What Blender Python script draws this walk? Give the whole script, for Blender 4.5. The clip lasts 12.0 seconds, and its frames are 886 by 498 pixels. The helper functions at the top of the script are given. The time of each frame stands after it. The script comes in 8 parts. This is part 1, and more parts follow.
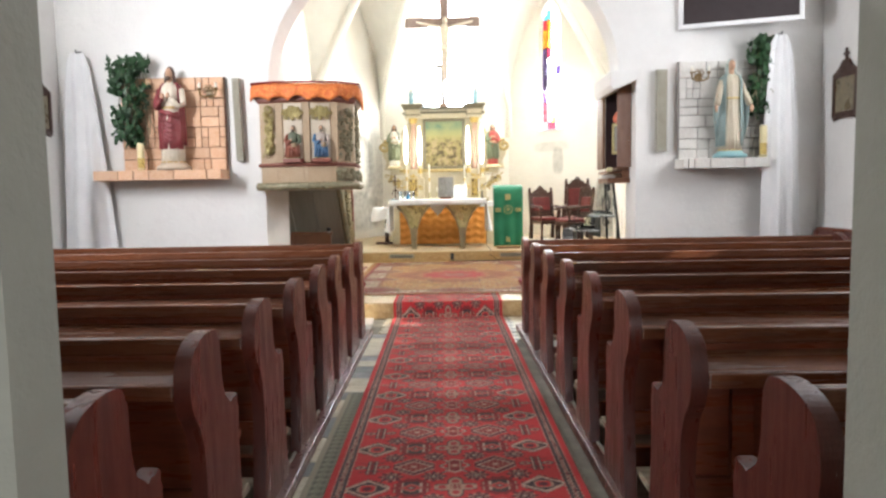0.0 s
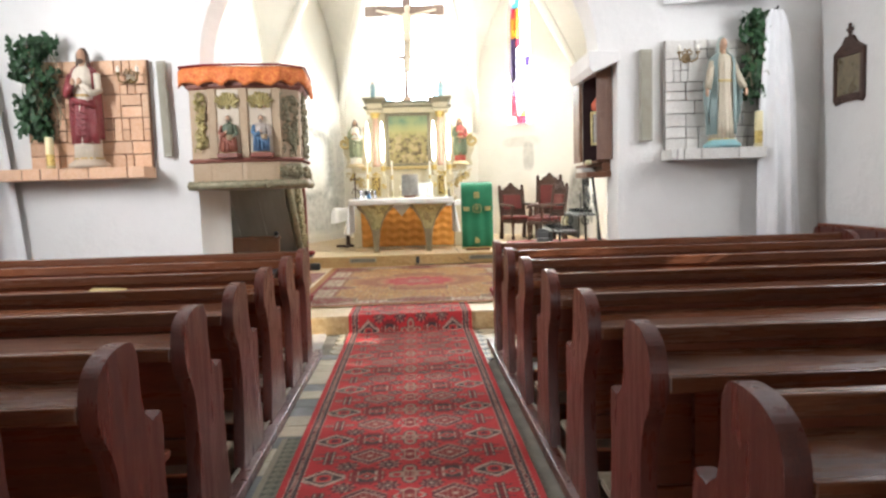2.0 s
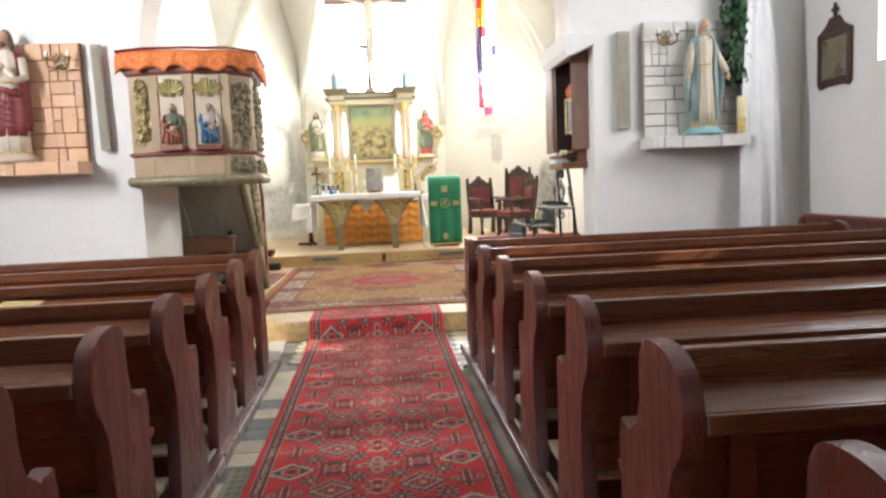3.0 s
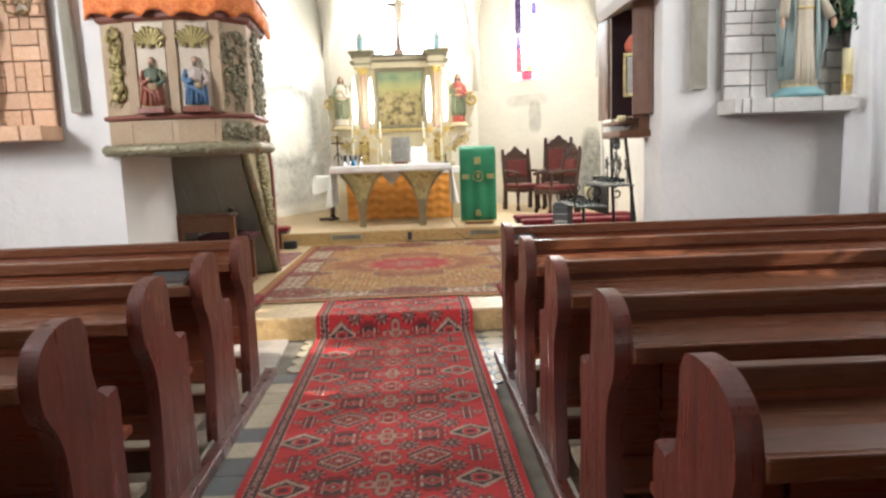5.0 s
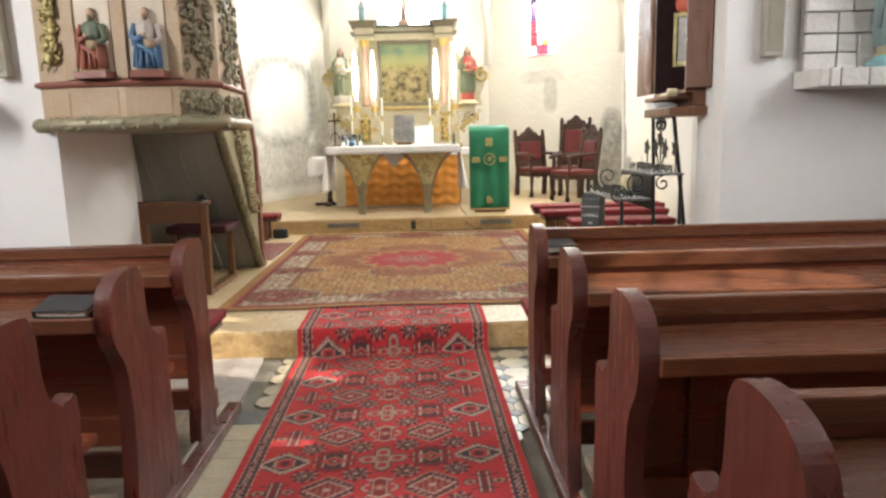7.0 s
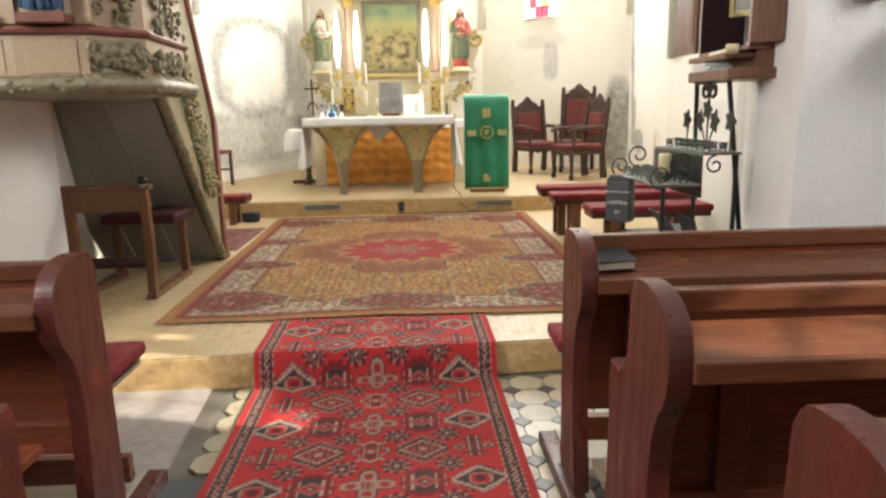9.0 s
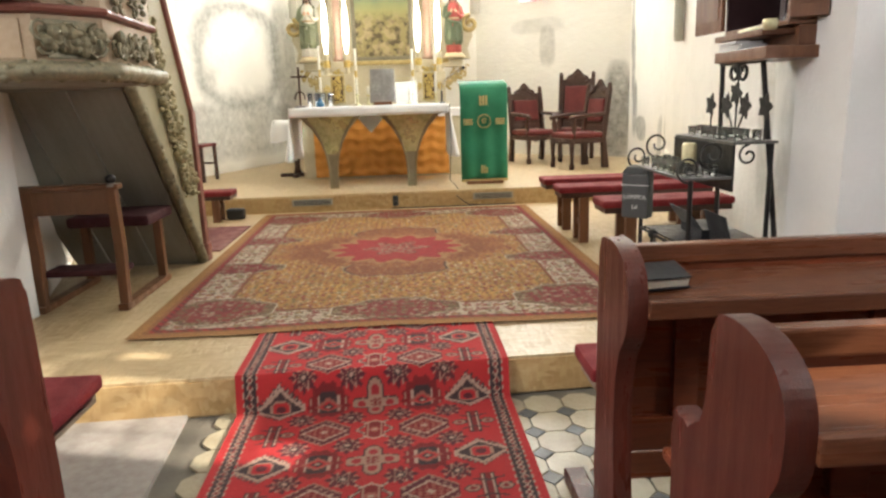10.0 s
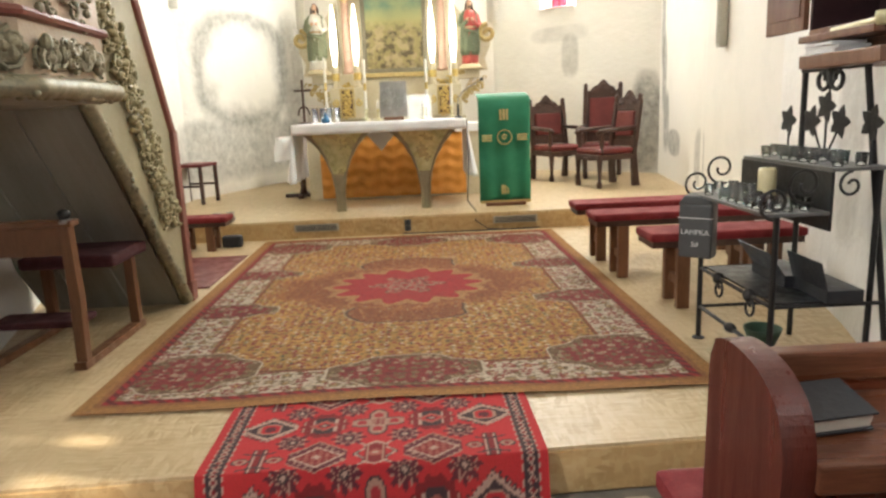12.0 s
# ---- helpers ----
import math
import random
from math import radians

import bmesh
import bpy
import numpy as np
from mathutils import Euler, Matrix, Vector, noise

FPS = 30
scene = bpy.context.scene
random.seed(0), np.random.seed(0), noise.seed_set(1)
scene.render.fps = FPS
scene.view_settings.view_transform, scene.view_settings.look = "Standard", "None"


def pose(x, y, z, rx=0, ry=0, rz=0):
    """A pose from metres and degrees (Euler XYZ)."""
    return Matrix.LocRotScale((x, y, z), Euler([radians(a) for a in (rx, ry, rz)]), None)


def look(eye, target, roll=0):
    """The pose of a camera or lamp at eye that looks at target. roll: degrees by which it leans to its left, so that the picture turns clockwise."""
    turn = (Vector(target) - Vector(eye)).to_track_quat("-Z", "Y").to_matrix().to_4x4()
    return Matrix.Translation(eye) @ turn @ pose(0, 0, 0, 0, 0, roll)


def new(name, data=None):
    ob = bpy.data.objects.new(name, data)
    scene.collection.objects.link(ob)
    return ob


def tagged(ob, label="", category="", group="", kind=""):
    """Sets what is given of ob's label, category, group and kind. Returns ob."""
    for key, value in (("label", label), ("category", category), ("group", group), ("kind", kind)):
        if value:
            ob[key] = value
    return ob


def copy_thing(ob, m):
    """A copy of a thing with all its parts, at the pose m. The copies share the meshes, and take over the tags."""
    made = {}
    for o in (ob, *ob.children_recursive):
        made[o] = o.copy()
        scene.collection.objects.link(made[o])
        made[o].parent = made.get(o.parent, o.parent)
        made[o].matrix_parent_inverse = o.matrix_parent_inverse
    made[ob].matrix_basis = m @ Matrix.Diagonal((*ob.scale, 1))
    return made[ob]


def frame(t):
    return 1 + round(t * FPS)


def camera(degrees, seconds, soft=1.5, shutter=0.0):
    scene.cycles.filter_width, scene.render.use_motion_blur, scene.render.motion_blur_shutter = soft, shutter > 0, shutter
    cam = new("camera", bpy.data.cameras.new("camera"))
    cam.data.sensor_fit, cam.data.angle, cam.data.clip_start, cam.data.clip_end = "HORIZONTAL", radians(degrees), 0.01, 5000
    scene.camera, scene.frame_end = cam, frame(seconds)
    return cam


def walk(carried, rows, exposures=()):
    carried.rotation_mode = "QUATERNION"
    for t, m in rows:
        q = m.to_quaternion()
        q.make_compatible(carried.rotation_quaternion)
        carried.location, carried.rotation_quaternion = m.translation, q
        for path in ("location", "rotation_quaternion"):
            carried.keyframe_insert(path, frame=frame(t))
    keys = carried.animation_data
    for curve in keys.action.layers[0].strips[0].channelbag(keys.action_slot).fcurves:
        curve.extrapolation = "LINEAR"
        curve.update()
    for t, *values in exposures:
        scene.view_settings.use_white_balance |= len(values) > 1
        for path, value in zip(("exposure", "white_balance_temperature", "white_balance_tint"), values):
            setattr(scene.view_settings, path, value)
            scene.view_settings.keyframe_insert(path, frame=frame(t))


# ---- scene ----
# ---------------------------------------------------------------- camera
cam = camera(66.5, 12.0, soft=2.5)
PATH = [
    (0, (0.274, 0.383, 1.33), (0.234, 2.376, 1.164), -1.0),
    (0.5, (0.281, 0.549, 1.314), (0.258, 2.543, 1.158), -1.5),
    (1, (0.361, 0.771, 1.325), (0.347, 2.766, 1.173), -1.9),
    (1.5, (0.376, 0.958, 1.313), (0.36, 2.952, 1.156), -1.8),
    (2, (0.347, 1.218, 1.311), (0.395, 3.21, 1.141), -1.7),
    (2.5, (0.343, 1.42, 1.301), (0.467, 3.408, 1.126), -2.4),
    (3.5, (0.36, 1.92, 1.3), (0.515, 3.902, 1.094), -2.2),
    (4.5, (0.383, 2.418, 1.296), (0.558, 4.396, 1.064), -1.9),
    (5, (0.432, 2.614, 1.308), (0.478, 4.595, 1.037), -2.0),
    (5.5, (0.408, 2.856, 1.293), (0.429, 4.833, 0.993), -1.6),
    (6, (0.368, 3.06, 1.308), (0.415, 5.034, 0.991), -2.2),
    (6.5, (0.4, 3.311, 1.299), (0.444, 5.284, 0.975), -2.2),
    (7, (0.427, 3.521, 1.306), (0.458, 5.494, 0.98), -1.4),
    (7.5, (0.402, 3.772, 1.301), (0.455, 5.742, 0.961), -1.2),
    (8.5, (0.405, 4.21, 1.295), (0.465, 6.174, 0.912), -1.35),
    (9.5, (0.383, 4.643, 1.29), (0.458, 6.596, 0.864), -1.4),
    (10, (0.361, 4.819, 1.287), (0.449, 6.768, 0.848), -1.9),
    (10.5, (0.397, 5.044, 1.285), (0.474, 6.99, 0.829), -2.0),
    (11, (0.412, 5.215, 1.291), (0.463, 7.159, 0.823), -1.5),
    (11.5, (0.378, 5.402, 1.294), (0.42, 7.344, 0.818), -1.2),
    (12, (0.384, 5.49, 1.305), (0.427, 7.448, 0.902), -2.4),
]
EXPOSURES = [(0, 1.20, 6300, 11), (5, 1.08, 6400, 11), (9.5, 0.94, 6700, 10), (12, 0.86, 6700, 10)]
walk(cam, [(t, look(eye, target, roll)) for t, eye, target, roll in PATH], EXPOSURES)

# ---------------------------------------------------------------- daylight and lamps
SUN_DIR = Vector((-0.80, 0.20, -0.50)).normalized()      # the way the sunlight travels
world = bpy.data.worlds.new("sky")
scene.world = world
world.use_nodes = True
wn = world.node_tree.nodes
wl = world.node_tree.links
sky = wn.new("ShaderNodeTexSky")
sky.sky_type = "NISHITA"
sky.sun_disc = False
sky.sun_elevation = math.asin(-SUN_DIR.z)
sky.sun_rotation = math.atan2(-SUN_DIR.x, -SUN_DIR.y)
wl.new(sky.outputs[0], wn["Background"].inputs[0])
wn["Background"].inputs[1].default_value = 0.12

sun = new("sun", bpy.data.lights.new("sun", "SUN"))
sun.data.energy, sun.data.angle, sun.data.color = 5.0, radians(0.6), (1.0, 0.93, 0.82)
sun.matrix_world = look((30, 0, 25), Vector((30, 0, 25)) + SUN_DIR)


def window_light(name, eye, target, w, h, power, colour):
    ob = new(name, bpy.data.lights.new(name, "AREA"))
    ob.data.shape, ob.data.size, ob.data.size_y = "RECTANGLE", w, h
    ob.data.energy, ob.data.color = power, colour
    ob.matrix_world = look(eye, target)
    return ob


# sky light that enters by the windows' openings
window_light("skylight_nave_front", (4.32, 6.15, 2.95), (-3.9, 6.8, 1.9), 0.9, 1.6, 20, (0.96, 0.98, 1.0))
window_light("skylight_nave_north", (-4.15, 4.3, 3.0), (-1.8, 7.6, 2.2), 0.9, 1.6, 138, (0.985, 0.99, 1.0))
window_light("skylight_nave_back", (4.32, 4.78, 2.95), (-3.9, 7.0, 2.2), 0.9, 1.6, 36, (0.96, 0.98, 1.0))
# added fill for the chancel, set in an assumed side window out of view
window_light("skylight_chancel_side", (3.22, 11.3, 3.65), (-0.3, 13.4, 1.7), 1.0, 1.5, 108, (1.0, 0.965, 0.89))
window_light("skylight_chancel_lancet", (2.30, 15.60, 4.1), (0.2, 12.5, 1.5), 0.45, 2.6, 90, (1.0, 0.97, 0.92))
window_light("skylight_chancel_east", (0.14, 16.82, 4.4), (0.14, 10.0, 2.6), 0.86, 2.4, 150, (0.95, 0.975, 1.0))
window_light("daylight_entrance", (0.3, -2.35, 1.25), (0.3, 3.0, 0.9), 1.3, 1.9, 26, (0.95, 0.975, 1.0))
# ---------------------------------------------------------------- materials
def nodes_of(name, rough=0.6, metal=0.0):
    mat = bpy.data.materials.new(name)
    mat.use_nodes = True
    nt = mat.node_tree
    bsdf = nt.nodes["Principled BSDF"]
    bsdf.inputs["Roughness"].default_value = rough
    bsdf.inputs["Metallic"].default_value = metal
    return mat, nt, bsdf


def coords(nt, scale=(1, 1, 1), rand=False):
    tc = nt.nodes.new("ShaderNodeTexCoord")
    mp = nt.nodes.new("ShaderNodeMapping")
    mp.inputs["Scale"].default_value = scale
    nt.links.new(tc.outputs["Object"], mp.inputs["Vector"])
    if rand:
        oi = nt.nodes.new("ShaderNodeObjectInfo")
        mul = nt.nodes.new("ShaderNodeMath")
        mul.operation = "MULTIPLY"
        mul.inputs[1].default_value = 37.0
        nt.links.new(oi.outputs["Random"], mul.inputs[0])
        nt.links.new(mul.outputs[0], mp.inputs["Location"])
    return mp.outputs["Vector"]


def noise_fac(nt, vec, scale, detail=4.0, rough=0.6, lo=0.35, hi=0.65):
    n = nt.nodes.new("ShaderNodeTexNoise")
    n.inputs["Scale"].default_value, n.inputs["Detail"].default_value, n.inputs["Roughness"].default_value = scale, detail, rough
    nt.links.new(vec, n.inputs["Vector"])
    r = nt.nodes.new("ShaderNodeMapRange")
    r.inputs["From Min"].default_value, r.inputs["From Max"].default_value = lo, hi
    nt.links.new(n.outputs["Fac"], r.inputs["Value"])
    return r.outputs["Result"]


def mix(nt, fac, a, b, amount=1.0, mode="MIX"):
    m = nt.nodes.new("ShaderNodeMix")
    m.data_type, m.blend_type = "RGBA", mode
    if isinstance(fac, (int, float)):
        m.inputs["Factor"].default_value = fac * amount
    elif amount != 1.0:
        k = nt.nodes.new("ShaderNodeMath")
        k.operation = "MULTIPLY"
        k.inputs[1].default_value = amount
        nt.links.new(fac, k.inputs[0])
        nt.links.new(k.outputs[0], m.inputs["Factor"])
    else:
        nt.links.new(fac, m.inputs["Factor"])
    for sock, v in ((m.inputs["A"], a), (m.inputs["B"], b)):
        if isinstance(v, (tuple, list)):
            sock.default_value = (*v[:3], 1)
        else:
            nt.links.new(v, sock)
    return m.outputs["Result"]


def bump(nt, bsdf, fac, strength=0.3, dist=0.01):
    b = nt.nodes.new("ShaderNodeBump")
    b.inputs["Strength"].default_value, b.inputs["Distance"].default_value = strength, dist
    nt.links.new(fac, b.inputs["Height"])
    nt.links.new(b.outputs["Normal"], bsdf.inputs["Normal"])


def surface(name, a, b, c=None, rough=0.6, metal=0.0, scale=6.0, fine=60.0, stretch=(1, 1, 1), relief=0.15, dist=0.004, rand=True, spread=0.0):
    """A worn surface: two tones at a large scale, a third at a fine one, and relief."""
    mat, nt, bsdf = nodes_of(name, rough, metal)
    v = coords(nt, stretch, rand)
    f1, f2 = noise_fac(nt, v, scale), noise_fac(nt, v, fine, 3, 0.7)
    col = mix(nt, f1, a, b)
    col = mix(nt, f2, col, c or b, 0.45)
    if spread:
        oi = nt.nodes.new("ShaderNodeObjectInfo")
        hs = nt.nodes.new("ShaderNodeHueSaturation")
        r = nt.nodes.new("ShaderNodeMapRange")
        r.inputs["To Min"].default_value, r.inputs["To Max"].default_value = 1 - spread, 1 + spread
        nt.links.new(oi.outputs["Random"], r.inputs["Value"])
        nt.links.new(r.outputs["Result"], hs.inputs["Value"])
        nt.links.new(col, hs.inputs["Color"])
        col = hs.outputs["Color"]
    nt.links.new(col, bsdf.inputs["Base Color"])
    rr = nt.nodes.new("ShaderNodeMapRange")
    rr.inputs["To Min"].default_value, rr.inputs["To Max"].default_value = max(0.03, rough - 0.12), min(1, rough + 0.12)
    nt.links.new(f1, rr.inputs["Value"])
    nt.links.new(rr.outputs["Result"], bsdf.inputs["Roughness"])
    bump(nt, bsdf, f2, relief, dist)
    return mat


def plaster(name, base, stain, amount, low=0.0):
    """Limewashed plaster with cloudy patches, damp marks and a trowelled relief."""
    mat, nt, bsdf = nodes_of(name, 0.85)
    v = coords(nt)
    big = noise_fac(nt, v, 0.8, 5, 0.6, 0.50, 0.72)
    mid = noise_fac(nt, v, 3.5, 6, 0.65, 0.45, 0.75)
    fine = noise_fac(nt, v, 55, 4, 0.7)
    col = mix(nt, big, base, tuple(0.86 * x for x in base), 0.5)
    col = mix(nt, mid, col, stain, amount)
    col = mix(nt, fine, col, tuple(0.93 * x for x in base), 0.35)
    nt.links.new(col, bsdf.inputs["Base Color"])
    bump(nt, bsdf, mid, 0.25, 0.02)
    return mat


def marked_plaster(name, base, marks):
    """Limewash with grey marks. Marks: (y, z, half width, half height, is a ring, strength) on the wall."""
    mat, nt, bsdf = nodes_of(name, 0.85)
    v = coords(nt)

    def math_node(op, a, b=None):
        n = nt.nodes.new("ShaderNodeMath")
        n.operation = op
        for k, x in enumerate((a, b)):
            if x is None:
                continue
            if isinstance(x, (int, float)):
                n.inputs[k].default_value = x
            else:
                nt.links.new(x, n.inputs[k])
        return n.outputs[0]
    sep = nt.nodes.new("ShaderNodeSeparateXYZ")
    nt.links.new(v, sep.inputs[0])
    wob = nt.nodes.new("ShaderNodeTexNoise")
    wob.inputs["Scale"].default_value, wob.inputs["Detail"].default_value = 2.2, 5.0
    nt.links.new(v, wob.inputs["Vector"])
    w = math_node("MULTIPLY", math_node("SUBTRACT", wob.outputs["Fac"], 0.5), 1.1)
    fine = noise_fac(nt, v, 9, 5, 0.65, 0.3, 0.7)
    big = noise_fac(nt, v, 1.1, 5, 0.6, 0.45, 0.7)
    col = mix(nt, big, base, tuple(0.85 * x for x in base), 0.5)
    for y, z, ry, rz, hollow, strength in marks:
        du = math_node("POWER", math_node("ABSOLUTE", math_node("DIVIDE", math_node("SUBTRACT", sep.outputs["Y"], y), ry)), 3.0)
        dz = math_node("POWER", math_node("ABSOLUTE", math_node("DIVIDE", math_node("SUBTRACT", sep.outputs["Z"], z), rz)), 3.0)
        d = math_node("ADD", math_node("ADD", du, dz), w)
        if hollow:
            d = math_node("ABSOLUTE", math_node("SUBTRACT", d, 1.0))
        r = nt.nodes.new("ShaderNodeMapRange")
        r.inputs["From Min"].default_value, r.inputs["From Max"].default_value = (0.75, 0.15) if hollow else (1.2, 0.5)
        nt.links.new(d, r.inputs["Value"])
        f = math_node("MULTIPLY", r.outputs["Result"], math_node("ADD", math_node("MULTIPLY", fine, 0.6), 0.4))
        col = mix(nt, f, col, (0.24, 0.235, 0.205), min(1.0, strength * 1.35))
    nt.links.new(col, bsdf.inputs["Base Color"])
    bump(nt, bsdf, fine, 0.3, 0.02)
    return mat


M = {}
M["plaster"] = plaster("nave_limewash", (0.76, 0.75, 0.73), (0.62, 0.61, 0.59), 0.35)
M["chancel"] = plaster("chancel_limewash", (0.79, 0.765, 0.70), (0.50, 0.50, 0.46), 0.22)
M["grey_paint"] = plaster("grey_green_paint", (0.28, 0.275, 0.235), (0.235, 0.23, 0.195), 0.4)
LIME = (0.79, 0.765, 0.70)
# two damp marks, then the altarpiece's grey side shadow painted into the limewash
M["damp_north"] = marked_plaster("damp_shade_north_plaster", LIME, [(15.1, 1.95, 0.85, 0.66, True, 0.65), (14.9, 0.9, 1.6, 0.42, False, 0.55), (16.2, 1.9, 0.35, 0.9, False, 0.5)])
# dark upright streak near the corner, with lower grey patches
M["damp_south"] = marked_plaster("marked_south_plaster", LIME, [(14.52, 2.3, 0.13, 0.60, False, 0.9), (14.40, 1.65, 0.14, 0.50, False, 0.9), (14.22, 1.05, 0.18, 0.40, False, 0.85), (13.72, 0.80, 0.36, 0.16, False, 0.7), (12.45, 0.72, 0.22, 0.30, False, 0.5)])
# small grey smears, and a dark upright mark at the corner
M["damp_apse"] = marked_plaster("marked_apse_plaster", LIME, [(15.60, 2.0, 0.10, 0.30, False, 0.42), (15.72, 2.32, 0.32, 0.12, False, 0.25), (14.82, 1.0, 0.16, 0.75, False, 0.95), (15.15, 0.8, 0.2, 0.5, False, 0.35)])
# faint grey smears low on the splay
M["marked_near"] = marked_plaster("marked_splay_plaster", (0.76, 0.75, 0.71), [(8.78, 1.05, 0.22, 0.5, False, 0.35), (8.15, 0.9, 0.30, 0.4, False, 0.25)])
M["ceiling"] = plaster("ceiling_limewash", (0.80, 0.79, 0.76), (0.7, 0.7, 0.68), 0.3)
M["pew"] = surface("dark_stained_wood", (0.185, 0.047, 0.0195), (0.110, 0.027, 0.012), (0.235, 0.068, 0.029), 0.33, scale=5, fine=40, stretch=(0.5, 6, 6), relief=0.2, dist=0.002, spread=0.12)
M["pew_end"] = surface("red_brown_painted_wood", (0.088, 0.0172, 0.0102), (0.054, 0.0112, 0.0072), (0.128, 0.032, 0.018), 0.36, scale=4, fine=45, stretch=(6, 6, 0.6), relief=0.2, dist=0.002, spread=0.15)
M["ledge"] = surface("worn_varnished_ledge", (0.135, 0.047, 0.0215), (0.078, 0.0265, 0.0125), (0.215, 0.085, 0.043), 0.27, scale=3, fine=35, stretch=(0.4, 6, 6), relief=0.15, dist=0.0015, spread=0.12)
M["pale_wood"] = surface("worn_pale_board", (0.30, 0.24, 0.17), (0.20, 0.155, 0.105), (0.38, 0.32, 0.24), 0.6, scale=4, fine=40, stretch=(0.5, 6, 6), spread=0.12)
M["oak"] = surface("brown_oak", (0.16, 0.066, 0.027), (0.10, 0.040, 0.017), (0.21, 0.095, 0.042), 0.42, scale=4, fine=45, stretch=(5, 5, 0.6))
M["dark_oak"] = surface("dark_carved_oak", (0.055, 0.022, 0.013), (0.03, 0.012, 0.008), (0.09, 0.04, 0.025), 0.4, scale=8, fine=50)
M["floor"] = surface("worn_floor_screed", (0.33, 0.29, 0.21), (0.24, 0.21, 0.16), (0.40, 0.36, 0.28), 0.65, scale=2.5, fine=30)
M["slab"] = surface("grey_stone_slab", (0.33, 0.30, 0.27), (0.25, 0.22, 0.20), (0.42, 0.40, 0.37), 0.5, scale=3, fine=25)
M["tile"] = surface("cream_floor_tile", (0.42, 0.37, 0.25), (0.33, 0.28, 0.19), (0.48, 0.44, 0.33), 0.4, scale=6, fine=50, spread=0.10)
M["tile_dark"] = surface("slate_grey_tile", (0.07, 0.08, 0.085), (0.10, 0.11, 0.11), (0.05, 0.055, 0.06), 0.4, scale=8, fine=60, spread=0.2)
M["grout"] = surface("dirty_grout", (0.20, 0.18, 0.14), (0.14, 0.125, 0.10), None, 0.85)


def flake_board(name, tones, gloss):
    """Pressed flakes of wood, lying crosswise, worn by feet."""
    mat, nt, bsdf = nodes_of(name, gloss)
    v = coords(nt, (1, 1, 1))
    cols = []
    for k, (sx, sy) in enumerate(((14, 70), (60, 16))):
        vo = nt.nodes.new("ShaderNodeTexVoronoi")
        mp = nt.nodes.new("ShaderNodeMapping")
        mp.inputs["Scale"].default_value = (sx, sy, 30)
        mp.inputs["Rotation"].default_value = (0.2, 0.1, 0.5 + 0.9 * k)
        nt.links.new(v, mp.inputs["Vector"])
        nt.links.new(mp.outputs["Vector"], vo.inputs["Vector"])
        vo.inputs["Scale"].default_value = 1.0
        ra = nt.nodes.new("ShaderNodeValToRGB")
        ra.color_ramp.elements[0].color = (*tones[0], 1)
        ra.color_ramp.elements[1].color = (*tones[2], 1)
        e = ra.color_ramp.elements.new(0.5)
        e.color = (*tones[1], 1)
        sep = nt.nodes.new("ShaderNodeSeparateColor")
        nt.links.new(vo.outputs["Color"], sep.inputs["Color"])
        nt.links.new(sep.outputs["Red"], ra.inputs["Fac"])
        cols.append(ra.outputs["Color"])
    f = noise_fac(nt, v, 9, 4)
    wear = noise_fac(nt, v, 1.6, 5, 0.6, 0.42, 0.66)
    col = mix(nt, f, cols[0], cols[1])
    col = mix(nt, wear, col, tones[1], 0.75)
    nt.links.new(col, bsdf.inputs["Base Color"])
    bump(nt, bsdf, f, 0.1, 0.002)
    return mat


M["flake"] = flake_board("worn_flake_board", ((0.34, 0.235, 0.115), (0.47, 0.355, 0.20), (0.56, 0.45, 0.28)), 0.45)
M["flake_riser"] = flake_board("flake_board_riser", ((0.33, 0.20, 0.075), (0.47, 0.31, 0.135), (0.55, 0.40, 0.21)), 0.5)


def painted(name, rough=0.95, fuzz=120.0):
    """A woven cloth that takes its dyed pattern from the mesh."""
    mat, nt, bsdf = nodes_of(name, rough)
    at = nt.nodes.new("ShaderNodeVertexColor")
    at.layer_name = "dye"
    v = coords(nt)
    f = noise_fac(nt, v, fuzz, 3, 0.7)
    big = noise_fac(nt, v, 2.5, 4, 0.6)
    col = mix(nt, f, at.outputs["Color"], (0.05, 0.02, 0.012), 0.20)
    col = mix(nt, big, col, (0.20, 0.08, 0.04), 0.10)
    nt.links.new(col, bsdf.inputs["Base Color"])
    bump(nt, bsdf, f, 0.5, 0.004)
    return mat


M["dyed"] = painted("woven_carpet")
M["white_cloth"] = surface("white_linen", (0.80, 0.80, 0.80), (0.72, 0.72, 0.73), None, 0.9, scale=3, fine=200, relief=0.1)
M["green_cloth"] = surface("green_silk", (0.005, 0.145, 0.068), (0.004, 0.105, 0.050), (0.008, 0.18, 0.088), 0.7, scale=3, fine=160)
M["orange_cloth"] = surface("orange_brocade", (0.64, 0.27, 0.04), (0.54, 0.205, 0.028), (0.72, 0.34, 0.07), 0.6, scale=10, fine=90)
M["red_cloth"] = surface("orange_red_brocade", (0.66, 0.14, 0.03), (0.50, 0.07, 0.02), (0.85, 0.42, 0.09), 0.7, scale=22, fine=48)
M["red_velvet"] = surface("crimson_velvet", (0.19, 0.008, 0.012), (0.12, 0.005, 0.008), (0.25, 0.02, 0.022), 0.85, scale=9, fine=110)
M["red_leather"] = surface("worn_red_leather", (0.13, 0.010, 0.010), (0.085, 0.007, 0.007), (0.19, 0.03, 0.025), 0.5, scale=9, fine=80)
M["gold"] = surface("old_gilding", (0.62, 0.45, 0.14), (0.42, 0.29, 0.08), (0.75, 0.6, 0.28), 0.38, 0.75, scale=18, fine=90)
M["gilt_paint"] = surface("gilded_paint", (0.50, 0.38, 0.15), (0.33, 0.24, 0.09), (0.62, 0.5, 0.25), 0.5, 0.3, scale=18, fine=90)
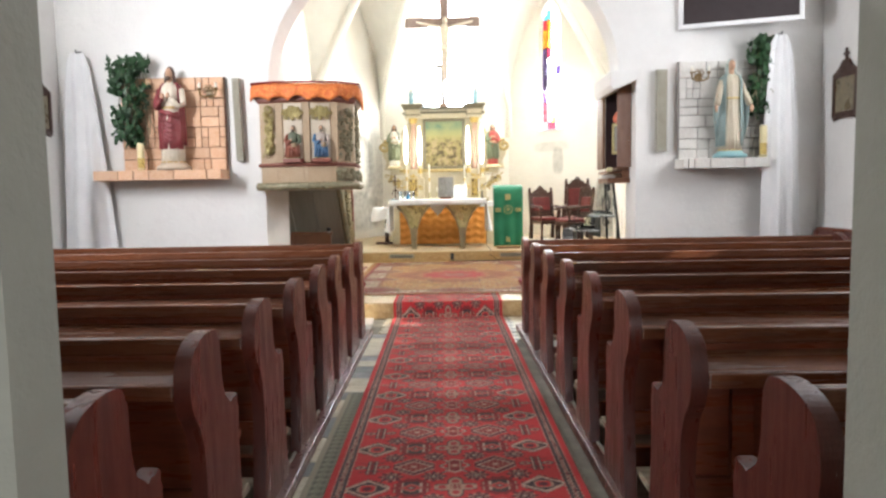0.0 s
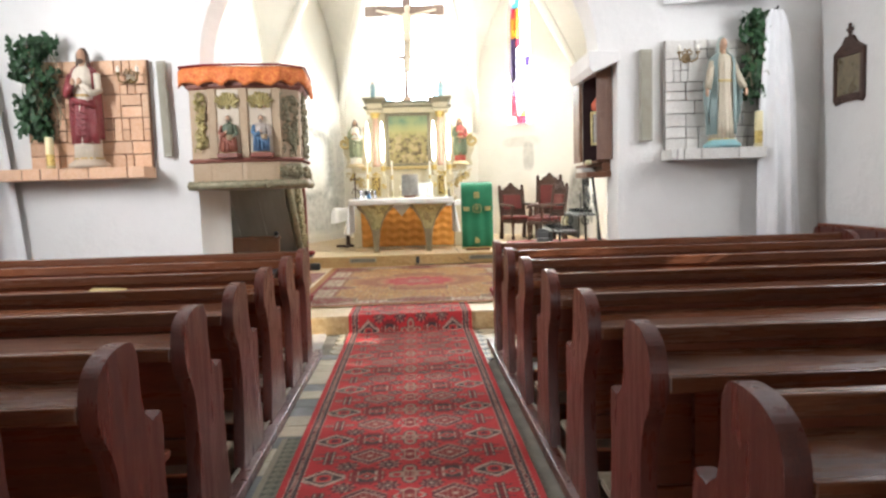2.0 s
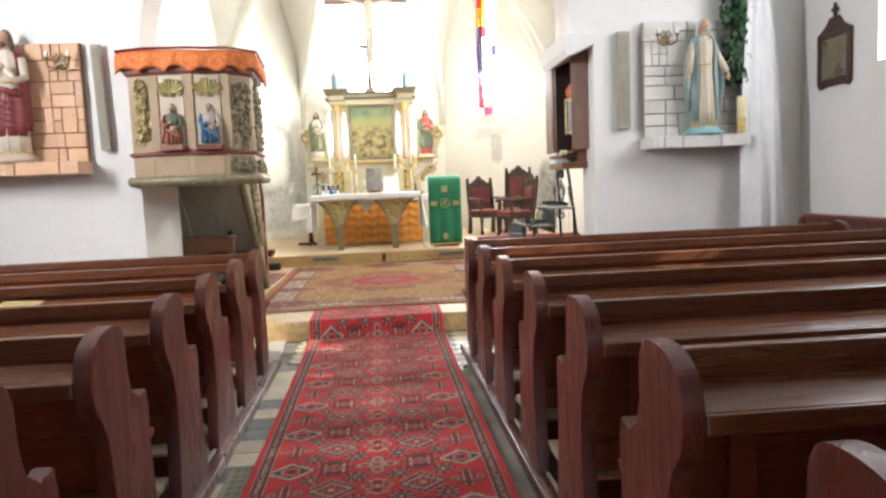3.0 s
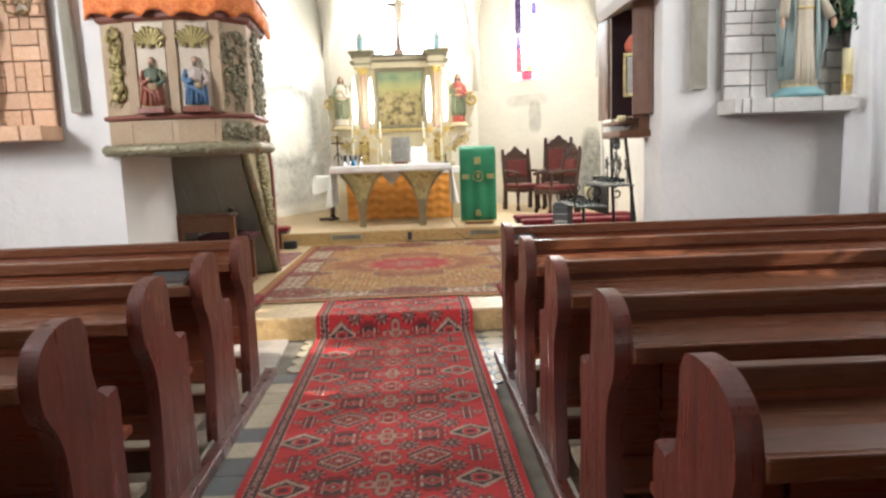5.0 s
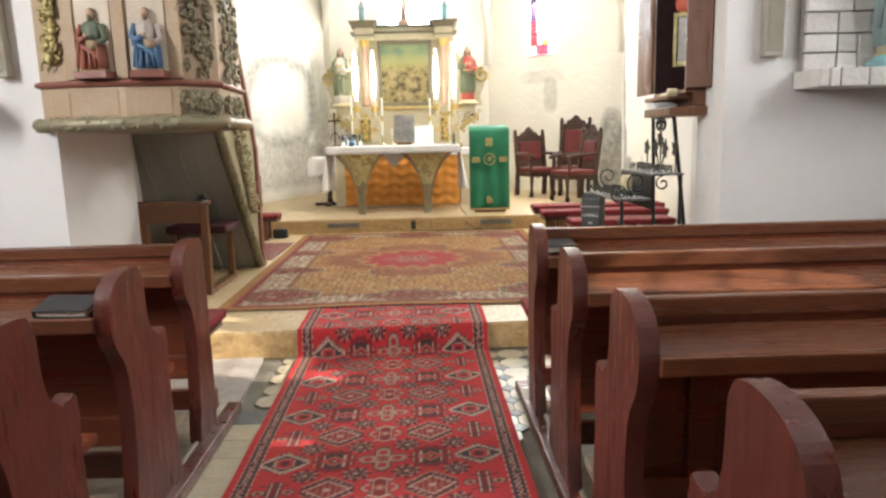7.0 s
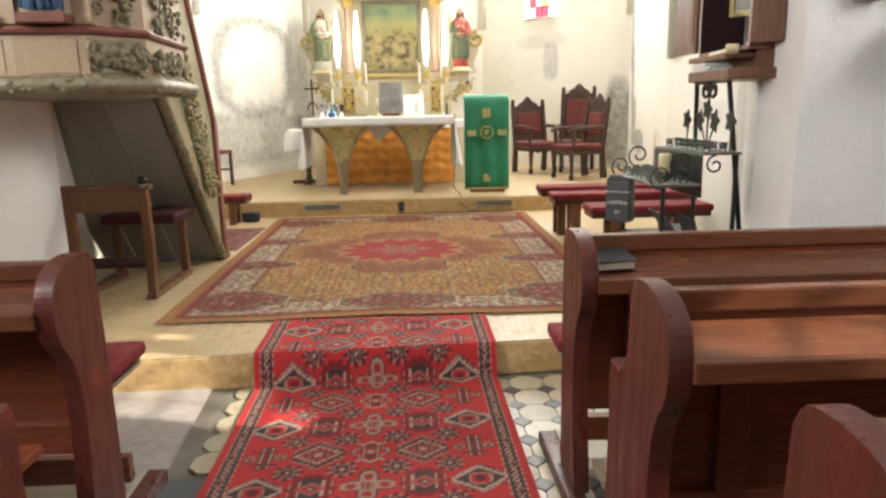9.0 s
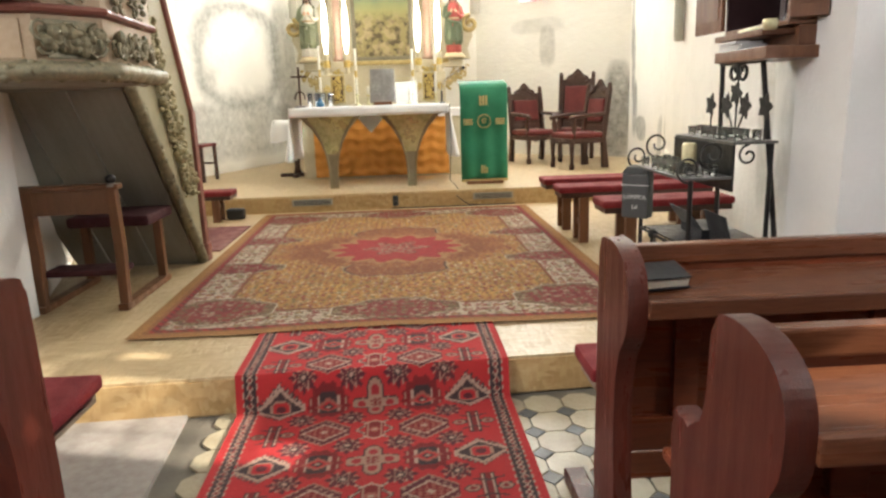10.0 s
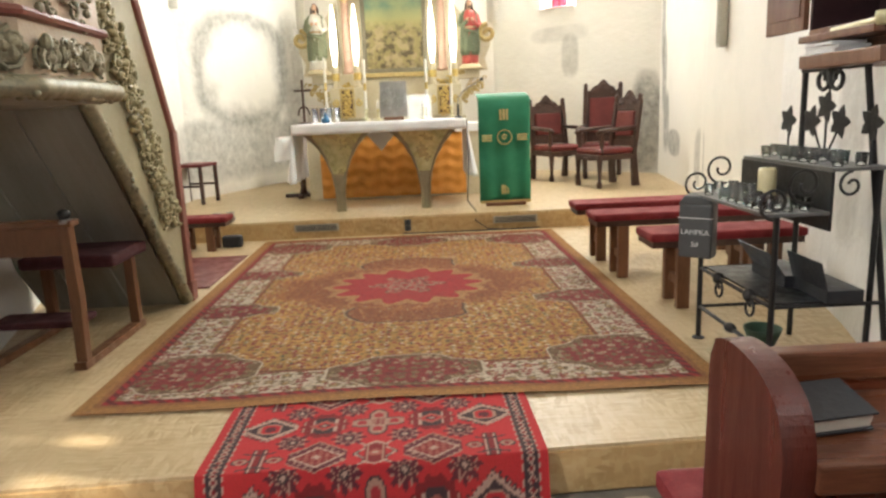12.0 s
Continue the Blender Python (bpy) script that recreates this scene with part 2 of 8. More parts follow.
M["shell_gilt"] = surface("dull_green_gold", (0.36, 0.29, 0.11), (0.22, 0.18, 0.07), (0.50, 0.42, 0.19), 0.5, 0.35, scale=22, fine=90)
M["leaf_gold"] = surface("mottled_gold_leaf", (0.62, 0.58, 0.28), (0.30, 0.28, 0.13), (0.78, 0.75, 0.46), 0.32, 0.55, scale=5, fine=22)
M["brass"] = surface("pale_brass", (0.68, 0.63, 0.38), (0.50, 0.46, 0.26), (0.78, 0.74, 0.52), 0.30, 0.3)
M["bronze"] = surface("silver_bronze", (0.36, 0.31, 0.21), (0.25, 0.215, 0.145), None, 0.42, 0.75)
M["iron"] = surface("black_wrought_iron", (0.014, 0.014, 0.015), (0.024, 0.023, 0.022), None, 0.42, 0.3, scale=20)
M["silver"] = surface("dull_silver", (0.40, 0.39, 0.37), (0.28, 0.27, 0.26), None, 0.4, 0.6)
M["black"] = surface("black_cover", (0.014, 0.015, 0.018), (0.022, 0.023, 0.026), None, 0.5)
M["charcoal"] = surface("charcoal_screen", (0.022, 0.014, 0.016), (0.030, 0.020, 0.021), None, 0.6)
M["white_paint"] = surface("white_paint", (0.78, 0.78, 0.78), (0.70, 0.70, 0.70), None, 0.5)
M["paper_white"] = surface("white_paper", (0.76, 0.76, 0.74), (0.68, 0.68, 0.66), None, 0.8)
M["paper"] = surface("paper", (0.72, 0.69, 0.6), (0.64, 0.6, 0.5), None, 0.8)
M["wax"] = surface("cream_wax", (0.80, 0.72, 0.45), (0.74, 0.64, 0.36), None, 0.45)
M["white_wax"] = surface("white_wax", (0.82, 0.80, 0.72), (0.76, 0.73, 0.64), None, 0.45)
M["speaker"] = surface("beige_grey_enamel", (0.40, 0.38, 0.31), (0.34, 0.32, 0.26), None, 0.55)
M["stone_pink"] = surface("apricot_painted_stone", (0.66, 0.42, 0.27), (0.60, 0.35, 0.21), (0.72, 0.52, 0.38), 0.85, scale=5, fine=35, relief=0.5, dist=0.008, spread=0.12)
M["stone_white"] = surface("white_painted_stone", (0.62, 0.60, 0.56), (0.55, 0.53, 0.49), (0.70, 0.69, 0.66), 0.85, scale=5, fine=35, relief=0.5, dist=0.008, spread=0.08)
M["joint_brown"] = surface("brown_joint", (0.20, 0.10, 0.06), (0.26, 0.15, 0.10), None, 0.9)
M["joint_grey"] = surface("dark_grey_joint", (0.26, 0.245, 0.22), (0.32, 0.30, 0.28), None, 0.9)
M["leaf"] = surface("ivy_leaf", (0.025, 0.085, 0.028), (0.016, 0.055, 0.02), (0.05, 0.12, 0.045), 0.45, scale=20, spread=0.3)
M["pulpit"] = surface("beige_pulpit_paint", (0.40, 0.29, 0.18), (0.34, 0.24, 0.145), (0.46, 0.35, 0.24), 0.6, scale=3, fine=50)
M["pulpit_pale"] = surface("pale_pulpit_panel", (0.55, 0.47, 0.36), (0.48, 0.40, 0.30), (0.6, 0.53, 0.43), 0.6, scale=3, fine=50)
M["pulpit_grey"] = surface("grey_olive_boarding", (0.26, 0.245, 0.20), (0.21, 0.20, 0.16), (0.31, 0.29, 0.24), 0.6, scale=2, fine=50, stretch=(5, 0.6, 0.6))
M["pulpit_rose"] = surface("rose_moulding", (0.25, 0.09, 0.065), (0.19, 0.065, 0.045), None, 0.5)
M["carving_dark"] = surface("dull_green_gilt_carving", (0.24, 0.215, 0.135), (0.15, 0.14, 0.09), (0.36, 0.31, 0.18), 0.5, 0.25, scale=25, fine=80)
M["stair_olive"] = surface("olive_cream_paint", (0.30, 0.265, 0.16), (0.25, 0.22, 0.13), (0.35, 0.31, 0.2), 0.6, scale=3, fine=50)
M["carving_olive"] = surface("olive_gilt_carving", (0.34, 0.29, 0.15), (0.20, 0.175, 0.09), (0.5, 0.44, 0.26), 0.5, 0.2, scale=25, fine=80)
M["skin"] = surface("painted_plaster_flesh", (0.55, 0.33, 0.22), (0.48, 0.27, 0.18), None, 0.5)
M["robe_red"] = surface("crimson_painted_plaster", (0.20, 0.022, 0.03), (0.14, 0.015, 0.02), (0.25, 0.05, 0.05), 0.5, scale=8)
M["robe_cream"] = surface("cream_painted_plaster", (0.62, 0.55, 0.44), (0.55, 0.47, 0.36), None, 0.5)
M["robe_blue"] = surface("pale_blue_painted_plaster", (0.33, 0.46, 0.46), (0.26, 0.38, 0.40), (0.45, 0.55, 0.53), 0.5, scale=8)
M["robe_green"] = surface("green_painted_plaster", (0.05, 0.11, 0.07), (0.04, 0.08, 0.05), None, 0.5)
M["robe_deepblue"] = surface("blue_painted_plaster", (0.03, 0.13, 0.30), (0.025, 0.10, 0.22), None, 0.5)
M["robe_olive"] = surface("olive_painted_plaster", (0.28, 0.27, 0.16), (0.22, 0.21, 0.12), None, 0.5)
M["hair"] = surface("brown_painted_hair", (0.07, 0.035, 0.02), (0.05, 0.025, 0.015), None, 0.6)
M["altar_cream"] = surface("cream_marbled_altar", (0.55, 0.49, 0.34), (0.47, 0.41, 0.27), (0.62, 0.57, 0.44), 0.45, scale=6, fine=40)
M["altar_grey"] = surface("grey_green_altar_moulding", (0.20, 0.18, 0.12), (0.15, 0.135, 0.09), None, 0.5)


def statue_paint():
    """Painted plaster whose colours come from the mesh."""
    mat, nt, bsdf = nodes_of("painted_plaster", 0.5)
    at = nt.nodes.new("ShaderNodeVertexColor")
    at.layer_name = "dye"
    v = coords(nt)
    f = noise_fac(nt, v, 25, 4)
    nt.links.new(mix(nt, f, at.outputs["Color"], (0.3, 0.24, 0.18), 0.18), bsdf.inputs["Base Color"])
    bump(nt, bsdf, noise_fac(nt, v, 60, 3), 0.2, 0.004)
    return mat


M["statue"] = statue_paint()


def glowing(name, colour, strength):
    mat, nt, bsdf = nodes_of(name, 0.4)
    bsdf.inputs["Base Color"].default_value = (*colour, 1)
    bsdf.inputs["Emission Color"].default_value = (*colour, 1)
    bsdf.inputs["Emission Strength"].default_value = strength
    return mat


M["lamp_tube"] = glowing("lit_lamp_tube", (1.0, 0.93, 0.78), 5.0)
M["sky_glow"] = glowing("bright_sky", (0.88, 0.95, 1.0), 5.0)


def glass(name, colour, rough=0.05, trans=1.0):
    mat, nt, bsdf = nodes_of(name, rough)
    bsdf.inputs["Base Color"].default_value = (*colour, 1)
    bsdf.inputs["Transmission Weight"].default_value = trans
    bsdf.inputs["IOR"].default_value = 1.45
    return mat


M["glass"] = glass("clear_glass", (0.95, 0.97, 0.97))
for key, colour in (("red", (0.34, 0.015, 0.025)), ("orange", (0.40, 0.12, 0.012)), ("yellow", (0.42, 0.29, 0.03)), ("cyan", (0.07, 0.32, 0.42)), ("pale_blue", (0.17, 0.23, 0.27)),
                    ("violet", (0.035, 0.02, 0.06)), ("clear", (0.95, 0.97, 1.0)), ("rose", (0.6, 0.25, 0.28))):
    M["g_" + key] = glass("stained_glass_" + key, colour, 0.12)
# ---------------------------------------------------------------- mesh helpers
def part(name, bm, material, parent=None, label="", m=None, smooth=False):
    """Link a bmesh as one mesh object, under a thing or a part if there is one."""
    me = bpy.data.meshes.new(name)
    bmesh.ops.recalc_face_normals(bm, faces=bm.faces)
    bm.to_mesh(me)
    bm.free()
    me.materials.append(material)
    if smooth:
        me.shade_smooth()
    ob = new(name, me)
    if parent is not None:
        ob.parent = parent
    if m is not None:
        ob.matrix_basis = m
    if label:
        ob["label"] = label
    return ob


def thing(name, label, category, m=None, group="", kind=""):
    ob = new(name)
    ob.empty_display_size = 0.1
    if m is not None:
        ob.matrix_basis = m
    return tagged(ob, label, category, group, kind)


def structure(name, bm, material, label="", category="", smooth=False):
    return tagged(part(name, bm, material, None, smooth=smooth), label, category, "", "structure")


def box(bm, x0, y0, z0, x1, y1, z1, bev=0.0):
    vs = [bm.verts.new((x, y, z)) for z in (z0, z1) for x, y in ((x0, y0), (x1, y0), (x1, y1), (x0, y1))]
    fs = [bm.faces.new([vs[i] for i in f]) for f in ((3, 2, 1, 0), (4, 5, 6, 7), (0, 1, 5, 4), (1, 2, 6, 5), (2, 3, 7, 6), (3, 0, 4, 7))]
    if bev:
        es = list({e for f in fs for e in f.edges})
        bmesh.ops.bevel(bm, geom=es, offset=bev, segments=2, affect="EDGES", profile=0.6)
    return bm


def boxed(*a, bev=0.0):
    return box(bmesh.new(), *a, bev=bev)


def prism(bm, outline, lo, hi, axis="x", bev=0.0):
    """An outline pushed along an axis. Outline pairs are the other two axes in order."""
    def at(p, k):
        a, b = p
        return {"x": (k, a, b), "y": (a, k, b), "z": (a, b, k)}[axis]
    va = [bm.verts.new(at(p, lo)) for p in outline]
    vb = [bm.verts.new(at(p, hi)) for p in outline]
    n = len(outline)
    fa, fb = bm.faces.new(va), bm.faces.new(vb[::-1])
    for i in range(n):
        bm.faces.new((va[i], va[(i + 1) % n], vb[(i + 1) % n], vb[i]))
    if bev:
        bmesh.ops.bevel(bm, geom=list(fa.edges) + list(fb.edges), offset=bev, segments=2, affect="EDGES", profile=0.6)
    return bm


def frustum(bm, p0, p1, r0, r1, seg=12):
    p0, p1 = Vector(p0), Vector(p1)
    q = (p1 - p0).to_track_quat("Z", "Y")
    ring = []
    for p, r in ((p0, r0), (p1, r1)):
        ring.append([bm.verts.new(p + q @ Vector((r * math.cos(2 * math.pi * i / seg), r * math.sin(2 * math.pi * i / seg), 0))) for i in range(seg)])
    for i in range(seg):
        bm.faces.new((ring[0][i], ring[0][(i + 1) % seg], ring[1][(i + 1) % seg], ring[1][i]))
    bm.faces.new(ring[0][::-1])
    bm.faces.new(ring[1])
    return bm


def lathe(bm, profile, seg=16, at=(0, 0, 0), sx=1.0, sy=1.0, fold=0.0, folds=9, phase=0.0):
    """A turned shape from (radius, height) pairs; fold adds drapery ripples."""
    rings = []
    for r, z in profile:
        ring = []
        for i in range(seg):
            a = 2 * math.pi * i / seg
            k = r * (1 + fold * math.sin(folds * a + phase + 2.2 * z))
            ring.append(bm.verts.new((at[0] + sx * k * math.cos(a), at[1] + sy * k * math.sin(a), at[2] + z)))
        rings.append(ring)
    for ra, rb in zip(rings, rings[1:]):
        for i in range(seg):
            bm.faces.new((ra[i], ra[(i + 1) % seg], rb[(i + 1) % seg], rb[i]))
    bm.faces.new(rings[0][::-1])
    bm.faces.new(rings[-1])
    return bm


def ball(bm, c, rx, ry=None, rz=None, seg=12):
    ry, rz = ry or rx, rz or rx
    prof = [(max(0.02, math.sin(math.pi * k / 8)), -math.cos(math.pi * k / 8) * rz) for k in range(9)]
    return lathe(bm, prof, seg, c, rx, ry)


def tube(bm, pts, r, seg=8, closed_ends=True, taper=None):
    """A round bar along points."""
    pts = [Vector(p) for p in pts]
    rings, up = [], None
    for i, p in enumerate(pts):
        d = (pts[min(i + 1, len(pts) - 1)] - pts[max(i - 1, 0)]).normalized()
        if up is None:
            up = d.orthogonal().normalized()
        up = (up - d * up.dot(d)).normalized()
        side = d.cross(up)
        rr = r if taper is None else r + (taper - r) * i / (len(pts) - 1)
        rings.append([bm.verts.new(p + rr * (math.cos(2 * math.pi * k / seg) * up + math.sin(2 * math.pi * k / seg) * side)) for k in range(seg)])
    for ra, rb in zip(rings, rings[1:]):
        for k in range(seg):
            bm.faces.new((ra[k], ra[(k + 1) % seg], rb[(k + 1) % seg], rb[k]))
    if closed_ends:
        bm.faces.new(rings[0][::-1])
        bm.faces.new(rings[-1])
    return bm


def curl(c, r, turns, start, plane="xz", flip=1, n=26):
    """Points of a wrought-iron scroll round c."""
    out = []
    for i in range(n):
        k = i / (n - 1)
        a = start + flip * 2 * math.pi * turns * k
        q = r * (1 - 0.78 * k)
        u, v = q * math.cos(a), q * math.sin(a)
        out.append({"xz": (c[0] + u, c[1], c[2] + v), "yz": (c[0], c[1] + u, c[2] + v), "xy": (c[0] + u, c[1] + v, c[2])}[plane])
    return out


def wall(name, a, b, thick, z0, z1, openings, material, label, extend=(0.0, 0.0)):
    """A wall with its room face from a to b; its body lies to the right of that way, or to the left where thick is negative. Openings: (u0, u1, sill, spring, rise)."""
    a, b = Vector(a), Vector(b)
    d = (b - a).normalized()
    length = (b - a).length + extend[1]
    out = Vector((d.y, -d.x)) * thick
    cuts = {-extend[0], length}
    for u0, u1, sill, spring, rise in openings:
        cuts |= {u0 + (u1 - u0) * k / 24 for k in range(25)}
    cuts = sorted(cuts)
    bm = bmesh.new()

    def piece(ua, ub, zs):
        ring = []
        for u, lo, hi in ((ua, zs[0], zs[2]), (ub, zs[1], zs[3])):
            p = a + d * u
            q = p + out
            ring.append([bm.verts.new((*p, lo)), bm.verts.new((*q, lo)), bm.verts.new((*q, hi)), bm.verts.new((*p, hi))])
        A, B = ring
        for i in range(4):
            bm.faces.new((A[i], A[(i + 1) % 4], B[(i + 1) % 4], B[i]))
        bm.faces.new(A[::-1])
        bm.faces.new(B)
    for ua, ub in zip(cuts, cuts[1:]):
        um = (ua + ub) / 2
        hole = next((o for o in openings if o[0] < um < o[1]), None)
        if hole is None:
            piece(ua, ub, (z0, z0, z1, z1))
            continue
        u0, u1, sill, spring, rise = hole

        def top(u):
            k = min(1.0, abs(2 * (u - u0) / (u1 - u0) - 1))
            return spring + rise * math.sqrt(max(0.0, 1 - k * k))
        if sill > z0:
            piece(ua, ub, (z0, z0, sill, sill))
        piece(ua, ub, (top(ua), top(ub), z1, z1))
    bmesh.ops.remove_doubles(bm, verts=bm.verts, dist=0.0005)
    return structure(name, bm, material, label, "wall")


# ---------------------------------------------------------------- the building
STEP_Z, DAIS_Z = 0.165, 0.335
NAVE_L, NAVE_R, FRONT = -3.90, 4.08, 7.60


def step_front(x):
    return 7.565 + 0.05 * (x - 0.2)


def plan_sheet(name, pts, z0, z1, material, label, category):
    return structure(name, prism(bmesh.new(), pts, z0, z1, "z"), material, label, category)


ground = plan_sheet("ground", [(-60, -60), (60, -60), (60, 60), (-60, 60)], -0.6, -0.35, M["floor"], "bare earth round the church", "ground")
nave_floor = plan_sheet("floor_nave", [(-5, -3), (5, -3), (5, 8.4), (-5, 8.4)], -0.30, -0.012, M["grout"], "worn cement bed of the tiled nave floor", "floor")
vestibule_floor = plan_sheet("floor_vestibule", [(-1.6, -2.3), (2.2, -2.3), (2.2, 1.6), (-1.6, 1.6)], -0.012, -0.002, M["floor"], "worn screed floor of the entrance", "floor")
pew_floor_left = plan_sheet("floor_pews_north", [(NAVE_L, 1.5), (-0.62, 1.5), (-0.62, 7.0), (NAVE_L, 7.0)], -0.012, 0.006, M["pale_wood"], "pale boarded floor under the pews", "floor")
pew_floor_right = plan_sheet("floor_pews_south", [(0.93, 1.5), (NAVE_R, 1.5), (NAVE_R, 6.35), (0.93, 6.35)], -0.012, 0.006, M["pale_wood"], "pale boarded floor under the pews", "floor")
slab = plan_sheet("stone_slab", [(-2.4, 7.0), (-0.56, 6.62), (-0.625, step_front(-0.6)), (-2.4, step_front(-2.4))], -0.012, 0.008, M["slab"], "grey worn stone slab at the chancel step", "floor")
aisle_bed = plan_sheet("floor_side_strip", [(NAVE_L, 7.0), (-2.4, 7.0), (-2.4, 7.7), (NAVE_L, 7.7)], -0.012, 0.004, M["slab"], "grey stone floor along the wall", "floor")

step_pts = [(-2.6, step_front(-2.6)), (-1.2, step_front(-1.2)), (0.2, step_front(0.2)), (2.6, step_front(2.6)), (4.2, 9.5), (4.2, 17), (-3.2, 17), (-3.2, 9)]
chancel_floor = structure("floor_chancel", prism(bmesh.new(), step_pts, -0.012, STEP_Z, "z", 0.006), M["flake"], "chancel floor of worn flake boards", "floor")
riser = structure("step_riser", prism(bmesh.new(), [(-2.55, step_front(-2.55) - 0.012), (2.5, step_front(2.5) - 0.012), (2.5, step_front(2.5) + 0.01), (-2.55, step_front(-2.55) + 0.01)], 0.0, STEP_Z - 0.012, "z"),
                  M["flake_riser"], "flake-board riser of the chancel step", "step")
dais = structure("altar_dais", prism(bmesh.new(), [(-3.1, 11.83), (4.0, 11.83), (4.0, 17), (-3.1, 17)], STEP_Z - 0.01, DAIS_Z, "z", 0.006), M["flake"], "altar platform of pale flake boards", "platform")
structure("dais_riser", boxed(-3.1, 11.815, STEP_Z, 4.0, 11.835, DAIS_Z - 0.016), M["flake_riser"], "flake-board front of the altar platform", "step")

# nave walls
wall("wall_south", (NAVE_R, 8.2), (NAVE_R, 1.2), -0.5, -0.3, 4.7, [(1.58, 2.52, 2.1, 3.4, 0.47), (2.95, 3.89, 2.1, 3.4, 0.47)], M["plaster"], "white limewashed nave wall with arched windows", (0.2, 0.3))
wall("wall_north", (NAVE_L, 1.2), (NAVE_L, 8.2), -0.5, -0.3, 4.7, [(2.63, 3.57, 2.1, 3.4, 0.47)], M["plaster"], "white limewashed nave wall with an arched window", (0.3, 0.2))

def arch_wall():
    """The wall between nave and chancel: straight jambs, an impost, and a lower round arch above them."""
    bm = bmesh.new()
    x_l, x_r, spring = -1.745, 2.17, 2.52
    cx, a, b = 0.16, 1.83, 1.54
    y0, y1, top = FRONT - 0.034, FRONT + 0.36, 5.2
    box(bm, -5.0, y0, -0.3, x_l, y1, spring)
    box(bm, -5.0, y1, -0.3, x_l, 8.55, top)          # the deep jamb behind the pulpit
    box(bm, x_r, y0, -0.3, 5.0, y1, spring)
    n = 40
    xs = [cx - a * math.cos(math.pi * k / n) for k in range(n + 1)]
    zs = [spring + b * math.sin(math.pi * k / n) for k in range(n + 1)]
    box(bm, -5.0, y0, spring, xs[0], y1, top)
    box(bm, xs[-1], y0, spring, 5.0, y1, top)
    for k in range(n):
        prism(bm, [(xs[k], zs[k]), (xs[k + 1], zs[k + 1]), (xs[k + 1], top), (xs[k], top)], y0, y1, "y")
    bmesh.ops.remove_doubles(bm, verts=bm.verts, dist=0.0005)
    return structure("wall_arch", bm, M["plaster"], "white limewashed wall round the chancel arch", "wall")


arch_wall()
structure("impost_south", prism(bmesh.new(), [(1.93, 2.36), (2.19, 2.47), (2.19, 2.56), (1.90, 2.56), (1.90, 2.42)], FRONT - 0.06, FRONT + 0.8, "y", 0.01), M["plaster"], "plastered impost moulding of the arch", "moulding")
structure("ceiling_nave", boxed(-5, 1.0, 4.6, 5, 7.7, 4.8), M["ceiling"], "plain white nave ceiling", "ceiling")

# entrance partition and vestibule
wall("wall_entrance", (-4.4, 1.35), (4.6, 1.35), -0.13, -0.3, 4.7, [(4.01, 5.31, -0.3, 2.35, 0.0)], M["grey_paint"], "grey-green painted partition with a doorway", (0, 0))
wall("wall_vestibule_north", (-1.5, -2.2), (-1.5, 1.36), -0.2, -0.3, 2.8, [], M["plaster"], "white entrance wall", (0.1, 0))
wall("wall_vestibule_south", (2.1, 1.36), (2.1, -2.2), -0.2, -0.3, 2.8, [], M["plaster"], "white entrance wall", (0, 0.1))
wall("wall_vestibule_west", (2.1, -2.2), (-1.5, -2.2), -0.2, -0.3, 2.8, [(1.1, 2.5, 0.0, 2.15, 0.0)], M["plaster"], "white entrance wall", (0.1, 0.1))
structure("ceiling_vestibule", boxed(-1.7, -2.4, 2.6, 2.3, 1.36, 2.8), M["ceiling"], "white entrance ceiling", "ceiling")

# chancel walls
R0, R1, R2, R3, R4 = (2.19, 7.95), (2.46, 8.72), (2.92, 10.3), (3.20, 12.3), (3.58, 14.7)
E1, E0 = (1.55, 16.5), (-1.45, 16.5)
L2, L1, L0 = (-2.50, 13.9), (-2.30, 10.2), (-1.755, 8.54)
CW = 6.6
LANCET0, LANCET1 = 0.86, 1.44
wall("wall_chancel_south_1", R1, R0, -0.4, -0.3, CW, [], M["marked_near"], "splayed limewashed chancel wall", (0.1, 0))
wall("wall_chancel_south_2", R2, R1, -0.4, -0.3, CW, [], M["marked_near"], "limewashed chancel wall", (0.1, 0.05))
# the opening here is assumed; it houses the added chancel fill light
wall("wall_chancel_south_3", R3, R2, -0.4, -0.3, CW, [(0.5, 1.6, 2.9, 4.2, 0.55)], M["chancel"], "limewashed chancel wall with an added, unseen window opening", (0.1, 0.05))
wall("wall_chancel_south_4", R4, R3, -0.4, -0.3, CW, [], M["damp_south"], "limewashed chancel wall", (0.2, 0.05))
wall("wall_apse_south", E1, R4, -0.4, -0.3, CW, [(LANCET0, LANCET1, 2.68, 4.9, 0.6)], M["damp_apse"], "limewashed apse wall with a lancet window", (0.2, 0.2))
wall("wall_apse_east", (E0[0], E0[1]), (E1[0], E1[1]), -0.4, -0.3, CW, [(0.96, 2.22, 3.0, 5.0, 0.8)], M["chancel"], "limewashed apse wall with a bright window", (0.2, 0.2))
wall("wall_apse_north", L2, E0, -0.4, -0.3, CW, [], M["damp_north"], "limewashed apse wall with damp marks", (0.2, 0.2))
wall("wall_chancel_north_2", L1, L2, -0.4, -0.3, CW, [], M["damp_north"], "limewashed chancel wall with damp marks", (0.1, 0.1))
wall("wall_chancel_north_1", L0, L1, -0.4, -0.3, CW, [], M["chancel"], "limewashed chancel wall", (0, 0.1))


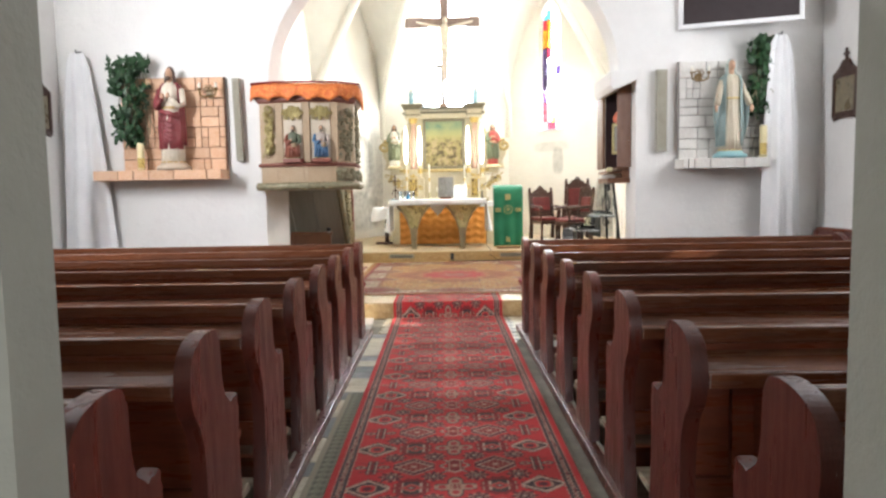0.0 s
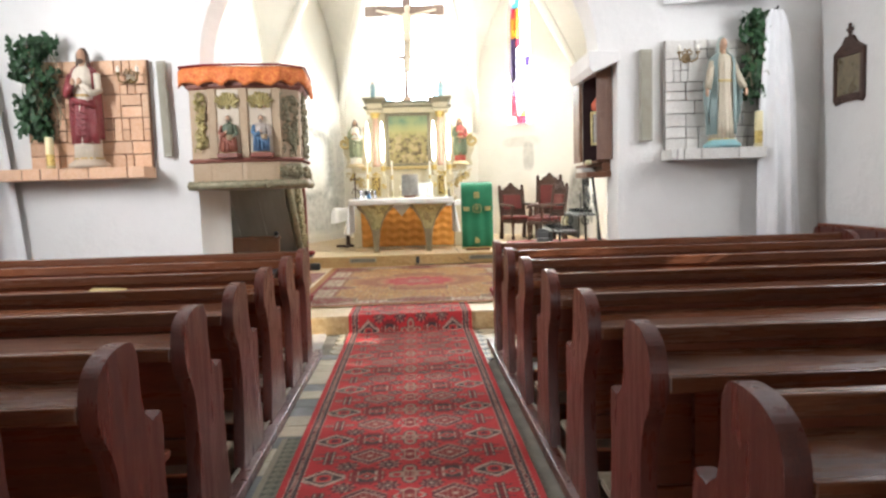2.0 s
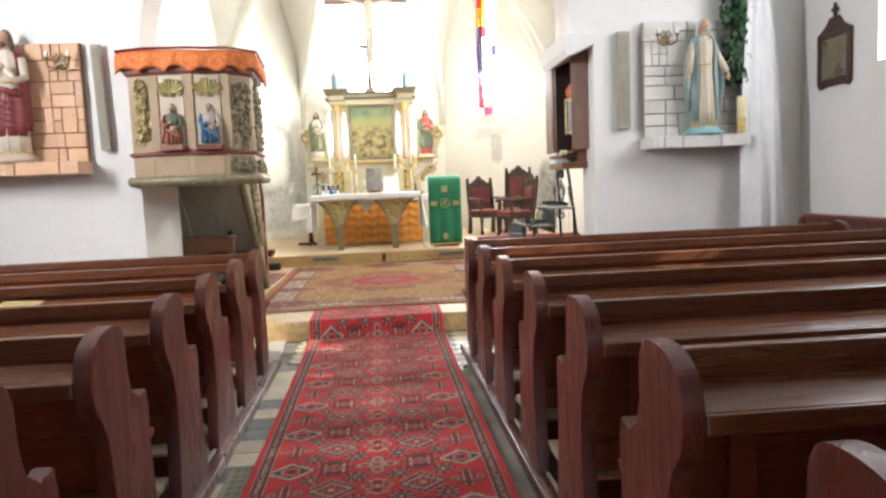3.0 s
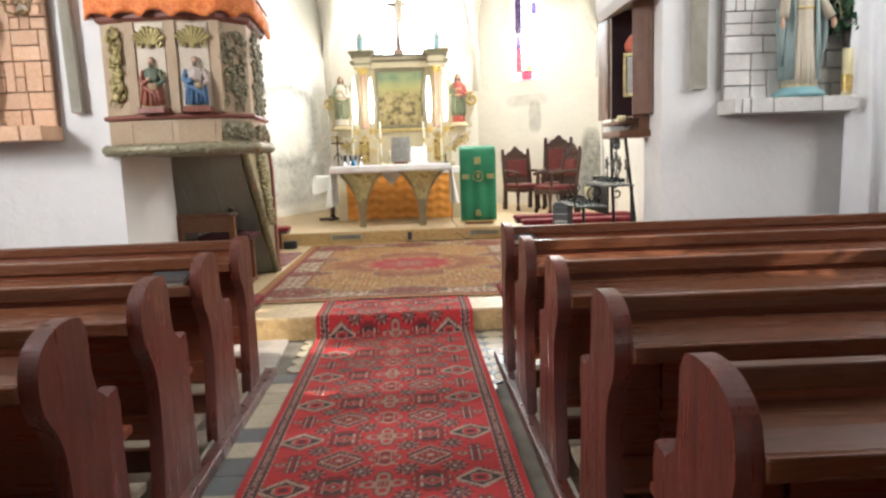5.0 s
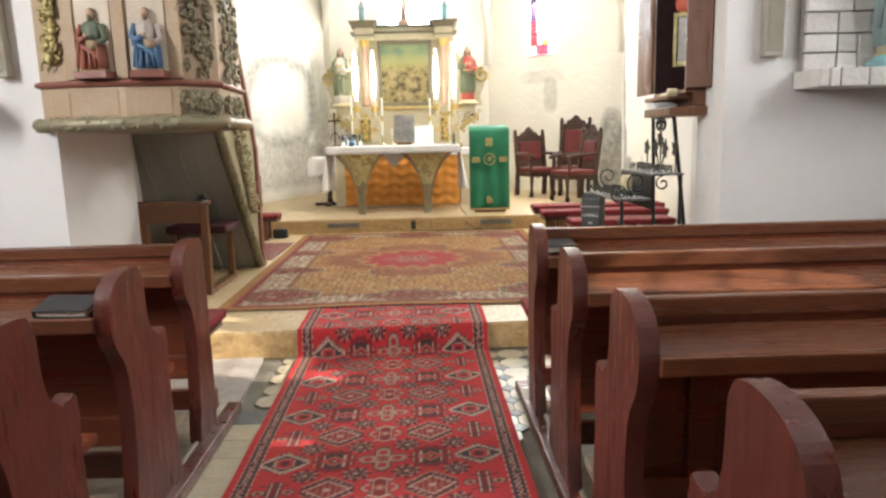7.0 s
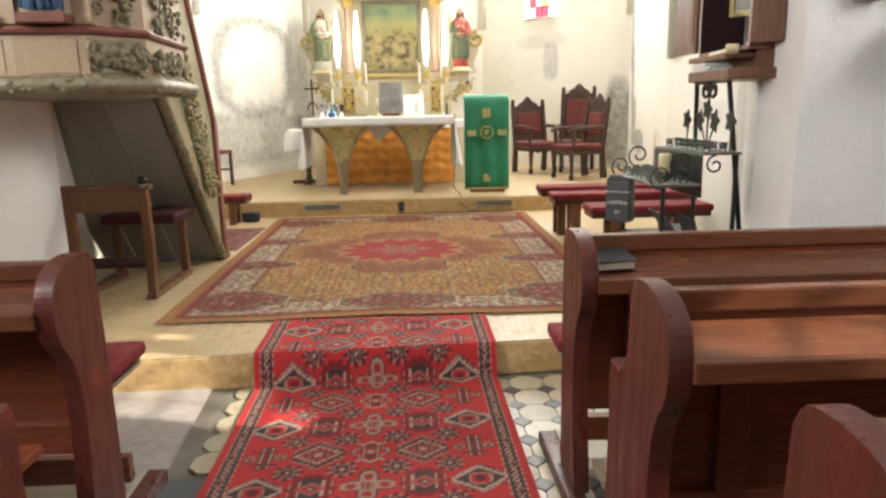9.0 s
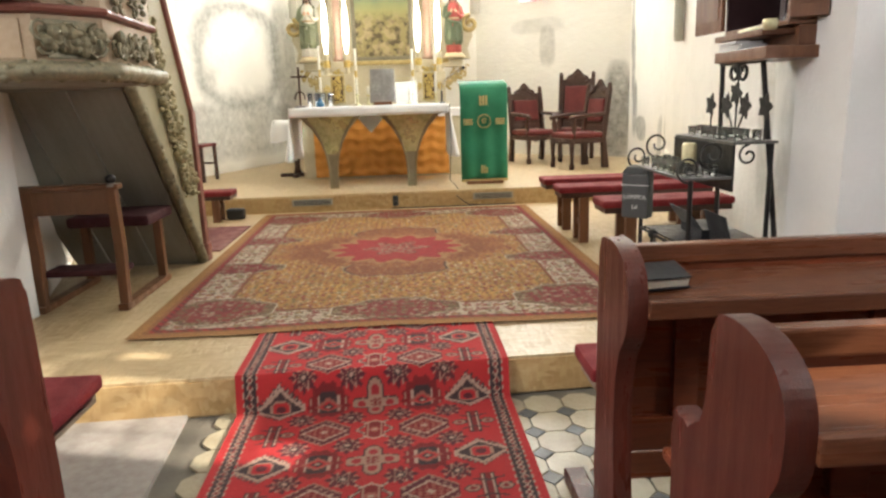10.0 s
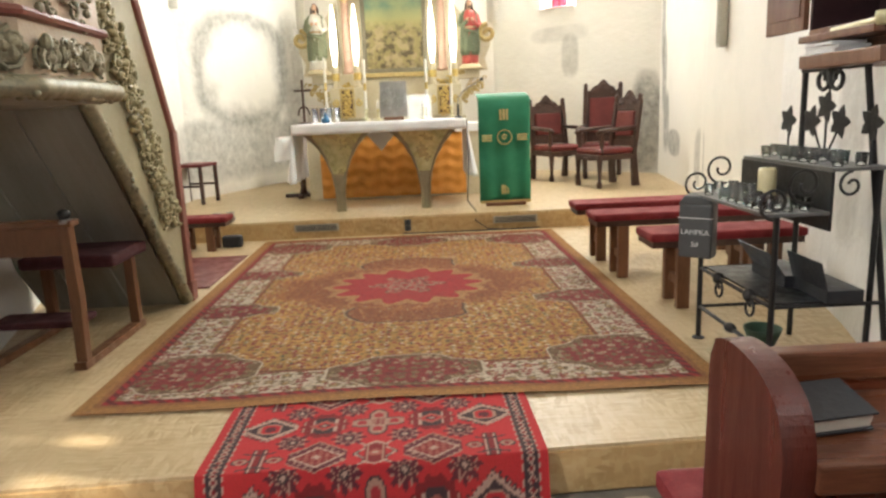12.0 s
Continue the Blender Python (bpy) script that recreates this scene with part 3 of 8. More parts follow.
def vault():
    """Plaster webs and ribs that rise from the corners of the chancel to one crown."""
    crown = Vector((0.25, 12.2, 6.5))
    bays = [([R0, R1, R2, R3, R4], 5.3), ([R4, E1], 5.7), ([E1, E0], 5.95), ([E0, L2], 5.6), ([L2, L1, L0], 5.3), ([L0, R0], 4.9)]
    bm = bmesh.new()
    for pts, high in bays:
        pts = [Vector(p) for p in pts]
        total = sum((q - p).length for p, q in zip(pts, pts[1:]))
        rows = []
        n, m = 16, 12
        for i in range(n + 1):
            s = i / n
            want, p = s * total, pts[-1]
            for u, v in zip(pts, pts[1:]):
                seg = (v - u).length
                if want <= seg + 1e-6:
                    p = u + (v - u) * (want / seg)
                    break
                want -= seg
            h = 3.3 + (high - 3.3) * math.sin(math.pi * s) ** 0.55
            rows.append([bm.verts.new((p.x + (crown.x - p.x) * t, p.y + (crown.y - p.y) * t, h + (crown.z - h) * math.sin(t * math.pi / 2))) for t in (j / m for j in range(m))])
        for ra, rb in zip(rows, rows[1:]):
            for j in range(m - 1):
                bm.faces.new((ra[j], ra[j + 1], rb[j + 1], rb[j]))
    structure("ceiling_chancel", bm, M["chancel"], "limewashed chancel vault", "vault", True)
    for p in (R4, E1, E0, L2):
        pts = []
        for k in range(22):
            t = k / 21
            pts.append((p[0] + (crown.x - p[0]) * t, p[1] + (crown.y - p[1]) * t, 3.3 + 3.15 * math.sin(t * math.pi / 2) - 0.02))
        structure("vault_rib", tube(bmesh.new(), [(p[0], p[1], 2.6)] + pts, 0.085, 8), M["chancel"], "plastered vault rib", "rib", True)


vault()
structure("roof_chancel", boxed(-4, 7.7, 6.7, 5, 18, 6.9), M["ceiling"], "roof over the chancel", "roof")
structure("backdrop_east", boxed(-3, 18.0, 1.5, 3.2, 18.05, 8), M["sky_glow"], "bright sky beyond the window", "backdrop")
bd = structure("backdrop_lancet", boxed(-1.6, -0.02, 1.0, 1.6, 0.02, 8), M["sky_glow"], "bright sky beyond the lancet window", "backdrop")
bd.matrix_basis = pose(3.5, 16.6, 0, 0, 0, math.degrees(math.atan2(R4[1] - E1[1], R4[0] - E1[0])))
# ---------------------------------------------------------------- pews
PITCH_L, PITCH_R, LY, RY = 0.65, 0.669, 6.43, 6.605


def smooth_outline(pts, keep, n=4):
    """A closed outline rounded through its points; the points in keep stay sharp."""
    out = []
    k = len(pts)
    for i in range(k):
        p0, p1, p2, p3 = (Vector(pts[(i + d) % k]) for d in (-1, 0, 1, 2))
        if i in keep:
            p0 = p1
        if (i + 1) % k in keep:
            p3 = p2
        for j in range(n):
            t = j / n
            q = 0.5 * (2 * p1 + (p2 - p0) * t + (2 * p0 - 5 * p1 + 4 * p2 - p3) * t * t + (3 * p1 - p0 - 3 * p2 + p3) * t ** 3)
            out.append((q.x, q.y))
    return out


REAR = [(0.0, 0.865), (-0.025, 0.903), (-0.09, 0.913), (-0.165, 0.902), (-0.222, 0.868), (-0.248, 0.815), (-0.250, 0.745), (-0.232, 0.690), (-0.192, 0.635), (-0.165, 0.55), (-0.158, 0.42), (-0.172, 0.25), (-0.205, 0.055)]
PROFILE = smooth_outline(REAR + [(0.195, 0.055), (0.165, 0.25), (0.148, 0.45), (0.156, 0.60), (0.142, 0.652), (0.092, 0.634), (0.038, 0.66), (0.008, 0.74)], {12, 13, 17})
PROFILE_FRONT = smooth_outline(REAR + [(0.012, 0.055), (0.012, 0.4), (0.006, 0.7)], {12, 13})


def pew(x_in, x_out, label, group, outline):
    """A pew whose aisle end stands at x_in; the parts hang from an empty at its middle front of the ends' top."""
    side = 1 if x_out > x_in else -1
    ob = thing("pew", label, "pew", None, group)
    for xa in (x_in, x_out - side * 0.05):
        part("end_panel", prism(bmesh.new(), outline, min(xa, xa + side * 0.05), max(xa, xa + side * 0.05), "x", 0.009), M["pew_end"], ob, "red-brown shaped end panel")
    lo, hi = sorted((x_in + side * 0.05, x_out - side * 0.05))
    part("top_rail", boxed(lo, -0.075, 0.835, hi, -0.035, 0.888, bev=0.006), M["ledge"], ob)
    part("backrest", boxed(lo, -0.065, 0.33, hi, -0.04, 0.835), M["pew"], ob)
    for k in range(5):
        xs = lo + (hi - lo) * (k + 0.25) / 5
        part("stile", boxed(xs, -0.09, 0.33, xs + 0.07, -0.064, 0.80, bev=0.003), M["pew"], ob)
    part("lower_rail", boxed(lo, -0.09, 0.30, hi, -0.035, 0.40, bev=0.004), M["pew"], ob)
    part("book_ledge", prism(bmesh.new(), [(-0.07, 0.815), (-0.07, 0.792), (-0.238, 0.752), (-0.242, 0.772)], lo, hi, "x", 0.004), M["ledge"], ob, "worn sloping book ledge")
    part("ledge_lip", boxed(lo, -0.260, 0.742, hi, -0.236, 0.790, bev=0.006), M["ledge"], ob)
    part("seat", boxed(lo, -0.03, 0.425, hi, 0.33, 0.455, bev=0.008), M["pew"], ob)
    part("kneeler", boxed(lo, -0.36, 0.17, hi, -0.22, 0.20, bev=0.006), M["pale_wood"], ob, "pale worn kneeling board")
    part("foot_rail", boxed(lo, 0.16, 0.055, hi, 0.20, 0.15, bev=0.004), M["pew"], ob)
    return ob


def skew(y, rate):
    """The aisle runs a little askew: how far a row at y lies to the side."""
    return rate * (6.5 - y)


for x_in, x_out, y, pitch, rate in ((-0.57, -3.60, LY, PITCH_L, 0.019), (0.872, 3.72, RY, PITCH_R, 0.023)):
    text = "dark red-brown wooden pew with a sloping book ledge"
    pew(x_in, x_out, "dark red-brown front pew with a plain straight end", "pews along the aisle", PROFILE_FRONT).matrix_basis = pose(0, y, 0)
    ob = pew(x_in, x_out, text, "pews along the aisle", PROFILE)
    ob.matrix_basis = pose(skew(y - pitch, rate), y - pitch, 0)
    for k in range(2, 8):
        yy = y - pitch * k
        copy_thing(ob, pose(skew(yy, rate) + 0.005 * math.sin(5 * k), yy, 0, 0, 0, 0.25 * math.sin(3.1 * k + y)))
for x0, x1, y1, rate in ((-0.605, -0.53, 6.68, 0.019), (0.838, 0.913, 6.86, 0.023)):
    pts = [(x0 + skew(1.62, rate), 1.62), (x1 + skew(1.62, rate), 1.62), (x1, y1), (x0, y1)]
    tagged(part("pew_sill", prism(bmesh.new(), pts, 0, 0.056, "z", 0.008), M["pew_end"]), "red-brown timber sill under the pew ends", "sill")
    # thin pale line along the sill's pew side
    xe = x0 if x0 < 0 else x1 - 0.014
    tagged(part("edge_strip", prism(bmesh.new(), [(xe + skew(1.62, rate), 1.62), (xe + 0.014 + skew(1.62, rate), 1.62), (xe + 0.014, y1 - 0.01), (xe, y1 - 0.01)], 0.0565, 0.0635, "z"), M["speaker"]), "thin pale strip along the pew sill", "strip")
for y0, y1, x0, x1 in ((LY + 0.03, 6.80, -3.4, -0.60), (RY + 0.03, 6.86, 0.865, 3.6)):
    ob = thing("front_bench", "low front bench with a long crimson cushion", "bench", pose(0, 0, 0))
    part("bench_board", boxed(x0 + 0.02, y0, 0.415, x1 - 0.02, y1 - 0.02, 0.452, bev=0.005), M["pale_wood"], ob)
    part("bench_cushion", boxed(x0, y0, 0.452, x1, y1, 0.50, bev=0.018), M["red_velvet"], ob, "crimson velvet cushion")
    for x in (x0 + 0.5, x1 - 0.5):
        part("bench_leg", boxed(x, y0 + 0.02, 0.0, x + 0.06, y1 - 0.05, 0.415, bev=0.004), M["pew"], ob)

# ---------------------------------------------------------------- dyed carpets
def dyed_sheet(name, us, vs, place, dye, label="", parent=None):
    """A thin woven sheet; place(u, v) gives its points and dye(u, v) its colours, both on arrays."""
    U, V = np.meshgrid(us, vs)
    P = np.stack(place(U, V), -1).reshape(-1, 3)
    C = dye(U, V).reshape(-1, 3)
    nu, nv = len(us), len(vs)
    idx = np.arange(nu * nv).reshape(nv, nu)
    quads = np.stack([idx[:-1, :-1], idx[:-1, 1:], idx[1:, 1:], idx[1:, :-1]], -1).reshape(-1, 4)
    me = bpy.data.meshes.new(name)
    me.from_pydata(P.tolist(), [], quads.tolist())
    at = me.color_attributes.new("dye", "FLOAT_COLOR", "POINT")
    at.data.foreach_set("color", np.concatenate([C, np.ones((len(C), 1))], 1).astype(np.float32).ravel())
    me.materials.append(M["dyed"])
    me.shade_smooth()
    ob = new(name, me)
    if parent is not None:
        ob.parent = parent
        ob["label"] = label
        return ob
    return tagged(ob, label, "carpet")


def put(C, mask, colour):
    C[mask] = colour


def runner_dye(U, V):
    RED, DARK, WHITE, PINK, MAROON = (0.47, 0.020, 0.025), (0.040, 0.026, 0.030), (0.44, 0.31, 0.24), (0.33, 0.10, 0.075), (0.19, 0.010, 0.014)
    C = np.empty(U.shape + (3,))
    C[:] = RED
    half, col, per = 0.58, 0.198, 0.4665
    a = np.abs(U)
    field = a < 0.50
    w = (V - 6.583) / per
    row = np.round(w * 2).astype(int)
    dv = (w * 2 - row) * per / 2 / 0.885        # from the middle of the row
    ci = np.clip(np.round(U / col), -2, 2)
    du = (U - ci * col) / 0.93
    kind = np.abs(ci).astype(int)
    A = (row % 2 == 0)
    man = np.abs(du) * 0.80 + np.abs(dv)
    rad, ang = np.hypot(du, dv), np.arctan2(dv, du)
    cheb = np.maximum(np.abs(du), np.abs(dv))

    WINE, TAN = (0.10, 0.014, 0.024), (0.36, 0.22, 0.16)
    tooth = 0.007 * np.sign(np.sin(du * 200)) * np.sign(np.sin(dv * 200))
    jag = field & A & (kind == 2)               # lozenges with a toothed white rim
    put(C, jag & (man + tooth < 0.112), DARK)
    put(C, jag & (man + tooth < 0.102), WHITE)
    put(C, jag & (man < 0.078), DARK)
    put(C, jag & (man < 0.062) & (cheb < 0.046), TAN)
    put(C, jag & (cheb < 0.038) & (man < 0.055), RED)
    put(C, jag & (rad < 0.024), WINE)
    loz = field & ~A & (kind == 1)              # wide dark lozenges with a white inner line
    put(C, loz & (man < 0.122), TAN)
    put(C, loz & (man < 0.114), WINE)
    put(C, loz & (man < 0.114) & (np.sin(du * 150) * np.sin(dv * 150) > 0.55), TAN)
    put(C, loz & (man < 0.078), WHITE)
    put(C, loz & (man < 0.066), MAROON)
    put(C, loz & (man < 0.058) & (np.sin(du * 125 + dv * 160) * np.sin(du * 125 - dv * 160) > 0.1), PINK)
    put(C, loz & (man < 0.016), WHITE)
    octo = field & A & (kind == 1)              # hooded ovals
    oval = np.hypot(du, dv * 0.88)
    put(C, octo & (oval < 0.094 * (1 + 0.06 * np.cos(14 * ang))), MAROON)
    put(C, octo & (np.abs(np.abs(du) - 0.078) < 0.005) & (np.abs(np.abs(dv) - 0.03) < 0.018), TAN)
    put(C, octo & (np.abs(du) < 0.050) & (np.abs(dv) < 0.072) & (np.abs(du) + np.abs(dv) < 0.098), DARK)
    put(C, octo & (np.abs(np.abs(du) - 0.046) < 0.005) & (np.abs(dv) < 0.055), WHITE)
    put(C, octo & (man < 0.050), PINK)
    put(C, octo & (man < 0.034), RED)
    put(C, octo & (man < 0.022), DARK)
    put(C, octo & (man < 0.010), WHITE)
    quat = field & A & (kind == 0)              # four-petalled flowers
    petal = 0.110 * (0.42 + 0.58 * np.abs(np.cos(2 * ang)) ** 1.6)
    put(C, quat & (rad < petal + 0.012), DARK)
    put(C, quat & (rad < petal), TAN)
    tip = np.minimum(np.hypot(np.abs(du) - 0.064, dv), np.hypot(du, np.abs(dv) - 0.064))
    put(C, quat & (tip < 0.021), (0.34, 0.02, 0.028))
    put(C, quat & (cheb < 0.028), MAROON)
    put(C, quat & (cheb < 0.028) & (np.sin(du * 260) * np.sin(dv * 260) > 0.1), TAN)
    scroll = field & ~A & (kind == 0)           # hooked stems
    hook = np.abs(np.abs(du) - 0.052 - 0.020 * np.cos(dv * 62))
    put(C, scroll & (hook < 0.011) & (np.abs(dv) < 0.085), DARK)
    put(C, scroll & (hook < 0.006) & (np.abs(dv) < 0.085), WHITE)
    put(C, scroll & (np.abs(du) < 0.036) & (np.abs(dv) < 0.075), MAROON)
    put(C, scroll & (np.abs(np.abs(du) - 0.030) < 0.005) & (np.abs(dv) < 0.07), TAN)
    put(C, scroll & (np.abs(np.abs(dv) - 0.085 + 0.6 * np.abs(du)) < 0.007) & (np.abs(du) < 0.05), WHITE)
    put(C, scroll & (rad < 0.024), PINK)
    put(C, scroll & (rad < 0.010), WHITE)
    cross = field & ~A & (kind == 2)            # double bars with leaves
    put(C, cross & (np.abs(du) < 0.030) & (np.abs(dv) < 0.095), MAROON)
    put(C, cross & (np.abs(np.abs(du) - 0.018) < 0.007) & (np.abs(dv) < 0.095), DARK)
    put(C, cross & (np.abs(np.abs(du) - 0.018) < 0.003) & (np.abs(dv) < 0.085), WHITE)
    leafy = np.hypot((np.abs(du) - 0.060) / 1.2, dv)
    put(C, cross & (leafy < 0.026), DARK)
    put(C, cross & (leafy < 0.020), TAN)
    put(C, cross & (leafy < 0.011), MAROON)
    put(C, cross & (np.abs(np.abs(dv) - 0.3 * np.abs(du) - 0.045) < 0.005) & (np.abs(du) < 0.06), DARK)
    # dark stars between the motifs
    ci2 = np.floor(U / col)
    du2 = (U - (ci2 + 0.5) * col) / 0.93
    row2 = np.floor(w * 2)
    dv2 = (w * 2 - row2 - 0.5) * per / 2 / 0.885
    r2, a2 = np.hypot(du2, dv2), np.arctan2(dv2, du2)
    st = field & (a < 0.43)
    star = 0.068 * (0.80 + 0.20 * np.cos(8 * a2))
    put(C, st & (r2 < star), WINE)
    put(C, st & (np.abs(r2 - 0.036 * (1 + 0.40 * np.cos(8 * a2 + 3.14))) < 0.005), TAN)
    put(C, st & (r2 < 0.020), DARK)
    put(C, st & (r2 < 0.010), WHITE)
    # borders
    put(C, (a > 0.485) & (a < 0.497), WHITE)
    put(C, (a > 0.485) & (a < 0.497) & (np.sin(V * 160) > 0.2), RED)
    put(C, (a >= 0.497) & (a < 0.545), DARK)
    lattice = np.abs(((V / 0.030) % 1) - 0.5) * 0.030 + np.abs(a - 0.521)
    put(C, (a >= 0.501) & (a < 0.541) & (lattice < 0.016), WHITE)
    put(C, (a >= 0.501) & (a < 0.541) & (lattice < 0.010), MAROON)
    put(C, (a >= 0.545) & (a < 0.553) & (np.sin(V * 190) > 0), WHITE)
    return C


def runner_place(U, V):
    """The runner lies on the floor, climbs the chancel step and goes on under the rug."""
    edge = 7.525
    s = V
    flat, climb = edge - 0.035, 0.19
    k = np.clip((s - flat) / climb, 0, 1)
    ease = k * k * (3 - 2 * k)
    Y = np.where(s < flat, s, np.where(s < flat + climb, flat + 0.045 * k, s - climb + 0.045))
    Z = 0.014 + (STEP_Z - 0.004) * ease
    cx = 0.172 + 0.019 * (7.6 - Y)
    ripple = 0.0025 * np.sin(9 * V + 3 * U) + 0.002 * np.sin(4.3 * V - 5 * U)
    return U + cx, Y + 0.05 * U, Z + np.abs(ripple) * 0.8


def old_carpet_dye(U, V):
    """A faded grey-green carpet with a close lattice, seen as a rim beside the runner."""
    C = np.empty(U.shape + (3,))
    C[:] = (0.165, 0.17, 0.125)
    lat = np.abs(((U / 0.045) % 1) - 0.5) + np.abs(((V / 0.06) % 1) - 0.5)
    put(C, lat < 0.30, (0.085, 0.095, 0.075))
    put(C, np.abs(lat - 0.62) < 0.06, (0.25, 0.235, 0.17))
    put(C, U < -0.665, (0.27, 0.255, 0.19))
    return C


dyed_sheet("under_carpet", np.linspace(-0.69, 0.60, 110), np.arange(1.64, 4.80, 0.012), lambda U, V: (U + 0.172 + 0.019 * (7.6 - V), V, 0.004 + 0.001 * np.abs(np.sin(7 * V))), old_carpet_dye, "faded grey-green carpet lying under the red runner")
runner_rows = np.arange(1.62, 8.40, 0.0072)
runner = dyed_sheet("carpet_runner", np.linspace(-0.485, 0.485, 147), runner_rows, runner_place, runner_dye, "long red runner with white and black lozenge motifs")
for u0, u1 in ((-0.58, -0.485), (0.485, 0.58)):
    dyed_sheet("border", np.linspace(u0, u1, 16), runner_rows, runner_place, runner_dye, "black and white latticed border with a red edge", runner)


def rug_dye(U, V):
    """An oriental rug: lobed red star on a brown medallion, ochre flowered field, white flowered border with cartouches."""
    OCHRE, BROWN, RED, DRED, WHITE, GREY, GOLD = (0.60, 0.32, 0.075), (0.27, 0.072, 0.020), (0.42, 0.012, 0.020), (0.17, 0.014, 0.014), (0.66, 0.55, 0.42), (0.17, 0.125, 0.06), (0.56, 0.28, 0.07)

    def grain(scale, seed):
        g = np.random.default_rng(seed).random((90, 90))
        i, j = ((U + 5) * scale).astype(int) % 90, ((V + 5) * scale).astype(int) % 90
        return g[i, j]

    def swirl(scale, seed):
        t = np.zeros_like(U)
        r = np.random.default_rng(seed)
        for _ in range(7):
            kx, ky, ph = r.normal(0, scale), r.normal(0, scale), r.random() * 6.28
            t = t + np.sin(kx * U + ky * V + ph)
        return t / 7 ** 0.5
    hw, hl = 1.325, 1.83
    a, b = np.abs(U), np.abs(V)
    edge = np.minimum(hw - a, hl - b)
    C = np.empty(U.shape + (3,))
    C[:] = OCHRE
    f1, f2, f3 = swirl(150, 1), swirl(165, 2), swirl(120, 3)

    def flowers(size, radius, seed, colours, mask, share=1.0):
        """Small woven blossoms strewn one to a cell, each in one of the colours."""
        r = np.random.default_rng(seed)
        table = r.random((4, 101, 101))
        p, q = (U + 7 + 0.37 * seed * size) / size, (V + 7 + 0.61 * seed * size) / size
        i, j = p.astype(int) % 101, q.astype(int) % 101
        du = (p % 1) - 0.5 - 0.5 * (table[0, i, j] - 0.5)
        dv = (q % 1) - 0.5 - 0.5 * (table[1, i, j] - 0.5)
        d, an = np.hypot(du, dv) * size, np.arctan2(dv, du)
        hit = mask & (d < radius * (0.75 + 0.25 * np.cos(5 * an + 6.28 * table[3, i, j]))) & (table[3, i, j] < share)
        n = len(colours)
        for k, c in enumerate(colours):
            put(C, hit & ((table[2, i, j] * n).astype(int) == k), c)
    soft = swirl(9, 21)
    C *= (0.88 + 0.12 * np.clip(soft, -1, 1))[..., None]
    every = np.ones(U.shape, bool)
    MARK = ((0.30, 0.045, 0.032), (0.24, 0.03, 0.028), (0.34, 0.12, 0.035), (0.19, 0.14, 0.05))
    put(C, np.abs(swirl(55, 31)) < 0.09, (0.33, 0.17, 0.05))
    flowers(0.050, 0.019, 3, MARK, every)
    flowers(0.041, 0.014, 8, MARK + ((0.66, 0.52, 0.34), (0.12, 0.11, 0.06)), every, 0.8)
    flowers(0.033, 0.010, 14, ((0.66, 0.52, 0.34), (0.40, 0.20, 0.05), (0.28, 0.04, 0.03)), every, 0.7)

    def lobed(shape, line):
        """A brown shape with a dark outline, filled where it is under one."""
        put(C, shape < 1 + 1.6 * line, (0.46, 0.33, 0.18))
        put(C, shape < 1 + line, (0.10, 0.045, 0.025))
        put(C, shape < 1, BROWN)
        put(C, (shape < 1) & (f1 > 0.9), (0.42, 0.18, 0.05))
        put(C, (shape < 1) & (f2 > 1.0), (0.20, 0.025, 0.02))
        put(C, (shape < 1) & (np.abs(f3) < 0.10), (0.40, 0.17, 0.05))
        put(C, (shape < 1) & (f3 > 1.3), (0.50, 0.34, 0.17))
    # brown medallion: pendants towards the short ends, then a lobed middle
    turn = np.arctan2(b - 0.60, U / 1.3)
    lobed(np.abs(U / 0.33) ** 2.8 + np.abs((b - 0.60) / 0.20) ** 2.8 + 0.10 * np.cos(7 * turn), 0.14)
    ang = np.arctan2(V / 0.5, U / 0.8)
    cloud = np.hypot(U / 0.78, V / 0.50) * (1 + 0.05 * np.cos(10 * ang)) + 0.07 * f3
    put(C, cloud < 1.12, (0.40, 0.16, 0.045))
    put(C, (cloud < 1.12) & (f1 > 0.7), (0.22, 0.05, 0.03))
    put(C, cloud < 0.98, BROWN)
    put(C, (cloud < 0.98) & (f1 > 0.9), (0.42, 0.18, 0.05))
    put(C, (cloud < 0.98) & (np.abs(f3) < 0.10), (0.40, 0.17, 0.05))
    put(C, (cloud < 0.98) & (f2 > 1.1), (0.20, 0.025, 0.02))
    r0, a0 = np.hypot(U / 1.0, V / 0.92), np.arctan2(V / 0.92, U)
    starr = 0.50 * (0.89 + 0.11 * np.cos(14 * a0))
    fringe = 0.56 * (0.93 + 0.05 * np.cos(14 * a0) + 0.03 * np.cos(42 * a0))
    put(C, r0 < fringe + 0.015, (0.30, 0.10, 0.035))
    put(C, r0 < fringe, (0.46, 0.24, 0.085))
    put(C, (r0 < fringe) & (np.abs(f1) < 0.18), (0.36, 0.13, 0.05))
    put(C, r0 < starr, RED)
    put(C, (r0 < starr) & (f2 > 1.0), (0.32, 0.012, 0.018))
    cl = r0 < 0.20 * (1 + 0.3 * np.cos(6 * a0))
    put(C, cl & (f3 > -0.2), (0.40, 0.22, 0.14))
    put(C, cl & (f1 > 0.6), DRED)
    # white flowered border
    bor = edge < 0.36
    g1, g2 = swirl(92, 11), swirl(92, 12)
    put(C, edge < 0.385, (0.15, 0.05, 0.02))
    put(C, edge < 0.372, BROWN)
    put(C, bor, WHITE)
    put(C, bor & (np.abs(swirl(60, 33)) < 0.16), (0.22, 0.15, 0.075))
    flowers(0.075, 0.033, 27, ((0.25, 0.03, 0.028), (0.30, 0.05, 0.035), (0.21, 0.15, 0.07)), bor)
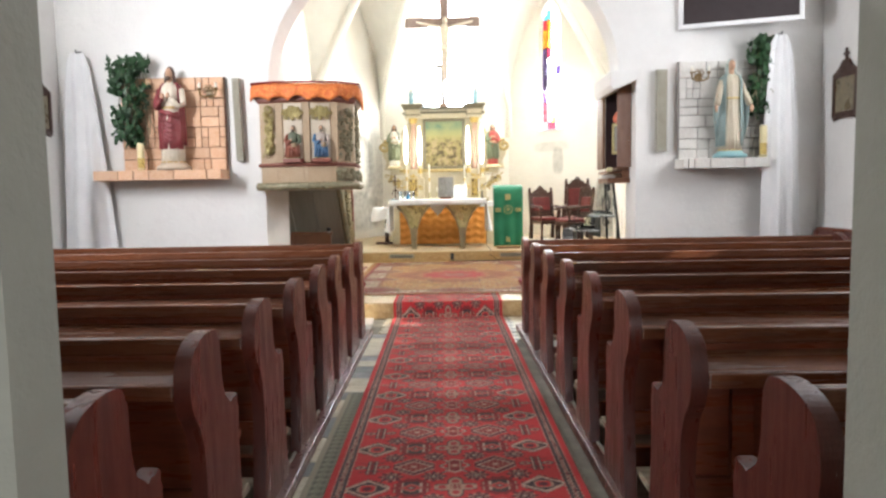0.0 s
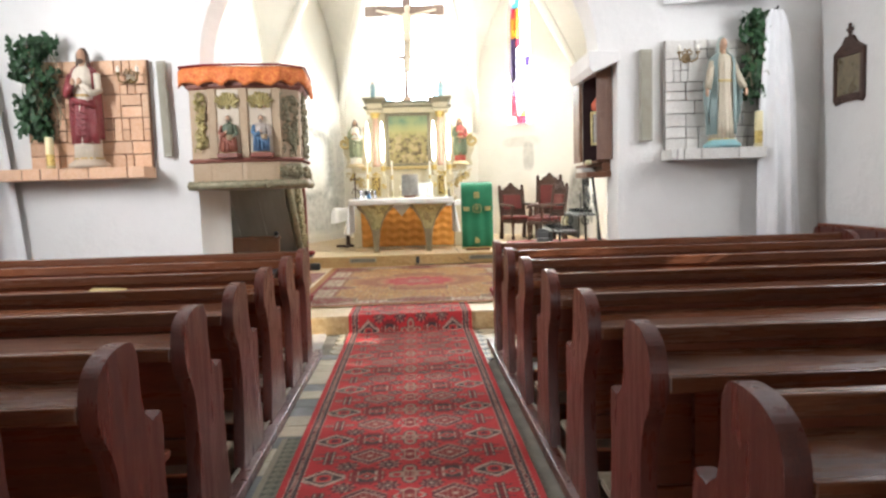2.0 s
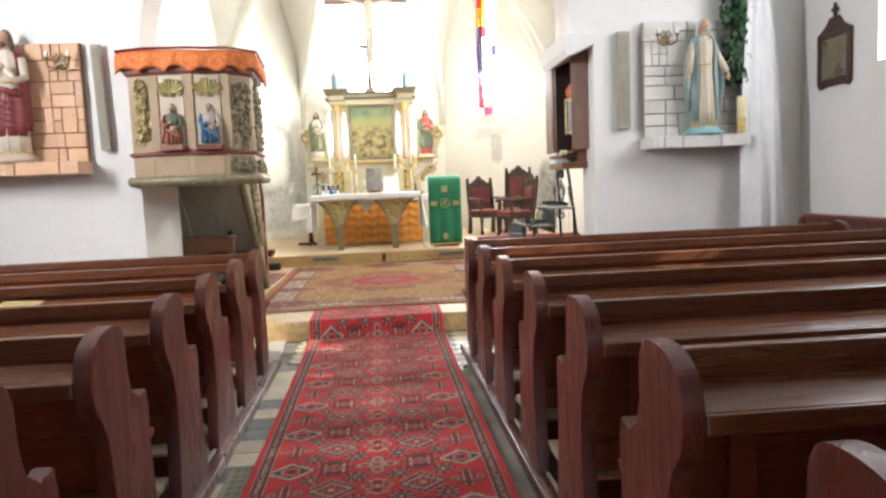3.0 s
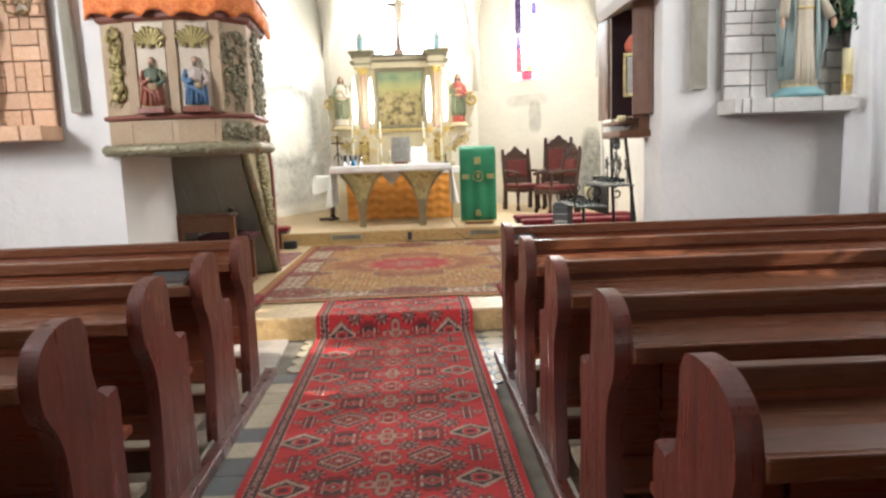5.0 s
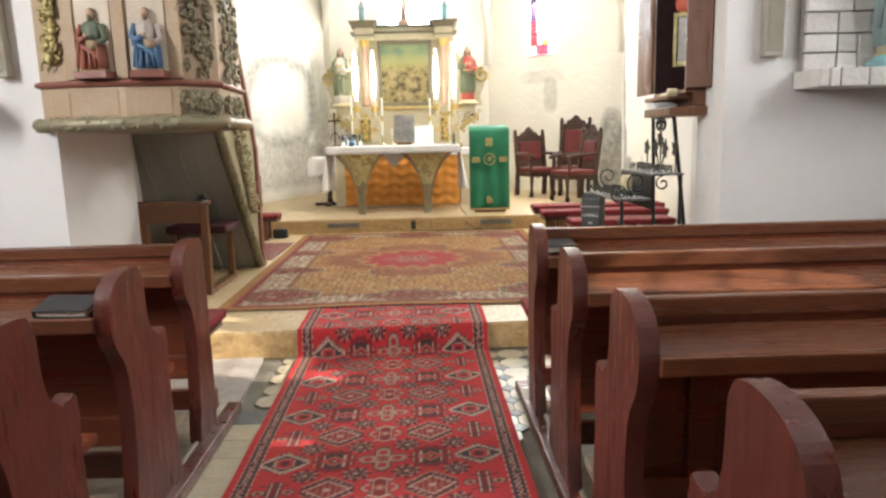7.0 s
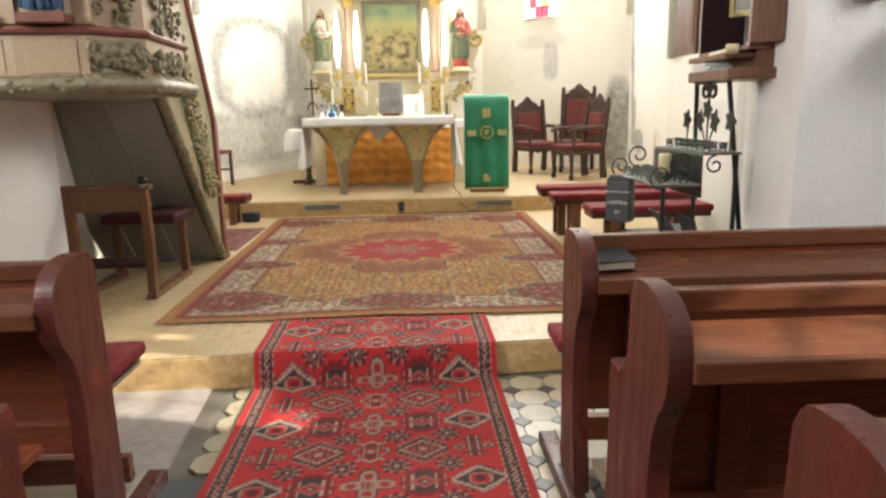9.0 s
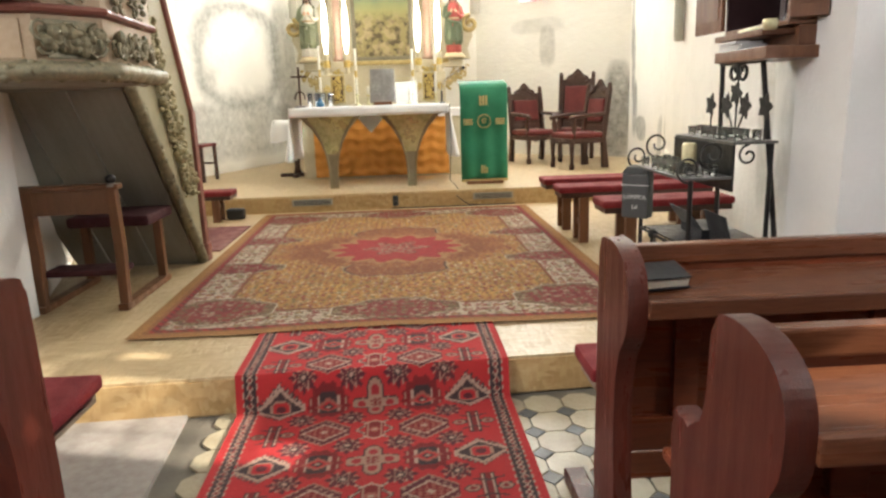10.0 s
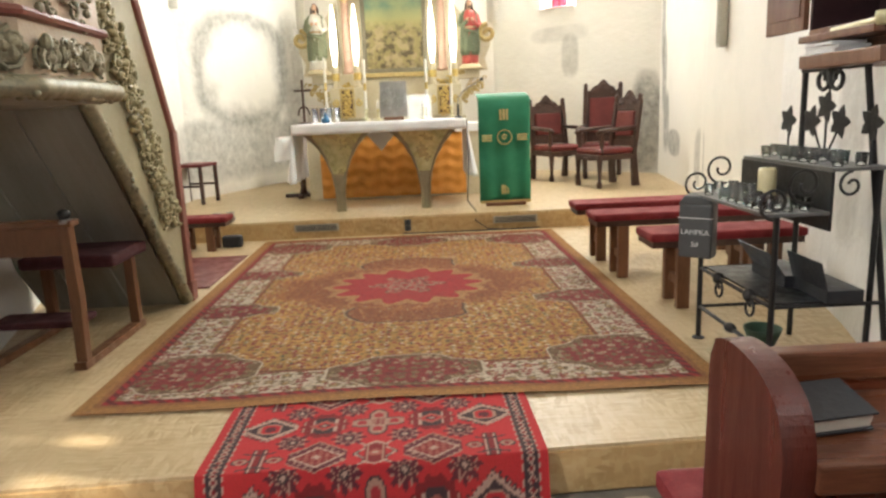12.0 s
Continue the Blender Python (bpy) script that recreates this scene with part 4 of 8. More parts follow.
    flowers(0.075, 0.014, 27, ((0.60, 0.47, 0.33), (0.50, 0.30, 0.12)), bor)
    flowers(0.048, 0.015, 29, ((0.20, 0.14, 0.065), (0.27, 0.04, 0.03), (0.34, 0.24, 0.12)), bor, 0.75)
    # cartouches in the corners and along the sides
    for cu, cv, ru, rv in ((0.99, 1.42, 0.33, 0.24), (0, 1.52, 0.36, 0.20), (1.06, 0.45, 0.30, 0.15)):
        du, dv = (a - cu) / ru, (b - cv) / rv
        q = np.abs(du) ** 1.5 + np.abs(dv) ** 1.5 + 0.09 * np.cos(8 * np.arctan2(dv, du))
        q = np.where(edge < 0.12, 9, q)
        put(C, q < 1.08, WHITE)
        put(C, q < 1.03, (0.17, 0.10, 0.045))
        put(C, (q < 1.03) & (g2 > 0.5), (0.27, 0.20, 0.10))
        put(C, q + 0.10 * f3 < 0.76, (0.26, 0.022, 0.022))
        flowers(0.058, 0.022, 19, ((0.42, 0.31, 0.20), DRED, (0.25, 0.18, 0.08), (0.20, 0.13, 0.06)), q < 0.95)
        flowers(0.040, 0.012, 23, ((0.50, 0.38, 0.25), (0.24, 0.02, 0.02), (0.16, 0.11, 0.05)), q < 0.95, 0.8)
    put(C, edge < 0.125, DRED)
    put(C, (edge < 0.115) & (np.sin((U + V) * 95) > 0.1), RED)
    put(C, edge < 0.085, (0.36, 0.15, 0.045))
    put(C, edge < 0.055, (0.46, 0.22, 0.06))
    C *= (0.47 + 0.32 * grain(110, 9))[..., None]
    return C


def rug_place(U, V):
    x = 0.235 + U + 0.022 * (V / 1.83) * -1
    y = 9.855 + V
    lift = np.clip(1 - np.abs(U - -0.04) / 0.62, 0, 1) ** 0.5 * np.clip((-V - 1.55) / 0.2, 0, 1) * 0.013
    return x, y, STEP_Z + 0.011 + lift + 0.002 * np.abs(np.sin(3 * U + 2.1 * V))


rug = dyed_sheet("oriental_rug", np.linspace(-1.325, 1.325, 400), np.linspace(-1.83, 1.83, 550), rug_place, rug_dye, "large ochre and red oriental rug with a star medallion")
# ---------------------------------------------------------------- painted figures
def dyed_figure(name, pieces, label, category, m, material="statue", parent=None):
    """One plain mesh made of coloured pieces: (builder, colour)."""
    bm = bmesh.new()
    layer = bm.verts.layers.float_color.new("dye")
    for build, colour in pieces:
        before = set(bm.verts)
        build(bm)
        for v in bm.verts:
            if v not in before:
                v[layer] = (*colour, 1)
    ob = part(name, bm, M[material], parent, "", m, True)
    if parent is None:
        tagged(ob, label, category)
    return ob


SKIN, HAIR = (0.52, 0.31, 0.20), (0.06, 0.03, 0.018)


def mantle(bm, profile, a0, a1, out=0.0, n=30):
    """A cloak: part of a turned shape between two angles, with folds and thickness."""
    shells = []
    for grow in (1.0 + out, 0.93 + out):
        rings = []
        for r, z in profile:
            row = []
            for i in range(n + 1):
                a = radians(a0 + (a1 - a0) * i / n)
                k = r * grow * (1 + 0.07 * math.sin(9 * a + 2.5 * z))
                row.append(bm.verts.new((k * 1.02 * math.cos(a), k * 0.76 * math.sin(a) + 0.012, z)))
            rings.append(row)
        shells.append(rings)
        for ra, rb in zip(rings, rings[1:]):
            for i in range(n):
                bm.faces.new((ra[i], ra[i + 1], rb[i + 1], rb[i]))
    o, q = shells
    for k in range(len(profile) - 1):
        for i in (0, n):
            bm.faces.new((o[k][i], o[k + 1][i], q[k + 1][i], q[k][i]))
    for k in (0, -1):
        for i in range(n):
            bm.faces.new((o[k][i], o[k][i + 1], q[k][i + 1], q[k][i]))


def standing_figure(robe, cloak, trim, base, arms="chest", veil=None, h=1.0):
    """Pieces of a robed standing figure of height 1 on its base, facing -y."""
    P = []
    P.append((lambda bm: lathe(bm, [(0.20, 0.0), (0.205, 0.03), (0.16, 0.055), (0.15, 0.07)], 18, (0, 0, 0), 1.0, 0.75), base))
    P.append((lambda bm: lathe(bm, [(0.135, 0.06), (0.13, 0.2), (0.118, 0.4), (0.105, 0.55), (0.11, 0.66), (0.118, 0.75), (0.10, 0.81), (0.045, 0.845), (0.035, 0.87)], 36, (0, 0, 0), 1.0, 0.72, 0.07, 11), robe))
    # cloak: a wrap behind and over one side
    # mantle: open in front, over the shoulders and down the back
    P.append((lambda bm: mantle(bm, [(0.152, 0.12 if arms == "open" else 0.24), (0.155, 0.38), (0.148, 0.52), (0.142, 0.66), (0.142, 0.76), (0.112, 0.82), (0.06, 0.855)], *((-52, 232) if arms == "open" else (-40, 220))), cloak))
    if arms == "chest":
        P.append((lambda bm: mantle(bm, [(0.149, 0.20), (0.149, 0.30), (0.140, 0.42), (0.128, 0.50), (0.112, 0.56)], -175, -15, 0.012), cloak))
        for k in range(5):      # the wrap falls in slanting folds
            P.append((lambda bm, k=k: tube(bm, [(-0.13 + 0.012 * k, -0.055, 0.52 - 0.048 * k), (-0.02, -0.122, 0.46 - 0.048 * k), (0.09 - 0.01 * k, -0.10, 0.44 - 0.045 * k)], 0.013, 6, taper=0.006), cloak))
        P.append((lambda bm: tube(bm, [(-0.13, -0.03, 0.58), (-0.05, -0.10, 0.55), (0.05, -0.105, 0.53), (0.13, -0.04, 0.50)], 0.024, 8), cloak))
    # hem and girdle
    P.append((lambda bm: lathe(bm, [(0.139, 0.062), (0.142, 0.072), (0.137, 0.085)], 36, (0, 0, 0), 1.0, 0.72, 0.07, 11), trim))
    P.append((lambda bm: lathe(bm, [(0.108, 0.585), (0.113, 0.597), (0.108, 0.61)], 30, (0, 0, 0), 1.0, 0.72, 0.05, 11), trim))
    # long folds down the front of the robe
    for fx, fl in ((-0.07, 0.46), (-0.035, 0.52), (0.0, 0.48), (0.04, 0.53), (0.075, 0.45)):
        P.append((lambda bm, fx=fx, fl=fl: tube(bm, [(fx * 1.15, -0.090 + abs(fx) * 0.3, 0.07), (fx, -0.084 + abs(fx) * 0.3, 0.3), (fx * 0.7, -0.072 + abs(fx) * 0.2, fl)], 0.016, 7, taper=0.006), robe))
    if arms == "chest":
        for s in (-1, 1):
            P.append((lambda bm, s=s: tube(bm, [(0.125 * s, 0.0, 0.77), (0.165 * s, -0.03, 0.64), (0.13 * s, -0.10, 0.60), (0.05 * s, -0.13, 0.68)], 0.042, 10, taper=0.028), robe if s > 0 else cloak))
            P.append((lambda bm, s=s: ball(bm, (0.035 * s, -0.14, 0.70), 0.026, 0.02, 0.03, 8), SKIN))
    else:
        for s in (-1, 1):
            P.append((lambda bm, s=s: tube(bm, [(0.11 * s, 0.0, 0.77), (0.155 * s, -0.03, 0.65), (0.20 * s, -0.08, 0.53)], 0.038, 10, taper=0.036), robe))
            P.append((lambda bm, s=s: tube(bm, [(0.175 * s, -0.02, 0.60), (0.185 * s, -0.02, 0.42), (0.16 * s, 0.0, 0.22)], 0.042, 10, taper=0.02), cloak))
            P.append((lambda bm, s=s: ball(bm, (0.215 * s, -0.095, 0.49), 0.02, 0.018, 0.04, 8), SKIN))
    P.append((lambda bm: frustum(bm, (0, -0.005, 0.83), (0, -0.01, 0.89), 0.035, 0.032, 10), SKIN))
    P.append((lambda bm: ball(bm, (0, -0.02, 0.925), 0.040, 0.046, 0.058, 14), SKIN))
    P.append((lambda bm: ball(bm, (0, -0.068, 0.918), 0.008, 0.010, 0.013, 6), SKIN))
    if veil is None:
        P.append((lambda bm: ball(bm, (0, -0.040, 0.882), 0.027, 0.026, 0.026, 8), HAIR))
    P.append((lambda bm: ball(bm, (0, 0.010, 0.940), 0.048, 0.046, 0.060, 14), veil or HAIR))
    for s in (-1, 1):
        P.append((lambda bm, s=s: tube(bm, [(0.042 * s, 0.0, 0.94), (0.052 * s, 0.005, 0.88), (0.06 * s, 0.0, 0.81)], 0.022, 8, taper=0.016), veil or HAIR))
    return P


def statue(label, x, y, z, h, slim=0.88, **kw):
    return dyed_figure("statue", standing_figure(**kw), label, "statue", Matrix.Translation((x, y, z)) @ Matrix.Diagonal((h * slim, h, h, 1)))


# ---------------------------------------------------------------- stone niches on the arch wall
def stone_panel(label, x0, x1, z0, z1, shelf_x0, shelf_x1, shelf_y, stone, joint, seed):
    """A stone-faced panel with a shelf: every block is a piece of its own on a dark joint bed."""
    rng = random.Random(seed)
    ob = thing("stone_panel", label, "wall panel", pose(0, FRONT - 0.036, 0))
    part("joint_bed", boxed(x0, -0.045, z0, x1, -0.002, z1), joint, ob, "dark joints between the blocks")
    part("shelf_bed", prism(bmesh.new(), [(shelf_x0 + 0.01, -0.01), (shelf_x0 + 0.01, -shelf_y + 0.08), (shelf_x0 + 0.12, -shelf_y + 0.01), (shelf_x1 - 0.12, -shelf_y + 0.01), (shelf_x1 - 0.01, -shelf_y + 0.08), (shelf_x1 - 0.01, -0.01)], z0 - 0.095, z0 - 0.005, "z"), joint, ob)
    z = z0
    while z < z1 - 0.03:
        h = min(rng.choice((0.09, 0.12, 0.17, 0.21)), z1 - z)
        if z1 - z - h < 0.06:
            h = z1 - z
        x = x0
        while x < x1 - 0.02:
            w = min(rng.choice((0.07, 0.12, 0.19, 0.27)), x1 - x)
            if x1 - x - w < 0.05:
                w = x1 - x
            split = h > 0.16 and rng.random() < 0.4
            for a, b in ((0, 0.5), (0.5, 1)) if split else ((0, 1),):
                g = 0.0045
                bm = boxed(x + g, -0.062 - rng.random() * 0.012, z + h * a + g, x + w - g, -0.03, z + h * b - g, bev=0.005)
                for v in bm.verts:
                    v.co.x += rng.uniform(-0.002, 0.002)
                    v.co.z += rng.uniform(-0.002, 0.002)
                part("block", bm, stone, ob)
            x += w
        z += h
    x = shelf_x0
    while x < shelf_x1 - 0.02:
        w = min(rng.choice((0.06, 0.16, 0.26, 0.34)), shelf_x1 - x)
        part("shelf_block", boxed(x + 0.005, -shelf_y - 0.004 + rng.random() * 0.01, z0 - 0.1, x + w - 0.005, -0.02, z0, bev=0.007), stone, ob)
        x += w
    return ob


stone_panel("apricot stone-faced panel with a projecting shelf", -3.22, -2.13, 1.61, 2.575, -3.44, -2.11, 0.30, M["stone_pink"], M["joint_brown"], 4)
stone_panel("white stone-faced panel with a projecting shelf", 2.595, 3.52, 1.63, 2.63, 2.56, 3.44, 0.30, M["stone_white"], M["joint_grey"], 9)
statue("painted plaster statue in a crimson cloak on a stone shelf", -2.645, 7.40, 1.612, 1.06, robe=(0.64, 0.57, 0.46), cloak=(0.21, 0.022, 0.032), trim=(0.45, 0.3, 0.1), base=(0.5, 0.4, 0.3), arms="chest", slim=0.80)
statue("painted plaster statue in a pale blue mantle on a stone shelf", 3.08, 7.40, 1.632, 1.0, robe=(0.50, 0.44, 0.33), cloak=(0.25, 0.34, 0.33), trim=(0.5, 0.38, 0.16), base=(0.20, 0.42, 0.45), arms="open", veil=(0.42, 0.50, 0.47), slim=0.82)


def pillar_candle(x, y, z, h, r, label, mat="gold"):
    ob = thing("candle", label, "candle", pose(x, y, z))
    part("wax_body", lathe(bmesh.new(), [(r, 0), (r, h * 0.97), (r * 0.9, h), (r * 0.3, h - 0.006)], 16), M[mat], ob, "", None, True)
    part("wick", frustum(bmesh.new(), (0, 0, h - 0.004), (0.001, 0, h + 0.012), 0.002, 0.0015, 6), M["black"], ob)
    part("gilt_band", lathe(bmesh.new(), [(r * 1.03, h * 0.10), (r * 1.03, h * 0.45)], 16), M["gold"], ob, "gilded band")
    return ob


pillar_candle(-2.97, 7.36, 1.612, 0.28, 0.035, "yellow and gold votive candle on the stone shelf", "wax")
pillar_candle(3.40, 7.36, 1.632, 0.32, 0.035, "yellow and gold votive candle on the stone shelf", "wax")


M["old_gilt"] = surface("tarnished_gilding", (0.20, 0.12, 0.035), (0.10, 0.06, 0.02), (0.34, 0.22, 0.07), 0.4, scale=30)


def sconce(x, z):
    """A small gilt wall bracket with two candle arms."""
    ob = thing("wall_sconce", "small gilded two-armed sconce on the stone panel", "sconce", pose(x, FRONT - 0.115, z))
    part("back_plate", lathe(bmesh.new(), [(0.042, -0.008), (0.042, 0.008)], 12), M["old_gilt"], ob, "", pose(0, 0.005, 0, 90))
    for s in (-1, 1):
        part("arm", tube(bmesh.new(), [(0, 0, 0), (0.03 * s, -0.05, -0.04), (0.08 * s, -0.06, -0.02), (0.085 * s, -0.06, 0.03)], 0.009, 6), M["old_gilt"], ob)
        part("leaf_scroll", tube(bmesh.new(), curl((0.03 * s, -0.03, 0.05), 0.03, 1.2, 1.57, "xz", s), 0.006, 6), M["old_gilt"], ob)
        part("cup", lathe(bmesh.new(), [(0.008, 0), (0.02, 0.012), (0.022, 0.02)], 10), M["old_gilt"], ob, "", pose(0.085 * s, -0.06, 0.03))
        part("glass_bulb", lathe(bmesh.new(), [(0.010, 0), (0.016, 0.02), (0.012, 0.045), (0.003, 0.06)], 10), M["white_wax"], ob, "", pose(0.085 * s, -0.06, 0.05), True)
    return ob


sconce(-2.27, 2.40)
sconce(2.78, 2.46)


def ivy(label, seed, cx, cz, spread_x, spread_z, count):
    """A hanging ivy of many single leaves on thin stems."""
    rng = random.Random(seed)
    ob = thing("ivy_plant", label, "plant", pose(cx, FRONT - 0.12, cz))
    stems = bmesh.new()
    leaves = bmesh.new()
    for _ in range(16):
        x, y, z = rng.uniform(-0.35, 0.35) * spread_x, -0.04, spread_z * 0.35
        pts = []
        for k in range(6):
            pts.append((x, y, z))
            x += rng.uniform(-0.09, 0.09) * spread_x * 2
            y = max(-0.20, min(-0.02, y + rng.uniform(-0.04, 0.03)))
            z -= rng.uniform(0.06, 0.16) * spread_z * 1.6
        tube(stems, pts, 0.004, 5)
    outline = [(0, -0.5), (0.28, -0.42), (0.55, -0.05), (0.28, 0.12), (0.30, 0.42), (0.0, 0.75), (-0.30, 0.42), (-0.28, 0.12), (-0.55, -0.05), (-0.28, -0.42)]
    for _ in range(count):
        a = rng.random() * 6.283
        r = rng.random() ** 0.5
        fz = rng.random() ** 0.8
        x = math.cos(a) * r * spread_x * (0.62 - 0.22 * (1 - fz)) + 0.10 * spread_x * (1 - fz) * -1
        z = (fz - 0.62) * spread_z * 1.25 + rng.uniform(-0.03, 0.03)
        if math.sin(11 * x + 3) * math.sin(13 * z + seed) > 0.62:
            continue
        y = rng.uniform(-0.20, -0.01) * (1 - 0.5 * r)
        m = pose(x, y, z, rng.uniform(40, 120), rng.uniform(-45, 45), rng.uniform(-60, 60)) @ Matrix.Scale(rng.uniform(0.035, 0.062), 4)
        vs = [leaves.verts.new(m @ Vector((u, v, 0.10 * abs(u)))) for u, v in outline]
        mid = leaves.verts.new(m @ Vector((0, 0.0, -0.04)))
        for i in range(len(vs)):
            leaves.faces.new((vs[i], vs[(i + 1) % len(vs)], mid))
    part("stem", stems, M["carving_dark"], ob)
    tagged(part("foliage", leaves, M["leaf"], ob, "glossy dark green ivy leaves"), kind="stuff")
    return ob


ivy("dark green hanging ivy beside the statue", 3, -3.07, 2.43, 0.38, 0.74, 800)
ivy("dark green hanging ivy behind the white drape", 8, 3.39, 2.53, 0.23, 0.62, 480)


def drape(label, x, top, bottom, w_top, w_bottom, lean, spread, out=0.09):
    """A white cloth gathered at a hook and falling in folds to the floor line of the pews."""
    n, m = 56, 26
    bm = bmesh.new()
    rows = []
    for j in range(m + 1):
        t = j / m
        w = w_top + (w_bottom - w_top) * t ** spread
        row = []
        for i in range(n + 1):
            s = i / n - 0.5
            depth = (0.008 + 0.016 * t) * math.sin(s * 15 + 1.5 * t + 0.8 * math.sin(3 * s)) + 0.006 * math.sin(s * 31 + 2 + 2 * t) * t ** 1.5 + 0.012 * math.sin(7 * t + 5 * s)
            row.append(bm.verts.new((x + lean * t + s * w, FRONT - 0.034 - out - 0.10 * t * (1 - (2 * s) ** 2) + depth, top + (bottom - top) * t + 0.02 * math.sin(s * 9) * t)))
        rows.append(row)
    for a, b in zip(rows, rows[1:]):
        for i in range(n):
            bm.faces.new((a[i], a[i + 1], b[i + 1], b[i]))
    ob = thing("cloth_drape", label, "drape")
    cl = part("cloth", bm, M["white_cloth"], ob, "white cloth in long folds", None, True)
    so = cl.modifiers.new("thick", "SOLIDIFY")
    so.thickness = 0.004
    part("hook", tube(bmesh.new(), [(x, FRONT - 0.036, top + 0.03), (x, FRONT - 0.02 - out, top + 0.012), (x, FRONT - 0.03 - out, top - 0.01), (x, FRONT - 0.055 - out, top + 0.03)], 0.007, 6), M["iron"], ob)
    return ob


drape("white cloth drape hanging from a wall hook", -3.64, 2.84, 0.45, 0.12, 0.58, 0.06, 0.55)
drape("white cloth drape hanging from a wall hook", 3.56, 2.85, 0.72, 0.13, 0.42, 0.03, 0.40, 0.20)


def station(label, x, y, z, turn):
    """A framed devotional picture with a gabled top and a cross."""
    ob = thing("station_picture", label, "picture", pose(x, y, z, 0, 0, turn))
    w, h, f = 0.21, 0.21, 0.045
    for a in ((-w, -0.03, -h, -w + f, 0, h), (w - f, -0.03, -h, w, 0, h), (-w + f, -0.03, -h, w - f, 0, -h + f), (-w + f, -0.03, h - f, w - f, 0, h)):
        part("frame_side", boxed(*a, bev=0.006), M["dark_oak"], ob)
    part("gable", prism(bmesh.new(), [(-w, h), (w, h), (w * 0.45, h + 0.055), (0.05, h + 0.12), (-0.05, h + 0.12), (-w * 0.45, h + 0.055)], -0.028, 0, "y", 0.004), M["dark_oak"], ob)
    part("cross", prism(bmesh.new(), [(-0.011, 0.32), (0.011, 0.32), (0.011, 0.375), (0.04, 0.375), (0.04, 0.40), (0.011, 0.40), (0.011, 0.44), (-0.011, 0.44), (-0.011, 0.40), (-0.04, 0.40), (-0.04, 0.375), (-0.011, 0.375)], -0.022, -0.006, "y", 0.002), M["dark_oak"], ob)
    part("foot_curl", prism(bmesh.new(), [(-w, -h), (w, -h), (w - 0.03, -h - 0.035), (w * 0.5, -h - 0.015), (-w * 0.5, -h - 0.015), (-w + 0.03, -h - 0.035)], -0.026, 0, "y", 0.003), M["dark_oak"], ob)
    part("backing", boxed(-w + 0.02, -0.012, -h + 0.02, w - 0.02, -0.002, h - 0.02), M["altar_grey"], ob)
    part("painting", boxed(-w + f, -0.018, -h + f, w - f, -0.013, h - f), M["dim_painting"], ob, "dim brownish devotional scene")
    return ob


M["dim_painting"] = surface("dim_painting", (0.10, 0.085, 0.05), (0.20, 0.17, 0.11), (0.26, 0.2, 0.12), 0.35, scale=9, fine=22)
station("dark framed devotional picture with a gable and cross", NAVE_R - 0.004, 7.10, 2.215, 90 + 180)
station("dark framed devotional picture with a gable and cross", NAVE_L + 0.004, 7.15, 2.215, 90)


def column_speaker(x, y, z0, z1, turn=0, w=0.10, askew=0.0):
    ob = thing("column_loudspeaker", "slim beige column loudspeaker on the wall", "loudspeaker", pose(x, y, z0, 0, -askew, turn))
    part("case", boxed(-w / 2, -0.07, 0, w / 2, 0, z1 - z0, bev=0.008), M["speaker"], ob)
    part("grille", boxed(-w / 2 + 0.012, -0.074, 0.03, w / 2 - 0.012, -0.069, z1 - z0 - 0.03, bev=0.002), M["speaker_cloth"], ob)
    return ob


M["speaker_cloth"] = surface("beige_grille_cloth", (0.36, 0.34, 0.27), (0.30, 0.28, 0.22), None, 0.9, fine=300, relief=0.5)
column_speaker(-1.985, FRONT - 0.036, 1.70, 2.56, 0, 0.075, 1.5)
column_speaker(2.42, FRONT - 0.036, 1.72, 2.555, 0, 0.11)


def wall_screen():
    ob = thing("wall_board", "large dark board in a white frame above the stone panel", "board", pose(2.60 + 0.58 * math.cos(radians(17)), FRONT - 0.036 - 0.58 * math.sin(radians(17)), 3.375, 0, 0, -17))
    w, h = 0.58, 0.42
    part("panel", boxed(-w + 0.03, -0.03, -h + 0.03, w - 0.03, -0.002, h - 0.03), M["charcoal"], ob, "dark matt surface")
    for a in ((-w, -0.045, -h, -w + 0.045, 0, h), (w - 0.045, -0.045, -h, w, 0, h), (-w + 0.045, -0.045, -h, w - 0.045, 0, -h + 0.045), (-w + 0.045, -0.045, h - 0.045, w - 0.045, 0, h)):
        part("frame_side", boxed(*a, bev=0.006), M["white_paint"], ob, "white frame")
    part("bracket", tube(bmesh.new(), [(0.40, -0.004, 0.2), (0.40 + 0.30 * math.sin(radians(17)), 0.96 * math.sin(radians(17)) / math.cos(radians(17)), 0.2)], 0.012, 6), M["iron"], ob, "iron wall bracket")
    return ob


wall_screen()


